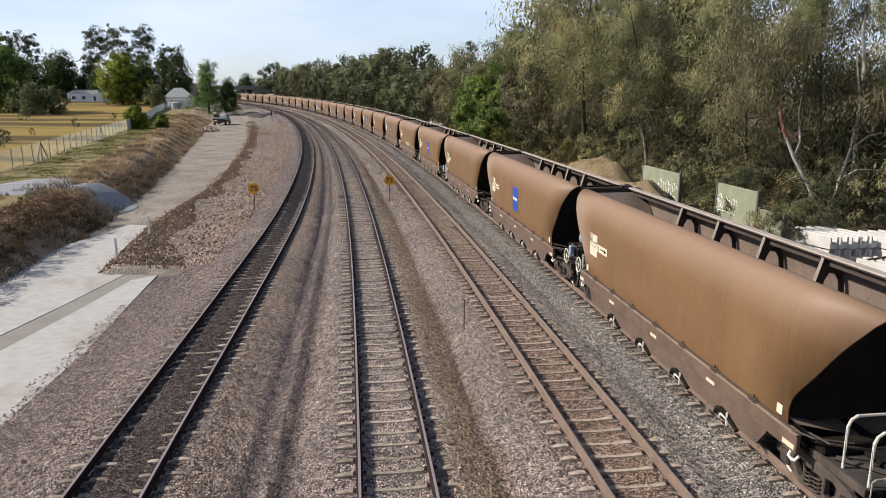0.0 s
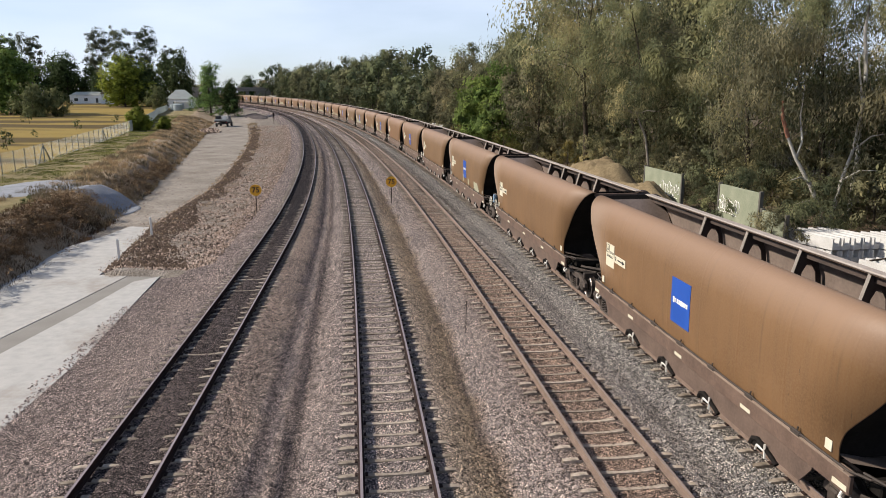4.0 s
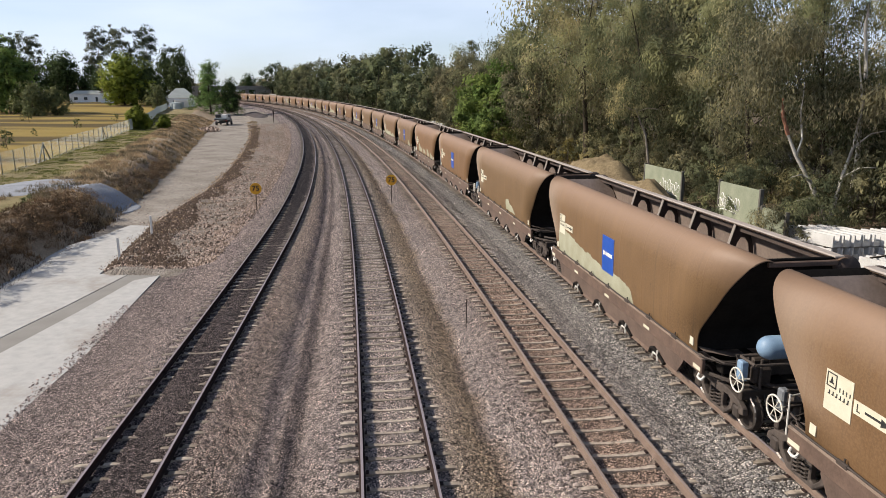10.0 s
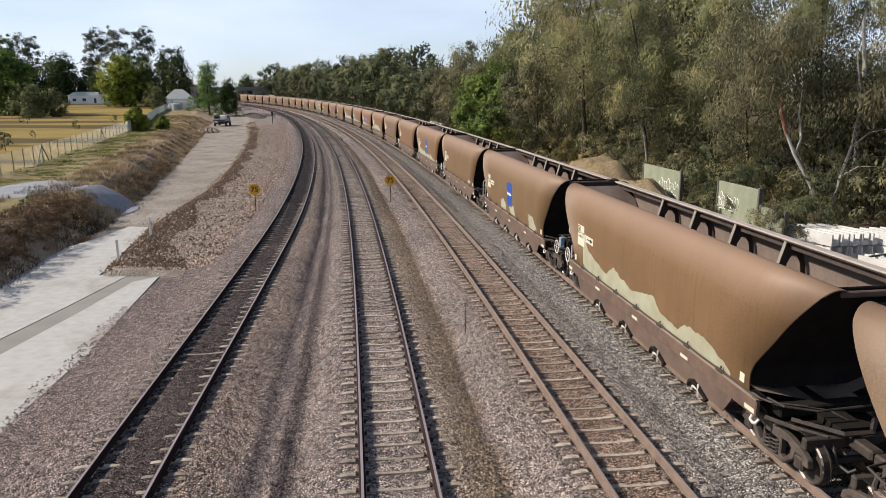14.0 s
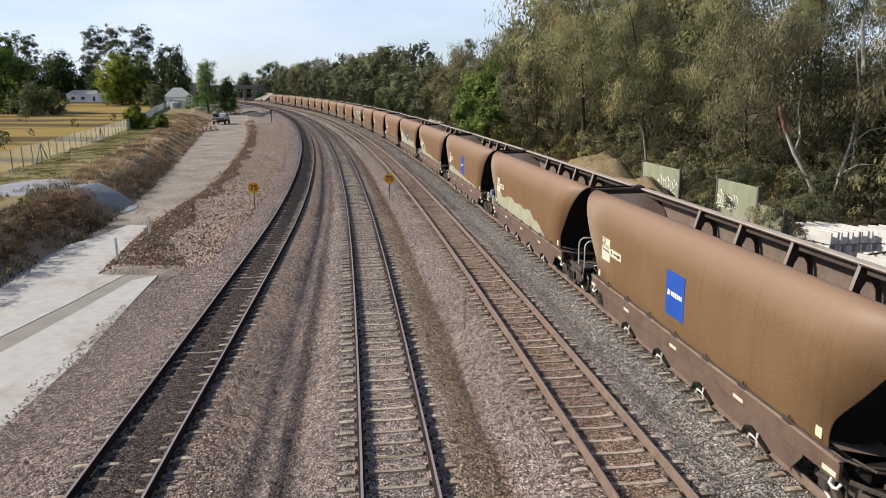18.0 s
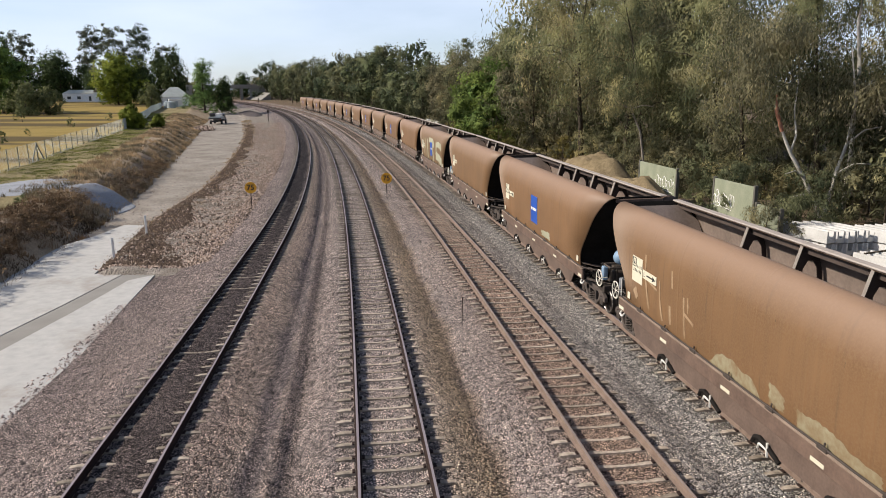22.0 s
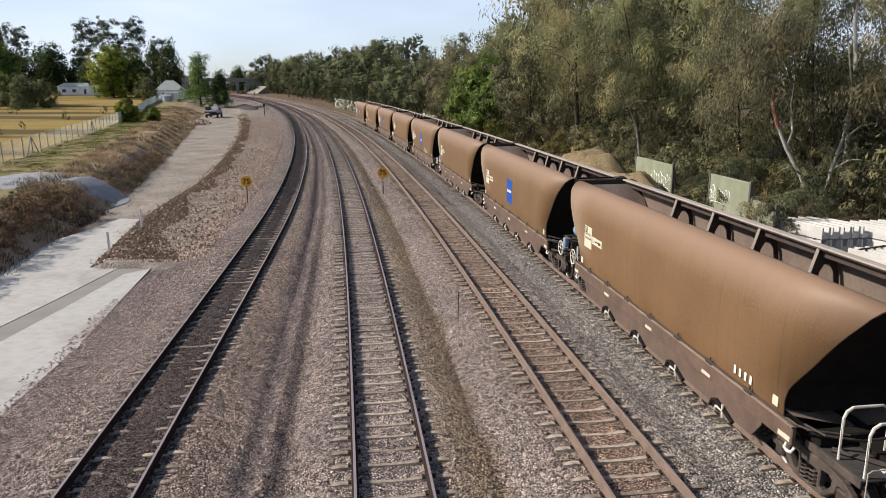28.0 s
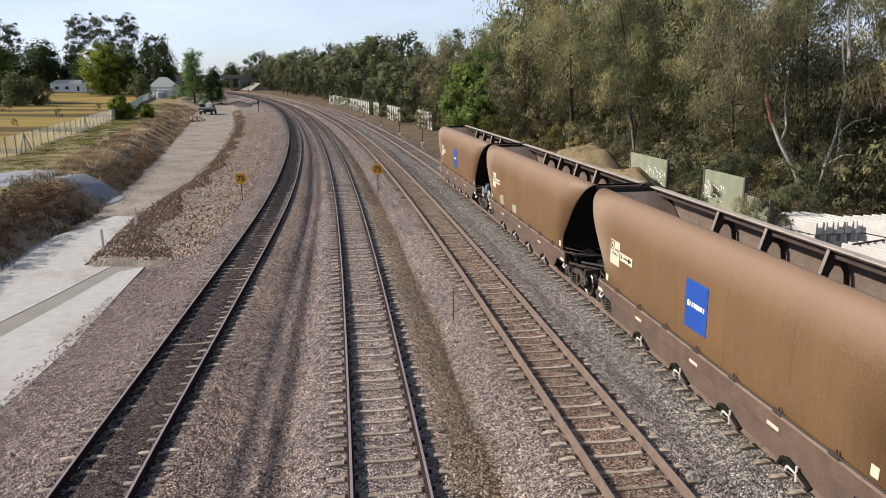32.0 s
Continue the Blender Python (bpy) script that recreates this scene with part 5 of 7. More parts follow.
def make_wood():
    rng = WOOD
    near_gum = [make_tree(11 + k, 15.5, 4.0, M["leaf_gum"] if k != 2 else M["leaf_dark"], M["bark_dark"] if k % 2 else M["bark"], clumps=21, per=800, size=0.23, low=0.26, lean=0.05 * (k - 1), droop=0.9, slim=0.3, clump=0.118, tall=0.9, sprays=15) for k in range(4)]
    gum = [make_tree(21 + k, 15.0, 3.9, M["leaf_gum"], M["bark"], clumps=22, per=320, size=0.33, low=0.24, droop=0.7, slim=0.36, clump=0.116, tall=0.85, sprays=12) for k in range(3)]
    oak = [make_tree(31 + k, 13.5, 3.2, M["leaf_dark"], M["bark_dark"], clumps=28, per=190, size=0.39, low=0.14, droop=0.6, slim=0.36, shape="gum", clump=0.105, tall=0.9, sprays=12) for k in range(3)]
    far = [make_tree(41 + k, 14.0, 4.2, M["leaf_far"], M["bark_dark"], clumps=26, per=108, size=0.55, low=0.08, slim=0.6, droop=0.4, shape="gum", clump=0.115, tall=0.85) for k in range(3)]
    green = make_tree(51, 9.0, 3.6, M["leaf_bright"], M["bark_dark"], clumps=80, per=100, size=0.36, low=0.05, slim=0.5, shape="round", clump=0.10)
    dry = make_tree(61, 5.0, 2.4, M["leaf_dry"], M["bark_dark"], clumps=50, per=80, size=0.2, low=0.0, slim=0.3, shape="round", clump=0.13, name="bush")
    shrub = make_tree(62, 4.2, 2.6, M["leaf_gum"], M["bark_dark"], clumps=40, per=110, size=0.22, low=0.0, slim=0.3, shape="round", clump=0.14, name="bush")
    under = make_tree(63, 4.5, 3.2, M["leaf_dark"], M["bark_dark"], clumps=30, per=90, size=0.28, low=0.0, slim=0.35, shape="round", clump=0.17, name="bush")
    tagged(under, "dark bush in the shade of the trackside trees", "bush", "trackside bushes")
    for p in near_gum + gum:
        tagged(p, "tall grey-green drooping eucalyptus in the trackside wood", "tree", "trackside wood")
    for p in oak + far:
        tagged(p, "dark green feathery tree in the trackside wood", "tree", "trackside wood")
    tagged(green, "bright green leafy tree at the wood's edge", "tree", "trackside wood")
    tagged(dry, "yellow-brown bush at the wood's edge", "bush", "trackside bushes")
    tagged(shrub, "grey-green bush under the trackside trees", "bush", "trackside bushes")

    def put(p, s, d, scale, stretch=1.0):
        plant(p, spot(s, d, 0.1), scale, None, stretch)

    # front row of the near wood, then the rows behind it
    for s, d, sc in ((10, 24, 1.0), (15, 28, 1.05), (19, 23.5, 0.95), (36.5, 21, 0.72), (43, 22, 0.95), (48, 19.5, 0.9), (54, 20.5, 1.08), (60, 18.5, 1.05), (66, 19.5, 1.05)):
        put(rng.choice(near_gum), s, d, sc * 1.12)
    s = 0.0
    while s < 78:
        if not 35 < s < 38.5:  # a gap of sky
            put(rng.choice(near_gum if s < 46 else (gum if rng.random() < 0.6 else oak)), s + rng.uniform(-1.5, 1.5), rng.uniform(26, 32) - 0.06 * s, rng.uniform(0.9, 1.15) * (0.92 if 24 < s < 46 else (0.95 if s < 48 else 1.15)))
        if s < 24 or 48 < s < 58 or 35 < s < 38.5:
            put(rng.choice(gum), s + rng.uniform(-1.5, 1.5), rng.uniform(33, 38) - 0.06 * s, rng.uniform(0.95, 1.2) * (0.85 if 35 < s < 38.5 else 1.0))
        if s > 58:  # the sky shows through here
            put(rng.choice(gum + oak), s + rng.uniform(-1.5, 1.5), rng.uniform(34, 40) - 0.06 * s, rng.uniform(1.35, 1.6))
        s += 4.6
    s = 70.0
    while s < 125:
        put(rng.choice(oak if rng.random() < 0.75 else gum), s, rng.uniform(15.5, 18), rng.uniform(0.75, 0.95))
        put(rng.choice(oak if rng.random() < 0.6 else gum), s + 2, rng.uniform(21, 27), rng.uniform(0.85, 1.15) * (1.42 if s < 80 else (1.2 if s < 97 else 1.14)))
        s += 4.4
    s = 125.0
    while s < 400:
        put(rng.choice(far), s, rng.uniform(13.5, 16) + (s > 330) * 6, rng.uniform(0.64, 0.86) * (1.0 if s < 180 else 1.45))
        put(rng.choice(far), s + 3, rng.uniform(19, 26), rng.uniform(0.74, 1.02) * (1.0 if s < 180 else 1.5))
        s += 7.0 if s < 250 else 11.0
    for s, d, sc in ((84, 14.6, 0.95), (79, 15.2, 0.85), (88, 16, 0.9), (86, 13.6, 1.1), (82, 16.5, 1.25)):
        put(green, s, d, sc)
    for s, d, sc in ((75, 14.2, 0.7), (70, 15.0, 0.85), (92, 13.8, 0.6), (61, 17, 0.6), (98, 13.8, 0.6), (79, 13.6, 0.6)):
        put(dry, s, d, sc)
    for k in range(18):
        put(shrub, 33 + 3.4 * k + rng.uniform(-1, 1), rng.uniform(18.5, 23) - 0.03 * k * 3, rng.uniform(0.6, 1.1))
    for s, d, sc in ((12, 27, 1.0), (16, 24, 0.8), (18, 27, 1.1), (21, 23.5, 0.85), (23, 27, 1.1), (25.5, 22.5, 0.7), (26, 25.5, 1.0), (29, 25, 1.05), (31, 22.8, 0.8), (33, 20, 0.7), (33.5, 25, 1.1), (36, 22.5, 0.9),
                     (27, 17.2, 0.42), (24.2, 17.6, 0.5), (30.5, 17.0, 0.5), (40, 18.5, 0.7), (46, 17.5, 0.6), (24, 15.2, 0.33), (38, 17, 0.6), (52, 17.5, 0.6)):
        put(under, s, d, sc)
    for k in range(34):  # the dark floor of the wood
        put(under, 30 + 1.5 * k + rng.uniform(-1, 1), rng.uniform(20, 30) - 0.05 * k, rng.uniform(0.7, 1.15))
    for s, d, sc in ((22.7, 13.8, 0.55), (28.9, 15.4, 0.85), (30.8, 15.6, 0.6), (23.6, 15.9, 0.6)):  # over the wall
        put(shrub, s, d, sc)
    for k in range(17):
        s = 101 + 6.6 * k + rng.uniform(-2, 2)
        put(rng.choice((shrub, under)), s, (11.4 if s < 112 else (9.9 if s < 150 else 9.0)), rng.uniform(0.3, 0.62))
    for k in range(14):
        put(shrub, 100 + 8 * k, rng.uniform(11.5, 14), rng.uniform(0.5, 0.8))

    # the leaning gum with a broken red limb behind the concrete blocks
    lean = empty("tree")
    tagged(lean, "leaning pale-barked eucalyptus with a broken red limb", "tree", "trackside wood")
    v, f = [], []
    branch(v, f, [(0, 0, -0.2), (-0.45, 0, 0.9), (-1.0, 0.1, 2.0), (-1.75, 0.2, 3.2), (-2.2, 0.3, 4.2), (-2.5, 0.4, 5.2)], [0.15, 0.12, 0.1, 0.085, 0.07, 0.045], 9)
    branch(v, f, [(0.05, 0, -0.2), (0.25, 0, 1.0), (0.5, 0.1, 2.2), (1.0, 0.3, 3.6), (1.3, 0.5, 5.6), (1.0, 0.8, 8.0)], [0.13, 0.10, 0.085, 0.07, 0.055, 0.03], 8)
    branch(v, f, [(-1.75, 0.2, 3.2), (-1.55, 0.2, 4.0), (-1.6, 0.5, 5.2), (-1.1, 1.4, 6.5)], [0.075, 0.055, 0.04, 0.02], 7)
    for a, b in (((-1.0, 0.1, 2.0), (-2.3, -0.6, 2.3)), ((0.5, 0.1, 2.2), (1.9, -0.4, 2.7)), ((1.0, 0.3, 3.6), (2.4, 0, 4.4)), ((-0.45, 0, 0.9), (-2.0, -0.7, 1.2))):
        branch(v, f, [a, ((a[0] + b[0]) / 2, (a[1] + b[1]) / 2, (a[2] + b[2]) / 2 + 0.25), b], [0.05, 0.035, 0.015], 5)
    mesh_ob("trunk", v, f, M["bark_pale"], lean, smooth=True)
    v, f = [], []
    branch(v, f, [(-2.2, 0.28, 4.2), (-2.5, 0.4, 5.15), (-2.55, 0.42, 5.9)], [0.1, 0.085, 0.04], 8)
    mesh_ob("broken_limb", v, f, M["bark_red"], lean, smooth=True)
    g = np.random.default_rng(7)
    ends, sizes = [], []
    for k in range(50):
        a, h = g.random() * 6.28, g.random()
        rr = 3.8 * math.sqrt(g.random()) * (1.0 - 0.45 * h)
        ends.append((-2.1 + rr * math.cos(a), 2.3 + rr * math.sin(a) * 0.8, 5.9 + 4.0 * h - 0.2 * rr + g.normal() * 0.4))
        sizes.append(0.7 + 0.7 * g.random())
    for k in range(16):  # the lower boughs of the upright stem
        ends.append((1.3 + g.normal() * 0.9, 0.6 + g.normal() * 0.8, 6.0 + g.normal() * 1.0))
        sizes.append(0.5 + 0.5 * g.random())
    crown_of(lean, ends, sizes, 270, 0.2, g, 1.3, 0.26, 0.9, 16, M["leaf_weeping"], 0.1)
    lean.matrix_basis = Matrix.Translation(spot(29, 21.5, 0.1)) @ Matrix.Diagonal((1.18, 1.18, 1.2, 1))

    # pale straight gum and a thin bent one
    for name, s, d, pts, rad in (("pale", 30.5, 24.0, [(0, 0, -0.2), (0.1, 0, 4), (0.0, 0, 8.5), (-0.35, 0, 11), (-0.2, 0, 14), (0.4, 0, 17)], 0.14),
                                 ("thin", 44, 17.6, [(0, 0, -0.2), (-0.15, 0, 2.0), (-0.5, 0, 4.2), (-1.3, 0, 5.9), (-2.4, 0, 6.5)], 0.11)):
        t = empty("tree")
        tagged(t, "pale straight eucalyptus trunk with a thin crown" if name == "pale" else "thin bent sapling leaning over the wall", "tree", "trackside wood")
        v, f = [], []
        branch(v, f, pts, [rad * (1.1 - 0.9 * k / len(pts)) for k in range(len(pts))], 8)
        e = Vector(pts[-2])
        for k in range(6):
            b = e + Vector((math.cos(k * 1.1) * 1.8, math.sin(k * 1.1) * 1.8, 0.5 + 0.4 * k if name == "pale" else 0.2))
            branch(v, f, [e, (e + b) / 2 + Vector((0, 0, 0.2)), b], [rad * 0.3, rad * 0.2, rad * 0.08], 5)
        mesh_ob("trunk", v, f, M["bark_pale"] if name == "pale" else M["bark"], t, smooth=True)
        mid = Vector((-0.3, 0.5, 13.6)) if name == "pale" else Vector(pts[-1])
        ends = [tuple(mid + Vector(g.normal(size=3)) * (1.7 if name == "pale" else 0.9)) for _ in range(60 if name == "pale" else 16)]
        crown_of(t, ends, [0.7 if name == "pale" else 0.6] * len(ends), 150 if name == "pale" else 110, 0.22, g, 1.1, 0.24, 1.0, 9, M["leaf_gum"])
        t.matrix_basis = Matrix.Translation(spot(s, d, 0.1))
    for p, s, d, sc in ((near_gum[1], 34, 30.5, 0.9), (near_gum[3], 27, 31, 0.95), (near_gum[0], 32, 28.2, 0.92), (under, 31, 27, 1.2), (under, 27, 26.5, 1.2), (shrub, 27.5, 20.0, 0.75), (under, 29.5, 29, 1.3)):
        put(p, s, d, sc)


M["bark_red"] = speckled("bark_red", (0.20, 0.085, 0.05), (0.36, 0.18, 0.12), 2.0, 0.9, fine=9.0, bump=0.5, dist=0.03)
M["bark_pale"] = speckled("bark_pale", (0.30, 0.27, 0.23), (0.55, 0.51, 0.46), 1.0, 0.85, fine=6.0, bump=0.3, dist=0.02)
make_wood()


M["leaf_cone"] = leaf_material("leaf_cone", (0.07, 0.13, 0.045), (0.2, 0.29, 0.11), 0.3)


def make_left_trees():
    """The park side: shade trees, tall gums, bushes and a conifer."""
    lime = make_tree(71, 20.0, 7.4, M["leaf_lime"], M["bark_dark"], clumps=170, per=85, size=0.75, low=0.03, slim=0.6, shape="round", clump=0.115, droop=0.2)
    dark = make_tree(72, 20.0, 8.0, M["leaf_park"], M["bark_dark"], clumps=90, per=80, size=0.85, low=0.03, slim=0.6, shape="round", clump=0.145, droop=0.2)
    gum = [make_tree(73 + k, 31.0, 7.0, M["leaf_bluegum"], M["bark"], clumps=95, per=90, size=0.55, low=0.42, slim=0.5, shape="open", clump=0.048, tall=0.7, droop=0.3, trunk=0.012) for k in range(2)]
    olive = make_tree(76, 8.0, 5.2, M["leaf_olive"], M["bark_dark"], clumps=110, per=80, size=0.5, low=0.0, slim=0.4, shape="round", clump=0.125, name="bush")
    bright = make_tree(77, 17.0, 6.8, M["leaf_bright"], M["bark_dark"], clumps=150, per=45, size=0.8, low=0.10, slim=0.5, shape="round", clump=0.095)
    cone = make_tree(78, 21.0, 8.2, M["leaf_cone"], M["bark_dark"], clumps=170, per=110, size=0.46, low=0.02, slim=0.35, shape="cone", clump=0.068, droop=0.1)
    bush = make_tree(79, 3.4, 1.6, M["leaf_lime"], M["bark_dark"], clumps=60, per=120, size=0.3, low=0.0, slim=0.6, shape="round", clump=0.17, droop=0.2, name="bush")
    sap = make_tree(80, 2.2, 0.8, M["leaf_olive"], M["bark_dark"], clumps=14, per=40, size=0.22, low=0.3, slim=0.5, shape="round", clump=0.12, name="sapling")
    tagged(lime, "large round yellow-green shade tree in the park", "tree", "park trees")
    tagged(dark, "large dark evergreen shade tree in the park", "tree", "park trees")
    for g in gum:
        tagged(g, "very tall open-crowned eucalyptus against the sky", "tree", "park trees")
    tagged(olive, "rounded grey-green bush on the yellow lawn", "bush", "park bushes")
    tagged(bright, "broad bright green tree at the park's edge", "tree", "park trees")
    tagged(cone, "pointed green conifer beside the railway", "tree", "park trees")
    tagged(bush, "yellow-green bush beside the wire fence", "bush", "fence bushes")
    tagged(sap, "small young tree planted on the lawn", "sapling", "lawn saplings")
    for p, x, y, z, sc, st in (
            (lime, -122, 278, 2.6, 1.12, 0.8), (dark, -113.5, 282, 2.5, 0.62, 1.25), (dark, -179, 346, 2.9, 1.0, 1.12), (dark, -169, 352, 2.9, 0.8, 1.15), (dark, -186, 352, 2.9, 0.95, 1.1), (dark, -152, 352, 2.9, 0.5, 1.3), (dark, -190, 336, 2.9, 0.8, 1.2), (dark, -206, 330, 2.7, 0.85, 1.0),
            (gum[0], -155, 332, 3.0, 1.0, 1.0), (gum[1], -143, 328, 3.0, 0.98, 1.03), (gum[0], -131, 326, 3.0, 1.0, 1.0), (gum[1], -120, 322, 3.0, 0.74, 1.0), (gum[0], -181, 322, 3.0, 0.9, 1.02), (gum[1], -196, 330, 3.0, 0.93, 1.0),
            (dark, -108, 300, 2.6, 0.62, 1.75), (dark, -115, 304, 2.6, 0.6, 1.65), (bright, -117.5, 196, 1.9, 1.1, 1.0), (bright, -126, 206, 1.9, 1.1, 1.0),
            (olive, -103, 181, 1.7, 0.84, 1.15), (olive, -98.4, 184, 1.8, 0.62, 1.35), (olive, -114, 198, 1.8, 0.85, 1.0), (olive, -97, 246, 2.1, 0.66, 1.4),
            (cone, -75, 234, 0.7, 0.92, 0.9), (dark, -69.5, 238, 0.7, 0.34, 1.6), (dark, -71.5, 243, 0.7, 0.36, 1.4), (dark, -101, 322, 1.8, 0.36, 1.0), (dark, -160, 340, 2.9, 0.62, 1.1), (dark, -118, 290, 2.6, 0.6, 1.3), (dark, -104, 318, 1.8, 0.3, 1.1), (dark, -108, 330, 1.8, 0.36, 1.0), (dark, -128, 360, 2.8, 0.5, 1.0), (dark, -112, 420, 2.8, 0.7, 1.0),
            (bush, -52.3, 124, 1.25, 1.05, 1.1), (bush, -49.0, 126.5, 1.25, 0.7, 1.0),
            (sap, -49.5, 81, 1.2, 1.2, 1.0), (sap, -63.8, 125, 1.35, 0.9, 1.0), (sap, -84, 146, 1.5, 1.6, 1.0), (sap, -60, 105, 1.3, 0.6, 1.0), (sap, -68, 150, 1.5, 0.9, 1.0)):
        plant(p, (x, y, z - 0.15), sc, None, st)
    # far woods that close the view
    low = make_tree(81, 20.0, 9.0, M["leaf_dark"], M["bark_dark"], clumps=60, per=30, size=1.6, low=0.02, slim=0.5, shape="round", clump=0.13)
    tagged(low, "distant dark tree closing the view", "tree", "distant trees")
    for k in range(26):
        plant(low, (-330 + 11 * k + 3 * math.sin(k), 430 + 24 * math.sin(k * 1.7), 3.0), 0.62 + 0.1 * math.sin(k * 2.3))
    # dead brush along the crest of the bank, and one green weed
    brush = [make_tree(91 + k, 1.5, 0.95, M["grass_brown"], M["bark_dark"], clumps=30, per=26, size=0.24, low=0.0, slim=0.16, shape="round", clump=0.17, droop=-0.2, name="dead_brush") for k in range(2)]
    for p in brush:
        tagged(p, "dead brown scrub on the steep bank", "bush", "bank scrub")
    weed = make_tree(95, 1.2, 0.6, M["leaf_olive"], M["bark_dark"], clumps=14, per=50, size=0.16, low=0.1, slim=0.4, shape="round", clump=0.16, name="bush")
    tagged(weed, "small green weed on the bank", "bush", "bank scrub")
    s = 6.0
    while s < 46:
        for off in (0.4, 1.3) if s < 42.5 else (0.9,):
            d = table(s, CREST) + off + WOOD.uniform(-0.4, 0.4)
            plant(WOOD.choice(brush), spot(s + WOOD.uniform(-0.6, 0.6), d, ground_height(s, d) - 0.1), WOOD.uniform(0.65, 1.05) * (1.0 if s < 42.5 else 0.55), None, 0.8)
        s += 1.35
    for k in range(26):
        s, off = 50.5 + 1.05 * k, WOOD.uniform(0.9, 2.3)
        d = table(s, CREST) + off
        plant(WOOD.choice(brush), spot(s, d, ground_height(s, d) - 0.1), WOOD.uniform(0.45, 0.85), None, 0.8)
    plant(weed, spot(38.5, -24.9, 0.75), 0.75)


make_left_trees()


# ---- concrete drive, posts and signs on the park side ----
def prism(name, outline, z0, z1, mat, parent=None, seg=1):
    """A flat slab over an outline of (s, d), between two heights."""
    bm = bmesh.new()
    top = [bm.verts.new(spot(s, d, z1)) for s, d in outline]
    bot = [bm.verts.new(spot(s, d, z0)) for s, d in outline]
    bm.faces.new(top)
    bm.faces.new(bot[::-1])
    n = len(top)
    for i in range(n):
        bm.faces.new((top[i], bot[i], bot[(i + 1) % n], top[(i + 1) % n]))
    bmesh.ops.recalc_face_normals(bm, faces=list(bm.faces))
    return part(name, bm, mat, parent)


def make_drive():
    drive = empty("concrete_drive")
    tagged(drive, "pale bare concrete drive beside the track", "pavement", kind="structure")
    prism("slab", [(-20, -14.9), (5, -14.8), (11, -14.75), (16, -14.5), (20, -14.6), (26.3, -14.65), (25.5, -15.6), (21.0, -16.4), (16.0, -17.45), (-20, -20.0)], -0.98, -0.735, M["concrete"], drive)
    prism("gutter", [(-20, -20.0), (16.0, -17.45), (21.0, -16.4), (25.5, -15.6), (26.3, -14.75), (26.6, -16.2), (21.8, -17.2), (18, -18.1), (-20, -20.9)], -0.98, -0.755, M["concrete_grey"], drive)
    prism("slab", [(-20, -20.9), (18, -18.1), (21.8, -17.2), (26.6, -16.2), (27.0, -17.55), (33, -17.75), (39.5, -18.0), (40, -19.6), (36.5, -20.4), (34, -21.4), (25, -21.9), (-20, -22.2)], -0.98, -0.735, M["concrete"], drive)


make_drive()


def marker_post(s, d, z, h):
    p = empty("marker_post", Matrix.Translation(spot(s, d, z)) @ Matrix.Rotation(0.3, 4, "Z"))
    part("shaft", box(-0.06, 0.06, -0.05, 0.05, -0.1, h, 0.012), M["white_paint"], p)
    part("cap", box(-0.05, 0.05, -0.04, 0.04, h, h + 0.03), M["white_paint"], p)
    tagged(p, "white square marker post beside the concrete drive", "post", "marker posts")


marker_post(35.5, -17.2, -0.8, 1.35)
marker_post(29.5, -17.35, -0.8, 1.25)


def speed_sign(s, d, z, h, turn):
    """A round yellow board on a thin post with black figures."""
    sg = empty("speed_sign", Matrix.Translation(spot(s, d, z)) @ Matrix.Rotation(turn, 4, "Z"))
    part("post", rods([((0, 0.03, -0.2), (0, 0.03, h + 0.2))], 0.03, 8), M["rail_side"], sg, "dark steel post")
    bm = bmesh.new()
    add_rod(bm, (0, 0.0, h), (0, -0.02, h), 0.40, 32)
    bd = part("board", bm, M["sign_yellow"], sg, "round yellow board")
    cu = bpy.data.curves.new("figures", "FONT")
    cu.body, cu.size, cu.align_x, cu.align_y, cu.extrude, cu.offset = "75", 0.52, "CENTER", "CENTER", 0.004, 0.012
    tmp = bpy.data.objects.new("tmp", cu)
    me = bpy.data.meshes.new_from_object(tmp)
    bpy.data.objects.remove(tmp)
    me.materials.append(M["black_paint"])
    fg = new("figures", me)
    fg.parent = bd
    fg.matrix_basis = Matrix.Translation((0, -0.026, h)) @ Matrix.Rotation(math.pi / 2, 4, "X")
    tagged(sg, "round yellow speed board reading 75 on a thin post", "sign", "speed boards")


speed_sign(43.3, -11.96, -0.45, 1.45, 0.25)
speed_sign(44.8, -2.31, -0.35, 1.55, 0.1)

stake = empty("stake", Matrix.Translation(spot(15.2, -1.95, -0.35)))
part("rod", rods([((0, 0, -0.2), (0.02, 0, 1.15))], 0.014, 6), M["rail_side"], stake)
tagged(stake, "thin rusty steel stake in the ballast", "stake")

for k, (s, d) in enumerate(((178, -13.4), (300, 9.5), (330, -1.5))):
    p = empty("line_post", Matrix.Translation(spot(s, d, -0.3)))
    part("shaft", rods([((0, 0, -0.2), (0, 0, 2.4))], 0.09, 8), M["rail_side"], p)
    part("box", box(-0.2, 0.2, -0.15, 0.15, 2.0, 2.6, 0.03), M["rail_side"], p)
    tagged(p, "dark steel post beside the distant curve", "post", "line posts")

for s, d in ((112, 5.9), (94, 6.05), (78, 6.4), (132, 5.8)):
    p = empty("track_marker", Matrix.Translation(spot(s, d, -0.3)))
    part("foot", box(-0.17, 0.17, -0.15, 0.15, -0.1, 0.4, 0.04), M["white_paint"], p, "white concrete foot")
    part("rod", rods([((0, 0, 0.3), (0, 0, 2.0))], 0.05, 6), M["rail_side"], p, "rusty rod")
    tagged(p, "rusty rod in a white concrete foot", "marker", "track markers")


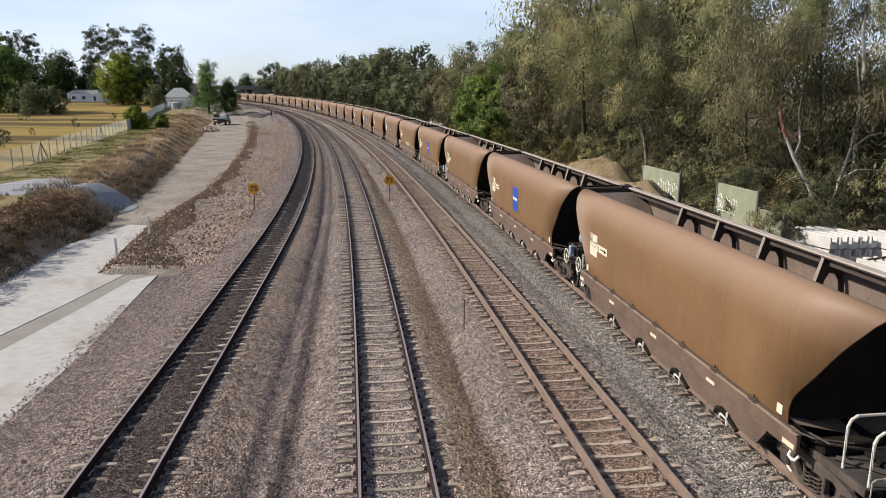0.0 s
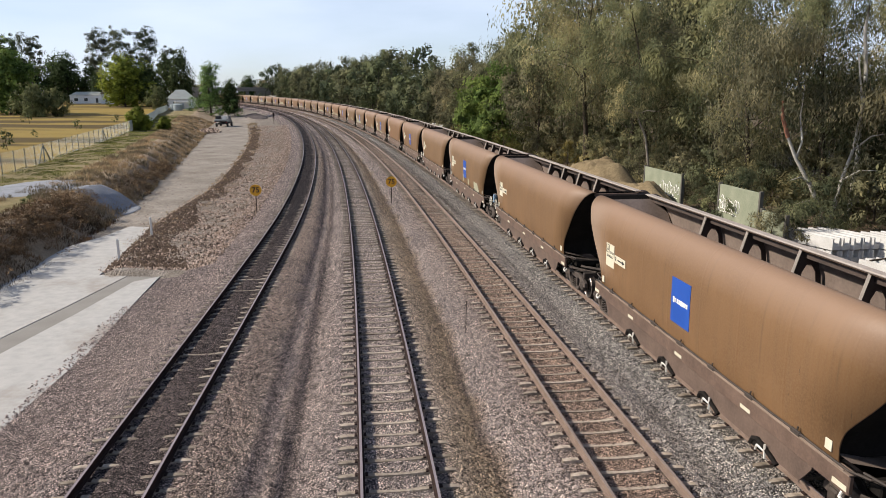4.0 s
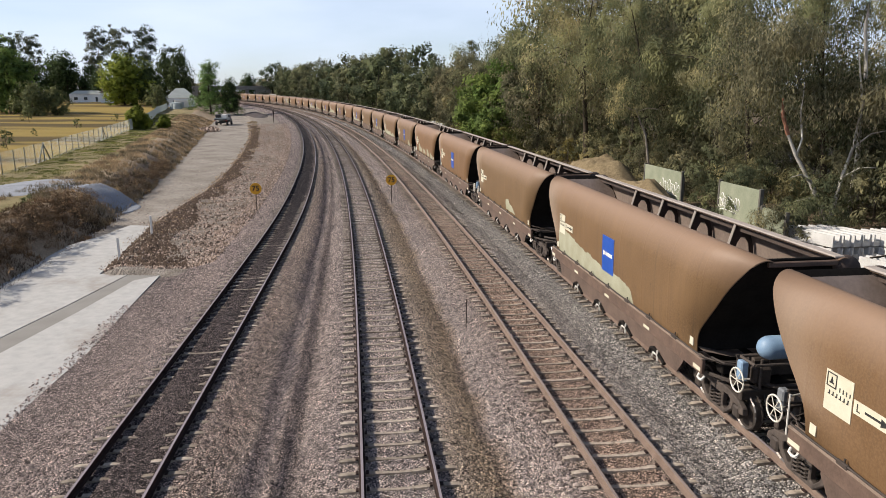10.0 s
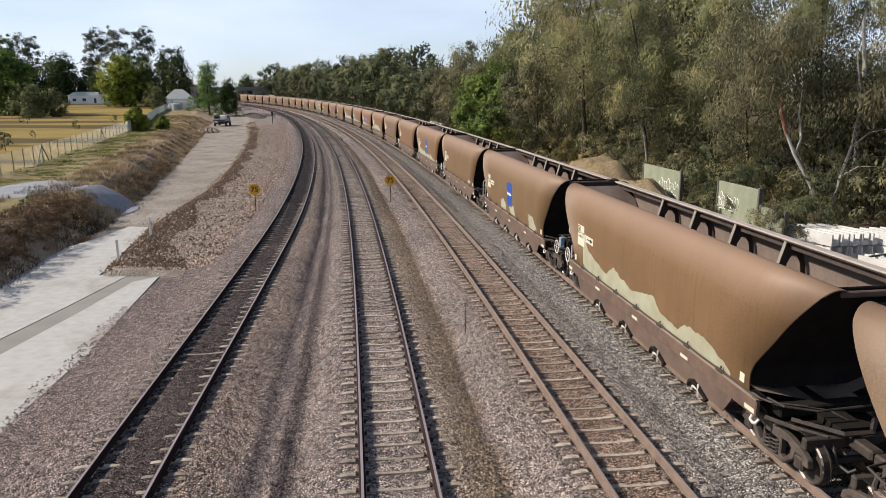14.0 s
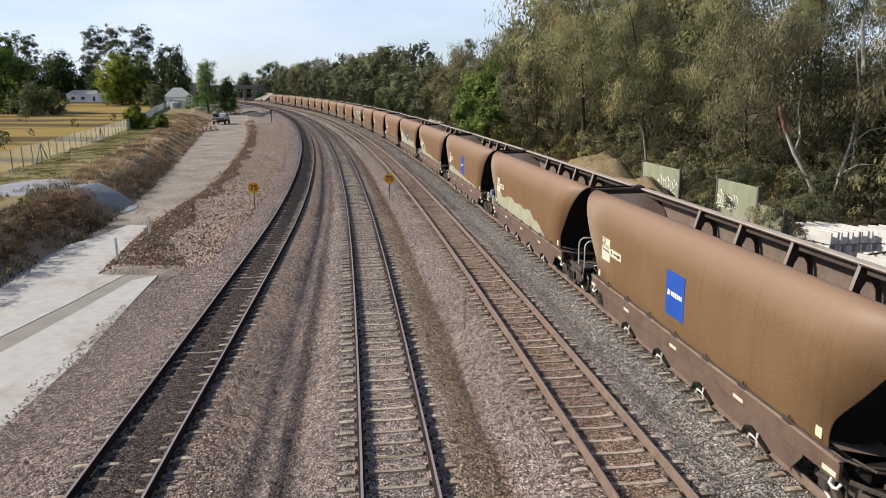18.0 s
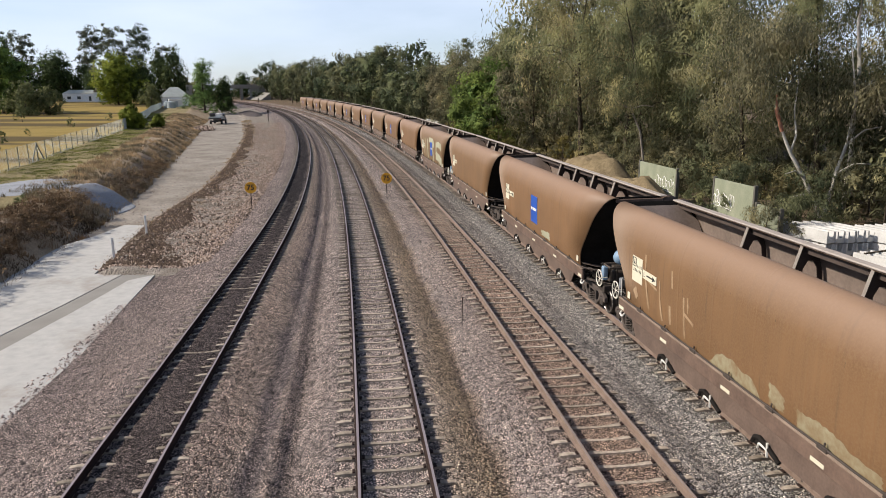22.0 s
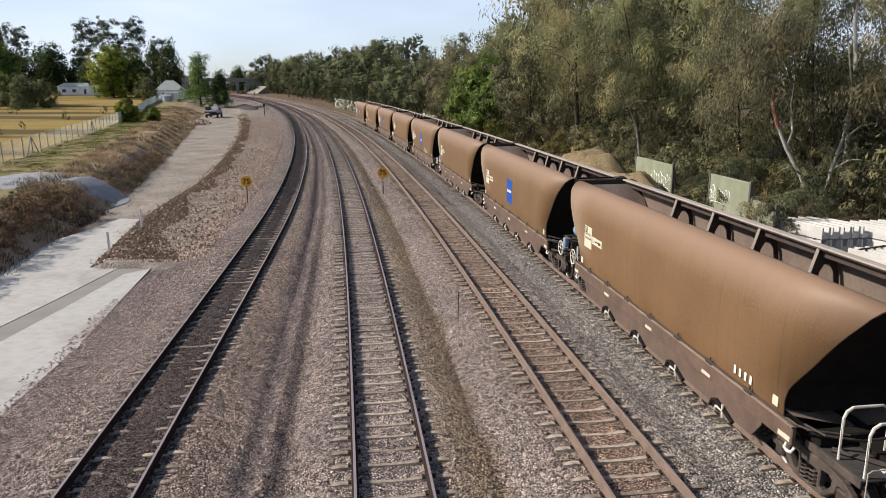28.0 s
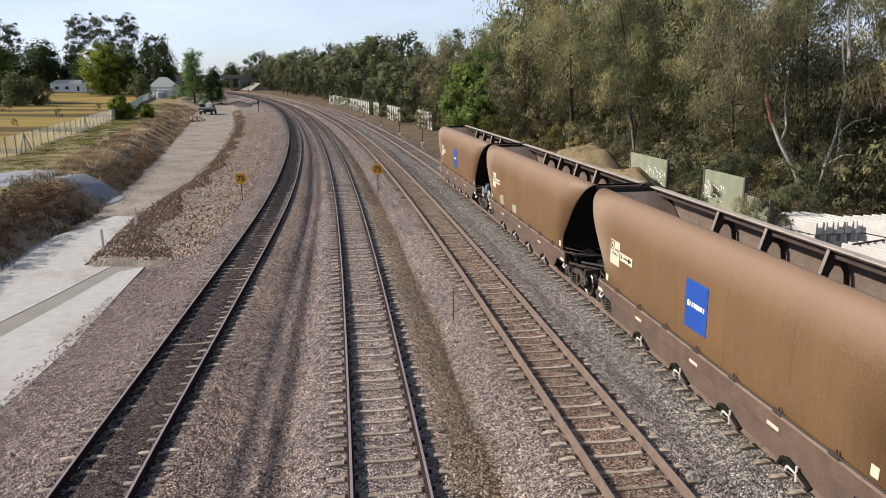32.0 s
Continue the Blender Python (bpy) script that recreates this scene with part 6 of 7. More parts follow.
# ---- fences ----
def make_wire_fence():
    fence = empty("wire_fence")
    tagged(fence, "pale chain-link fence on steel posts along the bank", "fence")
    posts = bmesh.new()
    add_rod(posts, (0, 0, -0.2), (0, 0, 1.85), 0.04, 8)
    post = part("post", posts, M["post_grey"], fence)
    s, first = 30.0, True
    while s < 121:
        m = Matrix.Translation(spot(s, table(s, FENCE), 1.15))
        if first:
            post.matrix_basis, first = m, False
        else:
            o = new("post", post.data)
            o.parent = fence
            o.matrix_basis = m
        s += 3.0
    for s in (66, 96):
        g = spot(s, table(s, FENCE), 1.15)
        a = g + Vector((0, 0, 1.7))
        part("brace", rods([(a, spot(s + 2.2, table(s + 2.2, FENCE), 1.1)), (a, spot(s - 2.2, table(s - 2.2, FENCE), 1.1)), (a, g + Vector((0, 0, -0.1)))], 0.055), M["post_grey"], fence)
    # the mesh of wires
    v, f = [], []

    def wire(a, b, r=0.008):
        k = len(v)
        for p in (a, b):
            v.append((p.x - r, p.y, p.z))
            v.append((p.x + r, p.y - r, p.z))
            v.append((p.x, p.y + r, p.z + r))
        for i in range(3):
            j = (i + 1) % 3
            f.append((k + i, k + j, k + 3 + j, k + 3 + i))

    s = 30.0
    while s < 120:
        for z0, z1 in ((1.2, 2.95), (2.95, 1.2)):
            wire(spot(s, table(s, FENCE), z0), spot(s + 1.75, table(s + 1.75, FENCE), z1))
        s += 0.45
    for z in (1.25, 2.1, 2.95):
        for k in range(30):
            wire(spot(30 + 3 * k, table(30 + 3 * k, FENCE), z), spot(33 + 3 * k, table(33 + 3 * k, FENCE), z), 0.01)
    net = mesh_ob("wire_net", v, f, M["galvanised"], fence)
    tagged(net, "galvanised wire netting", kind="stuff")


M["galvanised"] = speckled("galvanised", (0.30, 0.32, 0.30), (0.44, 0.46, 0.44), 4.0, 0.6, 0.2)
M["post_grey"] = speckled("post_grey", (0.09, 0.1, 0.09), (0.17, 0.18, 0.165), 4.0, 0.6, 0.2)
M["pale_sheet"] = speckled("pale_sheet", (0.28, 0.32, 0.33), (0.40, 0.44, 0.45), 1.0, 0.6, 0.1)
make_wire_fence()


def make_sheet_fence():
    fence = empty("sheet_fence")
    tagged(fence, "pale grey-green corrugated sheet fence beyond the bank", "fence")
    s = 121.0
    bm = bmesh.new()
    n = 24
    for z in (0, 1.9):
        for k in range(n + 1):
            bm.verts.new((0.02 * (k % 2), 2.4 * k / n, z))
    bm.verts.ensure_lookup_table()
    for k in range(n):
        bm.faces.new([bm.verts[i] for i in (k, k + 1, n + 2 + k, n + 1 + k)])
    bmesh.ops.solidify(bm, geom=list(bm.faces), thickness=0.015)
    panel = part("panel", bm, M["pale_sheet"], fence)
    first = True
    while s < 262:
        a, b = spot(s, table(s, FENCE), 1.1), spot(s + 2.4, table(s + 2.4, FENCE), 1.1)
        m = Matrix.Translation(a) @ Matrix.Rotation(math.atan2(-(b.x - a.x), b.y - a.y), 4, "Z")
        if first:
            panel.matrix_basis, first = m, False
        else:
            o = new("panel", panel.data)
            o.parent = fence
            o.matrix_basis = m
        s += 2.42


make_sheet_fence()


# ---- houses and the distant bridge ----
def gable(bm, x0, x1, y0, y1, z0, z1, over=0.4):
    """A hipped roof over a rectangle."""
    x0, x1, y0, y1 = x0 - over, x1 + over, y0 - over, y1 + over
    lo = [bm.verts.new(p) for p in ((x0, y0, z0), (x1, y0, z0), (x1, y1, z0), (x0, y1, z0))]
    k = min(x1 - x0, y1 - y0) * 0.42
    if x1 - x0 > y1 - y0:
        r = [bm.verts.new((x0 + k, (y0 + y1) / 2, z1)), bm.verts.new((x1 - k, (y0 + y1) / 2, z1))]
        bm.faces.new((lo[0], lo[1], r[1], r[0]))
        bm.faces.new((lo[2], lo[3], r[0], r[1]))
        bm.faces.new((lo[1], lo[2], r[1]))
        bm.faces.new((lo[3], lo[0], r[0]))
    else:
        r = [bm.verts.new(((x0 + x1) / 2, y0 + k, z1)), bm.verts.new(((x0 + x1) / 2, y1 - k, z1))]
        bm.faces.new((lo[1], lo[2], r[1], r[0]))
        bm.faces.new((lo[3], lo[0], r[0], r[1]))
        bm.faces.new((lo[0], lo[1], r[0]))
        bm.faces.new((lo[2], lo[3], r[1]))
    bm.faces.new(lo[::-1])
    return bm


def house(x, y, z, turn, w, d, h, roof, wall_mat, roof_mat, windows, label):
    ob = empty("house", Matrix.Translation((x, y, z)) @ Matrix.Rotation(turn, 4, "Z"))
    part("wall", box(-w / 2, w / 2, -d / 2, d / 2, -0.4, h), wall_mat, ob)
    part("roof", gable(bmesh.new(), -w / 2, w / 2, -d / 2, d / 2, h, h + roof), roof_mat, ob)
    for u, zz, ww, hh in windows:
        wi = part("window", box(u - ww / 2, u + ww / 2, -d / 2 - 0.06, -d / 2 + 0.02, zz, zz + hh), M["white_paint"], ob)
        part("pane", box(u - ww / 2 + 0.08, u + ww / 2 - 0.08, -d / 2 - 0.09, -d / 2 - 0.04, zz + 0.08, zz + hh - 0.08), M["dark_glass"], wi)
    tagged(ob, label, "house", "houses by the park")
    return ob


M["dark_glass"] = speckled("dark_glass", (0.03, 0.04, 0.05), (0.06, 0.07, 0.08), 1.0, 0.15, 0.0, bump=0.0)
M["tin_roof"] = speckled("tin_roof", (0.34, 0.36, 0.33), (0.46, 0.48, 0.44), 0.8, 0.55, 0.2)
M["tile_roof"] = speckled("tile_roof", (0.10, 0.065, 0.05), (0.18, 0.12, 0.09), 1.0, 0.8)
M["weatherboard"] = speckled("weatherboard", (0.62, 0.64, 0.68), (0.78, 0.80, 0.82), 0.6, 0.7)
house(-97.5, 270, 2.2, 0.35, 10, 8.5, 3.2, 3.4, M["weatherboard"], M["tin_roof"], [(-2.2, 1.0, 1.4, 1.3), (2.0, 1.0, 1.4, 1.3)], "cottage with a pointed grey tin roof behind the fence")
house(-162.5, 332, 3.0, 0.45, 15, 7, 3.6, 1.6, M["weatherboard"], M["tin_roof"], [(-5, 1.0, 1.6, 1.4), (-1, 1.0, 1.6, 1.4), (3.5, 0.2, 1.1, 2.2)], "long white weatherboard house across the lawn")
house(-149, 326, 3.0, 0.45, 9, 7, 4.2, 2.0, M["weatherboard"], M["tile_roof"], [(-2, 1.2, 1.4, 1.4), (2, 1.2, 1.4, 1.4)], "white house with a brown roof among trees")
house(-112, 430, 5.5, 0.3, 8, 7, 4.5, 1.8, M["weatherboard"], M["tile_roof"], [(-2, 2.2, 1.2, 1.3), (1.5, 2.2, 1.2, 1.3)], "small white house beyond the distant bridge")

shed = empty("site_shed", Matrix.Translation((-92.0, 256, 1.9)) @ Matrix.Rotation(0.4, 4, "Z"))
part("body", box(-2.6, 2.6, -1.2, 1.2, 0, 2.7, 0.05), M["white_paint"], shed)
part("door", box(-0.5, 0.4, -1.24, -1.2, 0.1, 2.1), M["pale_sheet"], shed)
tagged(shed, "white box-shaped site shed at the fence's end", "shed")
for x, y in ((-86.5, 236), (-89, 240)):
    tk = empty("water_tank", Matrix.Translation((x, y, 1.6)))
    bm = bmesh.new()
    add_rod(bm, (0, 0, 0), (0, 0, 2.3), 1.4, 24)
    part("drum", bm, M["pale_sheet"], tk)
    bm = bmesh.new()
    add_rod(bm, (0, 0, 2.3), (0, 0, 2.55), 1.45, 24, 0.3)
    part("lid", bm, M["pale_sheet"], tk)
    tagged(tk, "grey-green corrugated water tank beside the fence", "water tank", "water tanks")


M["coal_dirt"] = soil_material("coal_dirt", [(0.3, (0.055, 0.045, 0.045)), (0.5, (0.085, 0.072, 0.07)), (0.7, (0.15, 0.125, 0.115))], 0.25, 3.0, 0.8, 0.12)


def make_bridge():
    """The road bridge across the line at the end of the view."""
    b = empty("road_bridge", Matrix.Translation(spot(412, -4, 0)) @ Matrix.Rotation(0.30, 4, "Z"))
    part("deck", box(-15, 26, -4, 4, 6.0, 7.0, 0.1), M["concrete_grey"], b)
    for y in (-3.9, 3.9):
        part("parapet", box(-15, 26, y - 0.15, y + 0.15, 7.0, 8.1), M["concrete_grey"], b)
    for x in (-13, 13.5):
        part("pier", box(x - 0.8, x + 0.8, -3.6, 3.6, -0.5, 6.0, 0.1), M["concrete_grey"], b)
    for x0, x1 in ((-20, -13.8), (18, 26)):
        part("abutment", box(x0, x1, -4, 4, -1, 6.0), M["concrete_grey"], b)
    tagged(b, "grey concrete road bridge over the distant curve", "bridge")


make_bridge()
prism("pale_batter", [(385, 12.5), (410, 11.0), (412, 19), (386, 18)], 0.0, 0.2, M["concrete_grey"])
bat = bpy.data.objects["pale_batter"]
tagged(bat, "pale stone batter beside the distant bridge", "embankment", kind="structure")
for vtx in bat.data.vertices:
    q = vtx.co
    if q.z > spot(400, 15, 0.1).z - 0.3 and vtx.index in (2, 3):
        q.z += 3.6


# ---- parked truck ----
def make_truck():
    t = empty("tray_truck", Matrix.Translation(spot(177, -25.4, -0.78)) @ Matrix.Rotation(0.05, 4, "Z"))
    t.scale = (1.45, 1.1, 1.25)
    part("tray", box(-1.05, 1.05, -2.6, 0.4, 0.95, 1.45, 0.04), M["galvanised"], t, "grey steel tray")
    part("tail_board", box(-1.0, 1.0, -2.66, -2.605, 1.0, 1.18, 0.015), M["black_paint"], t, "dark tail board")
    part("load", box(-0.9, -0.05, -2.3, 0.1, 1.45, 2.1, 0.12), M["black_paint"], t, "dark bundled load")
    part("toolbox", box(0.1, 0.95, -2.2, -0.6, 1.45, 2.05, 0.05), M["white_paint"], t, "white tool box")
    cab = part("cab", box(-0.95, 0.95, 0.5, 2.0, 0.6, 2.0, 0.15), M["dark_cab"], t)
    part("rear_window", box(-0.75, 0.75, 0.47, 0.52, 1.35, 1.85), M["dark_glass"], cab)
    part("bonnet", box(-0.9, 0.9, 2.0, 2.9, 0.55, 1.2, 0.1), M["dark_cab"], t)
    part("chassis", box(-0.5, 0.5, -2.5, 2.7, 0.45, 0.7), M["black_paint"], t)
    for x in (-0.9, 0.9):
        for y in (-1.5, 2.1):
            w = bmesh.new()
            add_rod(w, (x - 0.13, y, 0.38), (x + 0.13, y, 0.38), 0.38, 18)
            wh = part("wheel", w, M["black_paint"], t)
            h = bmesh.new()
            add_rod(h, (x + (0.12 if x > 0 else -0.12), y, 0.38), (x + (0.15 if x > 0 else -0.15), y, 0.38), 0.2, 12)
            part("rim", h, M["galvanised"], wh)
        part("tail_lamp", box(x * 1.02 - 0.08, x * 1.02 + 0.08, -2.63, -2.59, 0.8, 0.95), M["lamp_red"], t)
    tagged(t, "grey tray truck with a white box parked on the dirt road", "truck")


M["dark_cab"] = speckled("dark_cab", (0.06, 0.06, 0.065), (0.12, 0.12, 0.125), 1.0, 0.4, 0.0, bump=0.03)
M["lamp_red"] = speckled("lamp_red", (0.3, 0.02, 0.02), (0.4, 0.03, 0.03), 3.0, 0.4)
make_truck()


def rubble_stone_material():
    n = Nodes("rubble_stone", 0.95)
    n.color(n.ramp(n.island(), [(0.0, (0.033, 0.025, 0.022)), (0.3, (0.12, 0.088, 0.07)), (0.7, (0.32, 0.236, 0.188)), (1.0, (0.52, 0.42, 0.355))]))
    n.bump(n.noise(30.0, 3.0), 0.4, 0.02)
    return n.m


M["rubble_stone"] = rubble_stone_material()
M["clod"] = speckled("clod", (0.035, 0.024, 0.018), (0.13, 0.092, 0.068), 1.5, 0.95, fine=14.0, bump=0.6, dist=0.03)


# ---- heaps and rubble ----
def heap(name, s, d, z, rx, ry, h, mat, seed, label, category, turn=0.0, flat=1.6, follow=False):
    bm = bmesh.new()
    n, m = 14, 36
    g = spot(s, d, 0)
    rows = []
    for i in range(n + 1):
        r = i / n
        ring = []
        for k in range(m):
            a = k * 2 * math.pi / m
            x, y = rx * r * math.cos(a), ry * r * math.sin(a)
            lump = noise.noise((x * 0.6 + seed, y * 0.6, seed)) * 0.35 + noise.noise((x * 1.9, y * 1.9 + seed, 1)) * 0.12
            zz = h * max(0.0, 1 - r ** flat) * (1 + lump) + (0.0 if r < 1 else -0.3)
            if follow:  # lies on the slope of the bank
                zz += ground_height(s + y, d + x) - ground_height(s, d)
            ring.append(bm.verts.new((x * (1 + 0.12 * lump), y * (1 + 0.12 * lump), zz)))
        rows.append(ring)
    for a, b in zip(rows, rows[1:]):
        for k in range(m):
            bm.faces.new((a[k], a[(k + 1) % m], b[(k + 1) % m], b[k]))
    bmesh.ops.remove_doubles(bm, verts=list(bm.verts), dist=0.001)
    bmesh.ops.recalc_face_normals(bm, faces=list(bm.faces))
    ob = part(name, bm, mat, None, smooth=True)
    ob.matrix_basis = Matrix.Translation((g.x, g.y, g.z + z)) @ Matrix.Rotation(turn, 4, "Z")
    tagged(ob, label, category)
    return ob


M["sand"] = soil_material("sand", [(0.3, (0.14, 0.105, 0.06)), (0.6, (0.24, 0.185, 0.11)), (0.8, (0.16, 0.145, 0.065))], 0.5, 6.0, 0.6, 0.06)
M["grey_grit"] = soil_material("grey_grit", [(0.3, (0.22, 0.23, 0.25)), (0.7, (0.34, 0.35, 0.375))], 0.8, 14.0, 0.5, 0.03)
heap("sand_mound", 44.5, 13.6, -0.1, 3.5, 7.6, 2.85, M["sand"], 3.1, "yellow-brown sand pile with grass behind the train", "sand pile", 0.1)
heap("sand_mound", 34.8, 12.7, -0.1, 2.1, 7.2, 1.95, M["sand"], 8.7, "low yellow-brown earth pile along the wall", "sand pile", 0.15, 2.3)
heap("grit_mound", 47.0, -23.0, ground_height(47.0, -23.0), 2.3, 3.4, 0.42, M["grey_grit"], 1.3, "pale grey grit heap on the bank", "grit heap", 0.0, 1.1, True)
heap("grit_mound", 46.0, -27.8, ground_height(46.0, -27.8), 2.8, 5.6, 0.22, M["grey_grit"], 5.3, "wide low grey grit heap on the bank", "grit heap", 0.0, 1.3, True)
heap("earth_mound", 236, -15.8, -0.9, 3.8, 26, 1.0, M["coal_dirt"], 6.4, "long dark coal-stained earth mound beside the curve", "earth mound", heading(236), 1.8)
heap("rubble_pile", 152, -27.6, -0.8, 2.6, 3.6, 0.8, M["clod"], 2.2, "heap of broken rubble beside the dirt road", "rubble pile", 0.3)


# ---- wall and concrete troughs on the wood's side ----
def make_wall():
    w = empty("panel_wall")
    tagged(w, "grey-green concrete panel wall with painted scrawl and missing panels", "wall")
    for s0, s1, d in ((32.4, 37.6, 14.25), (24.6, 28.4, 14.4), (22.5, 24.45, 14.45)):
        top = 2.8 if s0 > 24 else 2.0
        a, b = spot(s0, d), spot(s1, d)
        ln = (b - a).length
        m = Matrix.Translation(a) @ Matrix.Rotation(math.atan2(-(b.x - a.x), b.y - a.y), 4, "Z")
        k = max(1, round(ln / 4.0))
        for i in range(k):
            p = part("panel", box(-0.06, 0.06, i * ln / k + 0.02, (i + 1) * ln / k - 0.02, 0.0, top, 0.015), M["wall_panel"], w)
            p.matrix_basis = m
        for i in range(k + 1):
            p = part("post", box(-0.1, 0.1, i * ln / k - 0.07, i * ln / k + 0.07, -0.2, top + 0.08, 0.02), M["wall_post"], w)
            p.matrix_basis = m
        # scrawl as short strokes
        rng = random.Random(int(s0))
        if s0 > 24:
            for q in range(9):
                y = 0.35 + (ln * 0.52) * q / 9 + (ln * 0.4 if s0 < 30 else 0)
                z = 1.5 + 0.12 * math.sin(q * 2.1)
                r = rng.uniform(0.14, 0.24)
                turns = rng.uniform(4.0, 7.5)
                pts = [(-0.068, y + r * math.cos(k * turns / 9 + q) * (0.6 + 0.05 * k), z + 0.28 + 1.5 * r * math.sin(k * turns / 9 + q)) for k in range(10)]
                p = part("scrawl", tube(pts, 0.024, 4), M["white_paint"], w, "white spray-paint stroke")
                p.matrix_basis = m
            p = part("scrawl", tube([(-0.068, 0.4 + (ln * 0.4 if s0 < 30 else 0), 1.3), (-0.068, ln * 0.35 + (ln * 0.4 if s0 < 30 else 0), 1.38), (-0.068, ln * 0.55 + (ln * 0.4 if s0 < 30 else 0), 1.34)], 0.02, 4), M["white_paint"], w)
            p.matrix_basis = m
    far = empty("panel_wall")
    tagged(far, "whitish concrete panel wall at the foot of the trees", "wall")
    s = 100.0
    rng = random.Random(4)
    first = None
    while s < 215:
        gap = 112 < s < 119 or 133 < s < 142
        d = 12.2 if s < 112 else 10.6
        a = spot(s, d - (s > 150) * 0.9, -0.2)
        m = Matrix.Translation(a) @ Matrix.Rotation(heading(s), 4, "Z")
        if not gap:
            if first is None:
                first = part("panel", box(-0.06, 0.06, 0.05, 2.35, 0, 2.7, 0.02), M["wall_white"], far)
                first.matrix_basis = m
            else:
                o = new("panel", first.data)
                o.parent = far
                o.matrix_basis = m
            p = part("post", box(-0.14, 0.1, -0.1, 0.1, -0.2, 2.9), M["wall_post"], far)
            p.matrix_basis = m
        s += 2.4


M["wall_panel"] = speckled("wall_panel", (0.17, 0.19, 0.13), (0.30, 0.31, 0.23), 0.9, 0.9, fine=14.0)
M["wall_white"] = speckled("wall_white", (0.22, 0.22, 0.2), (0.56, 0.57, 0.55), 0.7, 0.9, fine=8.0)
M["wall_post"] = speckled("wall_post", (0.07, 0.065, 0.055), (0.16, 0.15, 0.13), 2.0, 0.9)
make_wall()


def trough():
    """A concrete trough: a U in section, 2.5 m long."""
    bm = bmesh.new()
    sec = [(-0.24, 0), (0.24, 0), (0.24, 0.52), (0.17, 0.52), (0.13, 0.2), (-0.13, 0.2), (-0.17, 0.52), (-0.24, 0.52)]
    a = [bm.verts.new((x, 0, z)) for x, z in sec]
    b = [bm.verts.new((x, 2.75, z)) for x, z in sec]
    bm.faces.new(a)
    bm.faces.new(b[::-1])
    for i in range(len(sec)):
        j = (i + 1) % len(sec)
        bm.faces.new((a[i], b[i], b[j], a[j]))
    bmesh.ops.recalc_face_normals(bm, faces=list(bm.faces))
    me = bpy.data.meshes.new("concrete_trough")
    bm.to_mesh(me)
    bm.free()
    me.materials.append(M["trough"])
    return me


M["trough"] = speckled("trough_concrete", (0.42, 0.41, 0.39), (0.62, 0.61, 0.59), 1.2, 0.85, fine=20.0, bump=0.1)


def make_troughs():
    me = trough()
    rng = random.Random(3)
    k = 0
    for s0, d0, cols in ((20.5, 15.6, 5), (19.2, 18.4, 5), (16.6, 16.6, 4)):
        for tier in range(3 if cols > 4 else 2):
            for c in range(cols):
                ob = new("concrete_trough", me)
                g = spot(s0 + rng.uniform(-0.06, 0.06), d0 + c * 0.5, -0.35 + tier * 0.58)
                ob.matrix_basis = Matrix.Translation(g) @ Matrix.Rotation(heading(s0) + 0.27 + rng.uniform(-0.01, 0.01), 4, "Z")
                tagged(ob, "new pale concrete trough section in a stack", "concrete trough", "stacked concrete troughs")
        for tier in (1, 2):
            for y in (0.4, 2.2):
                bt = part("timber_bearer", box(-0.25, cols * 0.5 - 0.25, y - 0.05, y + 0.05, -0.055, -0.005), M["bark_dark"], None)
                bt.matrix_basis = Matrix.Translation(spot(s0, d0, -0.35 + tier * 0.58)) @ Matrix.Rotation(heading(s0) + 0.27, 4, "Z")
                tagged(bt, "dark timber bearer between concrete troughs", "timber", "timber bearers")


make_troughs()


# ---- grass, stones ----
def tufts(name, count, s0, s1, dlo, dhi, h, mat, seed, label):
    """Blades of grass in tufts as one object."""
    rng = np.random.default_rng(seed)
    out = []
    for k in range(count):
        s = s0 + (s1 - s0) * rng.random() ** 1.3
        lo, hi = dlo(s), dhi(s)
        d = lo + (hi - lo) * rng.random()
        if noise.noise((s * 0.25, d * 0.25, seed)) < -0.3:
            continue
        g = spot(s, d, ground_height(s, d) - 0.05)
        n = 8
        p = np.array(g) + np.c_[rng.normal(size=(n, 2)) * 0.12, np.zeros(n)]
        lean = np.c_[rng.normal(size=(n, 2)) * 0.35, np.ones(n)] * (h * (0.5 + rng.random((n, 1))))
        w = np.c_[rng.normal(size=(n, 2)), np.zeros(n)]
        w /= np.linalg.norm(w, axis=1, keepdims=True) + 1e-9
        w *= 0.011 + 0.00035 * s
        out.append(np.stack([p - w, p + w, p + lean + w * 0.3, p + lean - w * 0.3], 1).reshape(-1, 3))
    ob = new(name, quads_mesh(name, np.concatenate(out), mat))
    tagged(ob, label, "grass", kind="stuff")


tufts("brown_grass", 4000, 10, 43, lambda s: table(s, CREST) - 1.5, lambda s: table(s, FOOT) + 0.5, 0.15, M["grass_brown"], 3, "dead brown grass and scrub on the steep bank")
tufts("dry_grass", 5000, 40, 200, lambda s: table(s, FENCE) * 0.4 + table(s, CREST) * 0.6, lambda s: table(s, FOOT) + 0.3, 0.26, M["grass_dry"], 2, "dry brown grass on the bank")
tufts("green_grass", 8000, 30, 200, lambda s: table(s, FENCE) - 0.5, lambda s: table(s, FENCE) * 0.45 + table(s, CREST) * 0.55, 0.1, M["grass_green"], 4, "green and straw grass along the fence")
tufts("dry_weeds", 1000, 34, 190, lambda s: table(s, ROAD_R) - 0.5, lambda s: table(s, ROAD_R) + 2.0, 0.13, M["grass_dry"], 6, "dry weeds beside the dirt road")


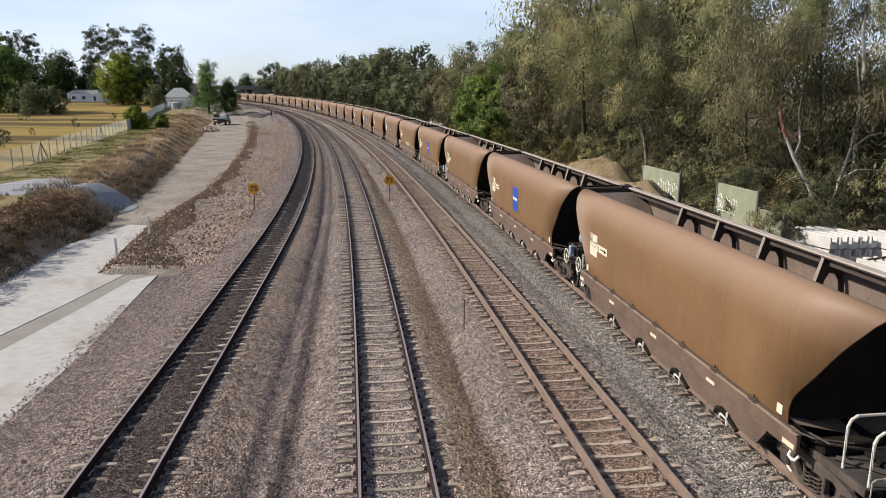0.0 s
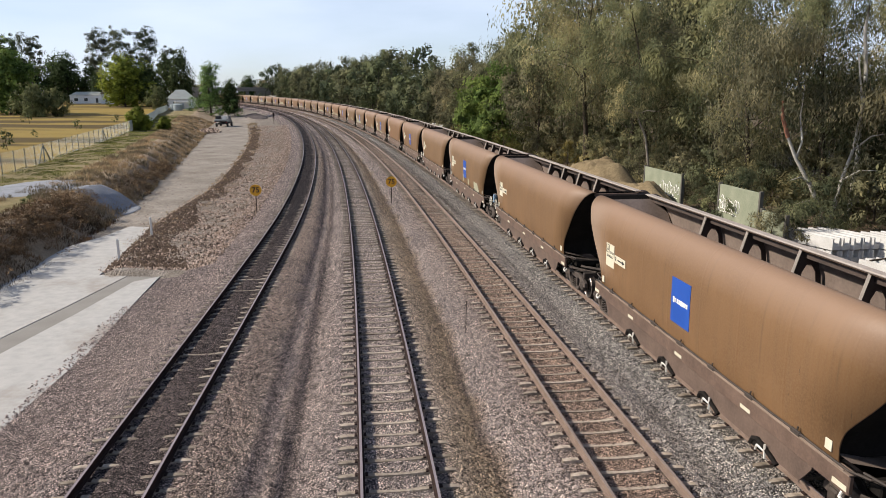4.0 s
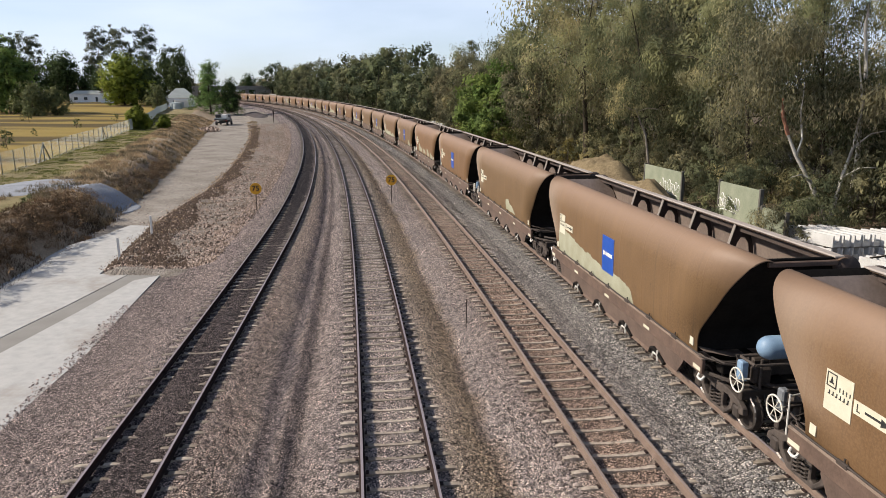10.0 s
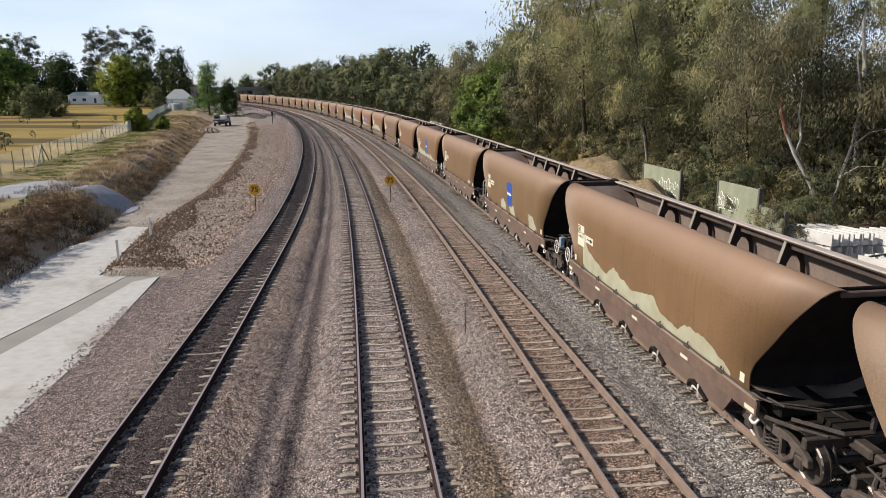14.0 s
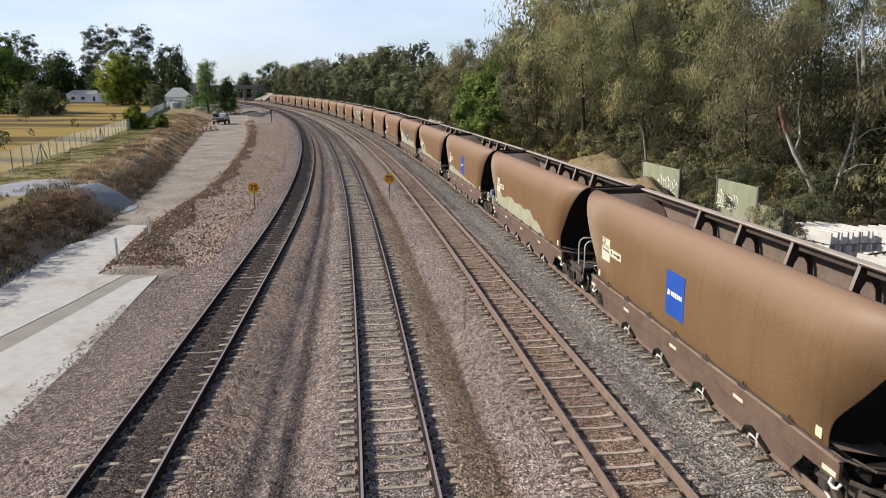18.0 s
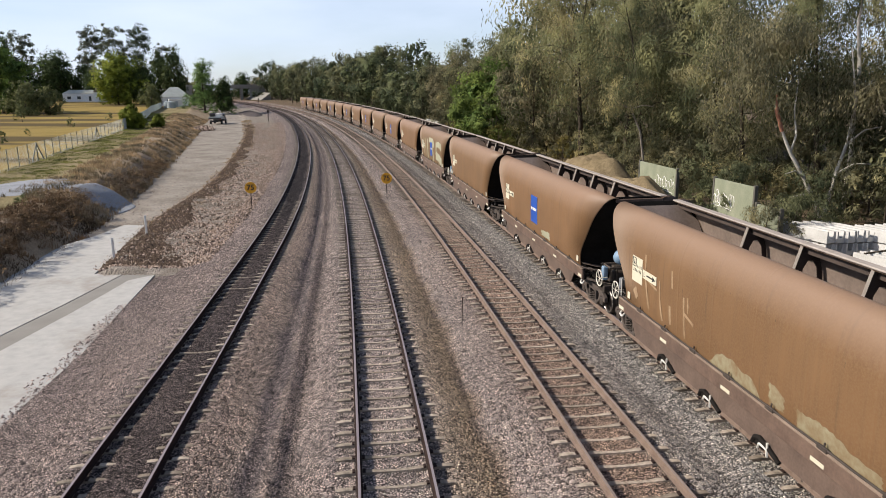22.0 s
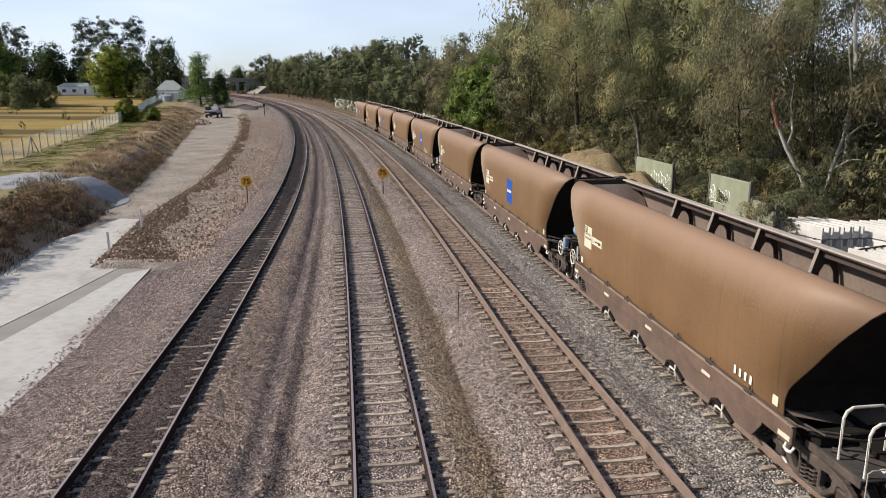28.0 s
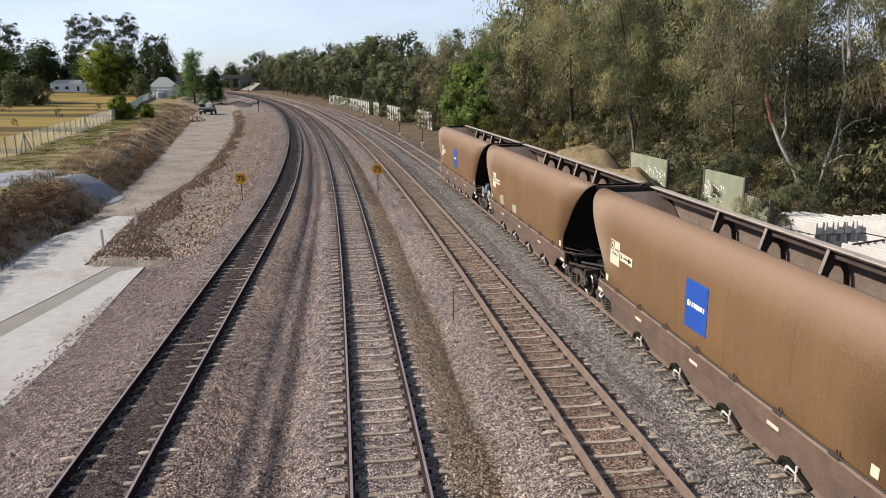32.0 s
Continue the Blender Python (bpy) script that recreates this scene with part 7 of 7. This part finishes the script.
def scatter_stones(name, count, s0, s1, dlo, dhi, size, zfun, mat, seed, label):
    """Angular stones as one object, coloured like the ballast below them."""
    rng = np.random.default_rng(seed)
    base = np.array([(1, 0, -0.45), (0, 1, -0.45), (-1, 0, -0.45), (0, -1, -0.45), (0.3, 0.1, 0.75)], float)
    tri = np.array([(0, 1, 4), (1, 2, 4), (2, 3, 4), (3, 0, 4)])
    u = rng.random(count)
    s = s0 + (s1 - s0) * u ** 1.5
    co = np.empty((count, 5, 3))
    uv = np.empty((count, 2))
    for k in range(count):
        lo, hi = dlo(s[k]), dhi(s[k])
        d = lo + (hi - lo) * rng.random()
        if min(abs(d - dt) for dt in (d1(s[k]), d2(s[k]), 0.0, D4)) < 1.2 and k % 4:  # fewer stones lie between the rails
            d = lo + (hi - lo) * rng.random()
        x, y, a = on_line(s[k], d)
        v = base * (size * (0.55 + 0.8 * rng.random())) * (0.6 + 0.7 * rng.random((5, 1)))
        c, q = math.cos(k * 1.7), math.sin(k * 1.7)
        v = v @ np.array([(c, q, 0), (-q, c, 0), (0, 0, 0.9)]) + rng.normal(size=(5, 3)) * size * 0.2
        co[k] = v + (x, y, zfun(s[k], d) + rise(y) + size * 0.25)
        uv[k] = (0, zone_uv(s[k], d))
    n = count * 4
    me = bpy.data.meshes.new(name)
    me.vertices.add(count * 5)
    me.vertices.foreach_set("co", co.astype(np.float32).ravel())
    idx = (tri[None] + (np.arange(count) * 5)[:, None, None]).reshape(-1).astype(np.int32)
    me.loops.add(n * 3)
    me.loops.foreach_set("vertex_index", idx)
    me.polygons.add(n)
    me.polygons.foreach_set("loop_start", np.arange(0, n * 3, 3, dtype=np.int32))
    me.polygons.foreach_set("loop_total", np.full(n, 3, dtype=np.int32))
    me.update(calc_edges=True)
    lay = me.uv_layers.new(name="UVMap")
    lay.data.foreach_set("uv", uv[idx // 5].astype(np.float32).ravel())
    me.materials.append(mat)
    tagged(new(name, me), label, "gravel", kind="stuff")


scatter_stones("ballast_stones", 110000, 1.5, 38, lambda s: d1(s) - 3.9, lambda s: D4 + 2.4, 0.029, lambda s, d: ground_height(s, d) if d < d1(s) - 1.35 else ballast_z(s, d), M["stone"], 8, "loose grey and brown ballast stones")
scatter_stones("slope_rubble", 28000, 27.6, 175, lambda s: table(s, ROAD_R) - 0.3, lambda s: d1(s) - 2.6, 0.078, ground_height, M["rubble_stone"], 9, "broken brown stones on the slope")
scatter_stones("clods", 11000, 27.9, 165, lambda s: table(s, ROAD_R) + 0.1 - 0.5 * noise.noise((s * 0.21, 2.0, 0.0)), lambda s: table(s, ROAD_R) + 1.5 + max(0.0, 1.8 - 0.08 * (s - 28)) + 1.2 * noise.noise((s * 0.16, 7.0, 0.0)), 0.11, ground_height, M["clod"], 15, "dark clods of earth along the road's edge")
scatter_stones("road_stones", 900, 40, 170, lambda s: table(s, FOOT) + 0.2, lambda s: table(s, ROAD_R), 0.05, ground_height, M["rubble_stone"], 12, "loose stones and clods on the dirt road")
scatter_stones("drive_gravel", 2300, 3, 21.5, lambda s: -15.0 + 0.55 * noise.noise((s * 0.7, 1.0, 0.0)), lambda s: -14.2, 0.045, lambda s, d: -0.74, M["stone"], 10, "gravel spilt on the drive's edge")

scatter_stones("debris", 260, 148.5, 155.5, lambda s: -30.0, lambda s: -25.3, 0.3, lambda s, d: -0.75 + 0.75 * max(0.0, 1 - ((s - 152) / 3.6) ** 2 - ((d + 27.6) / 2.6) ** 2), M["rubble_stone"], 21, "broken concrete and earth on the rubble pile")


motions()
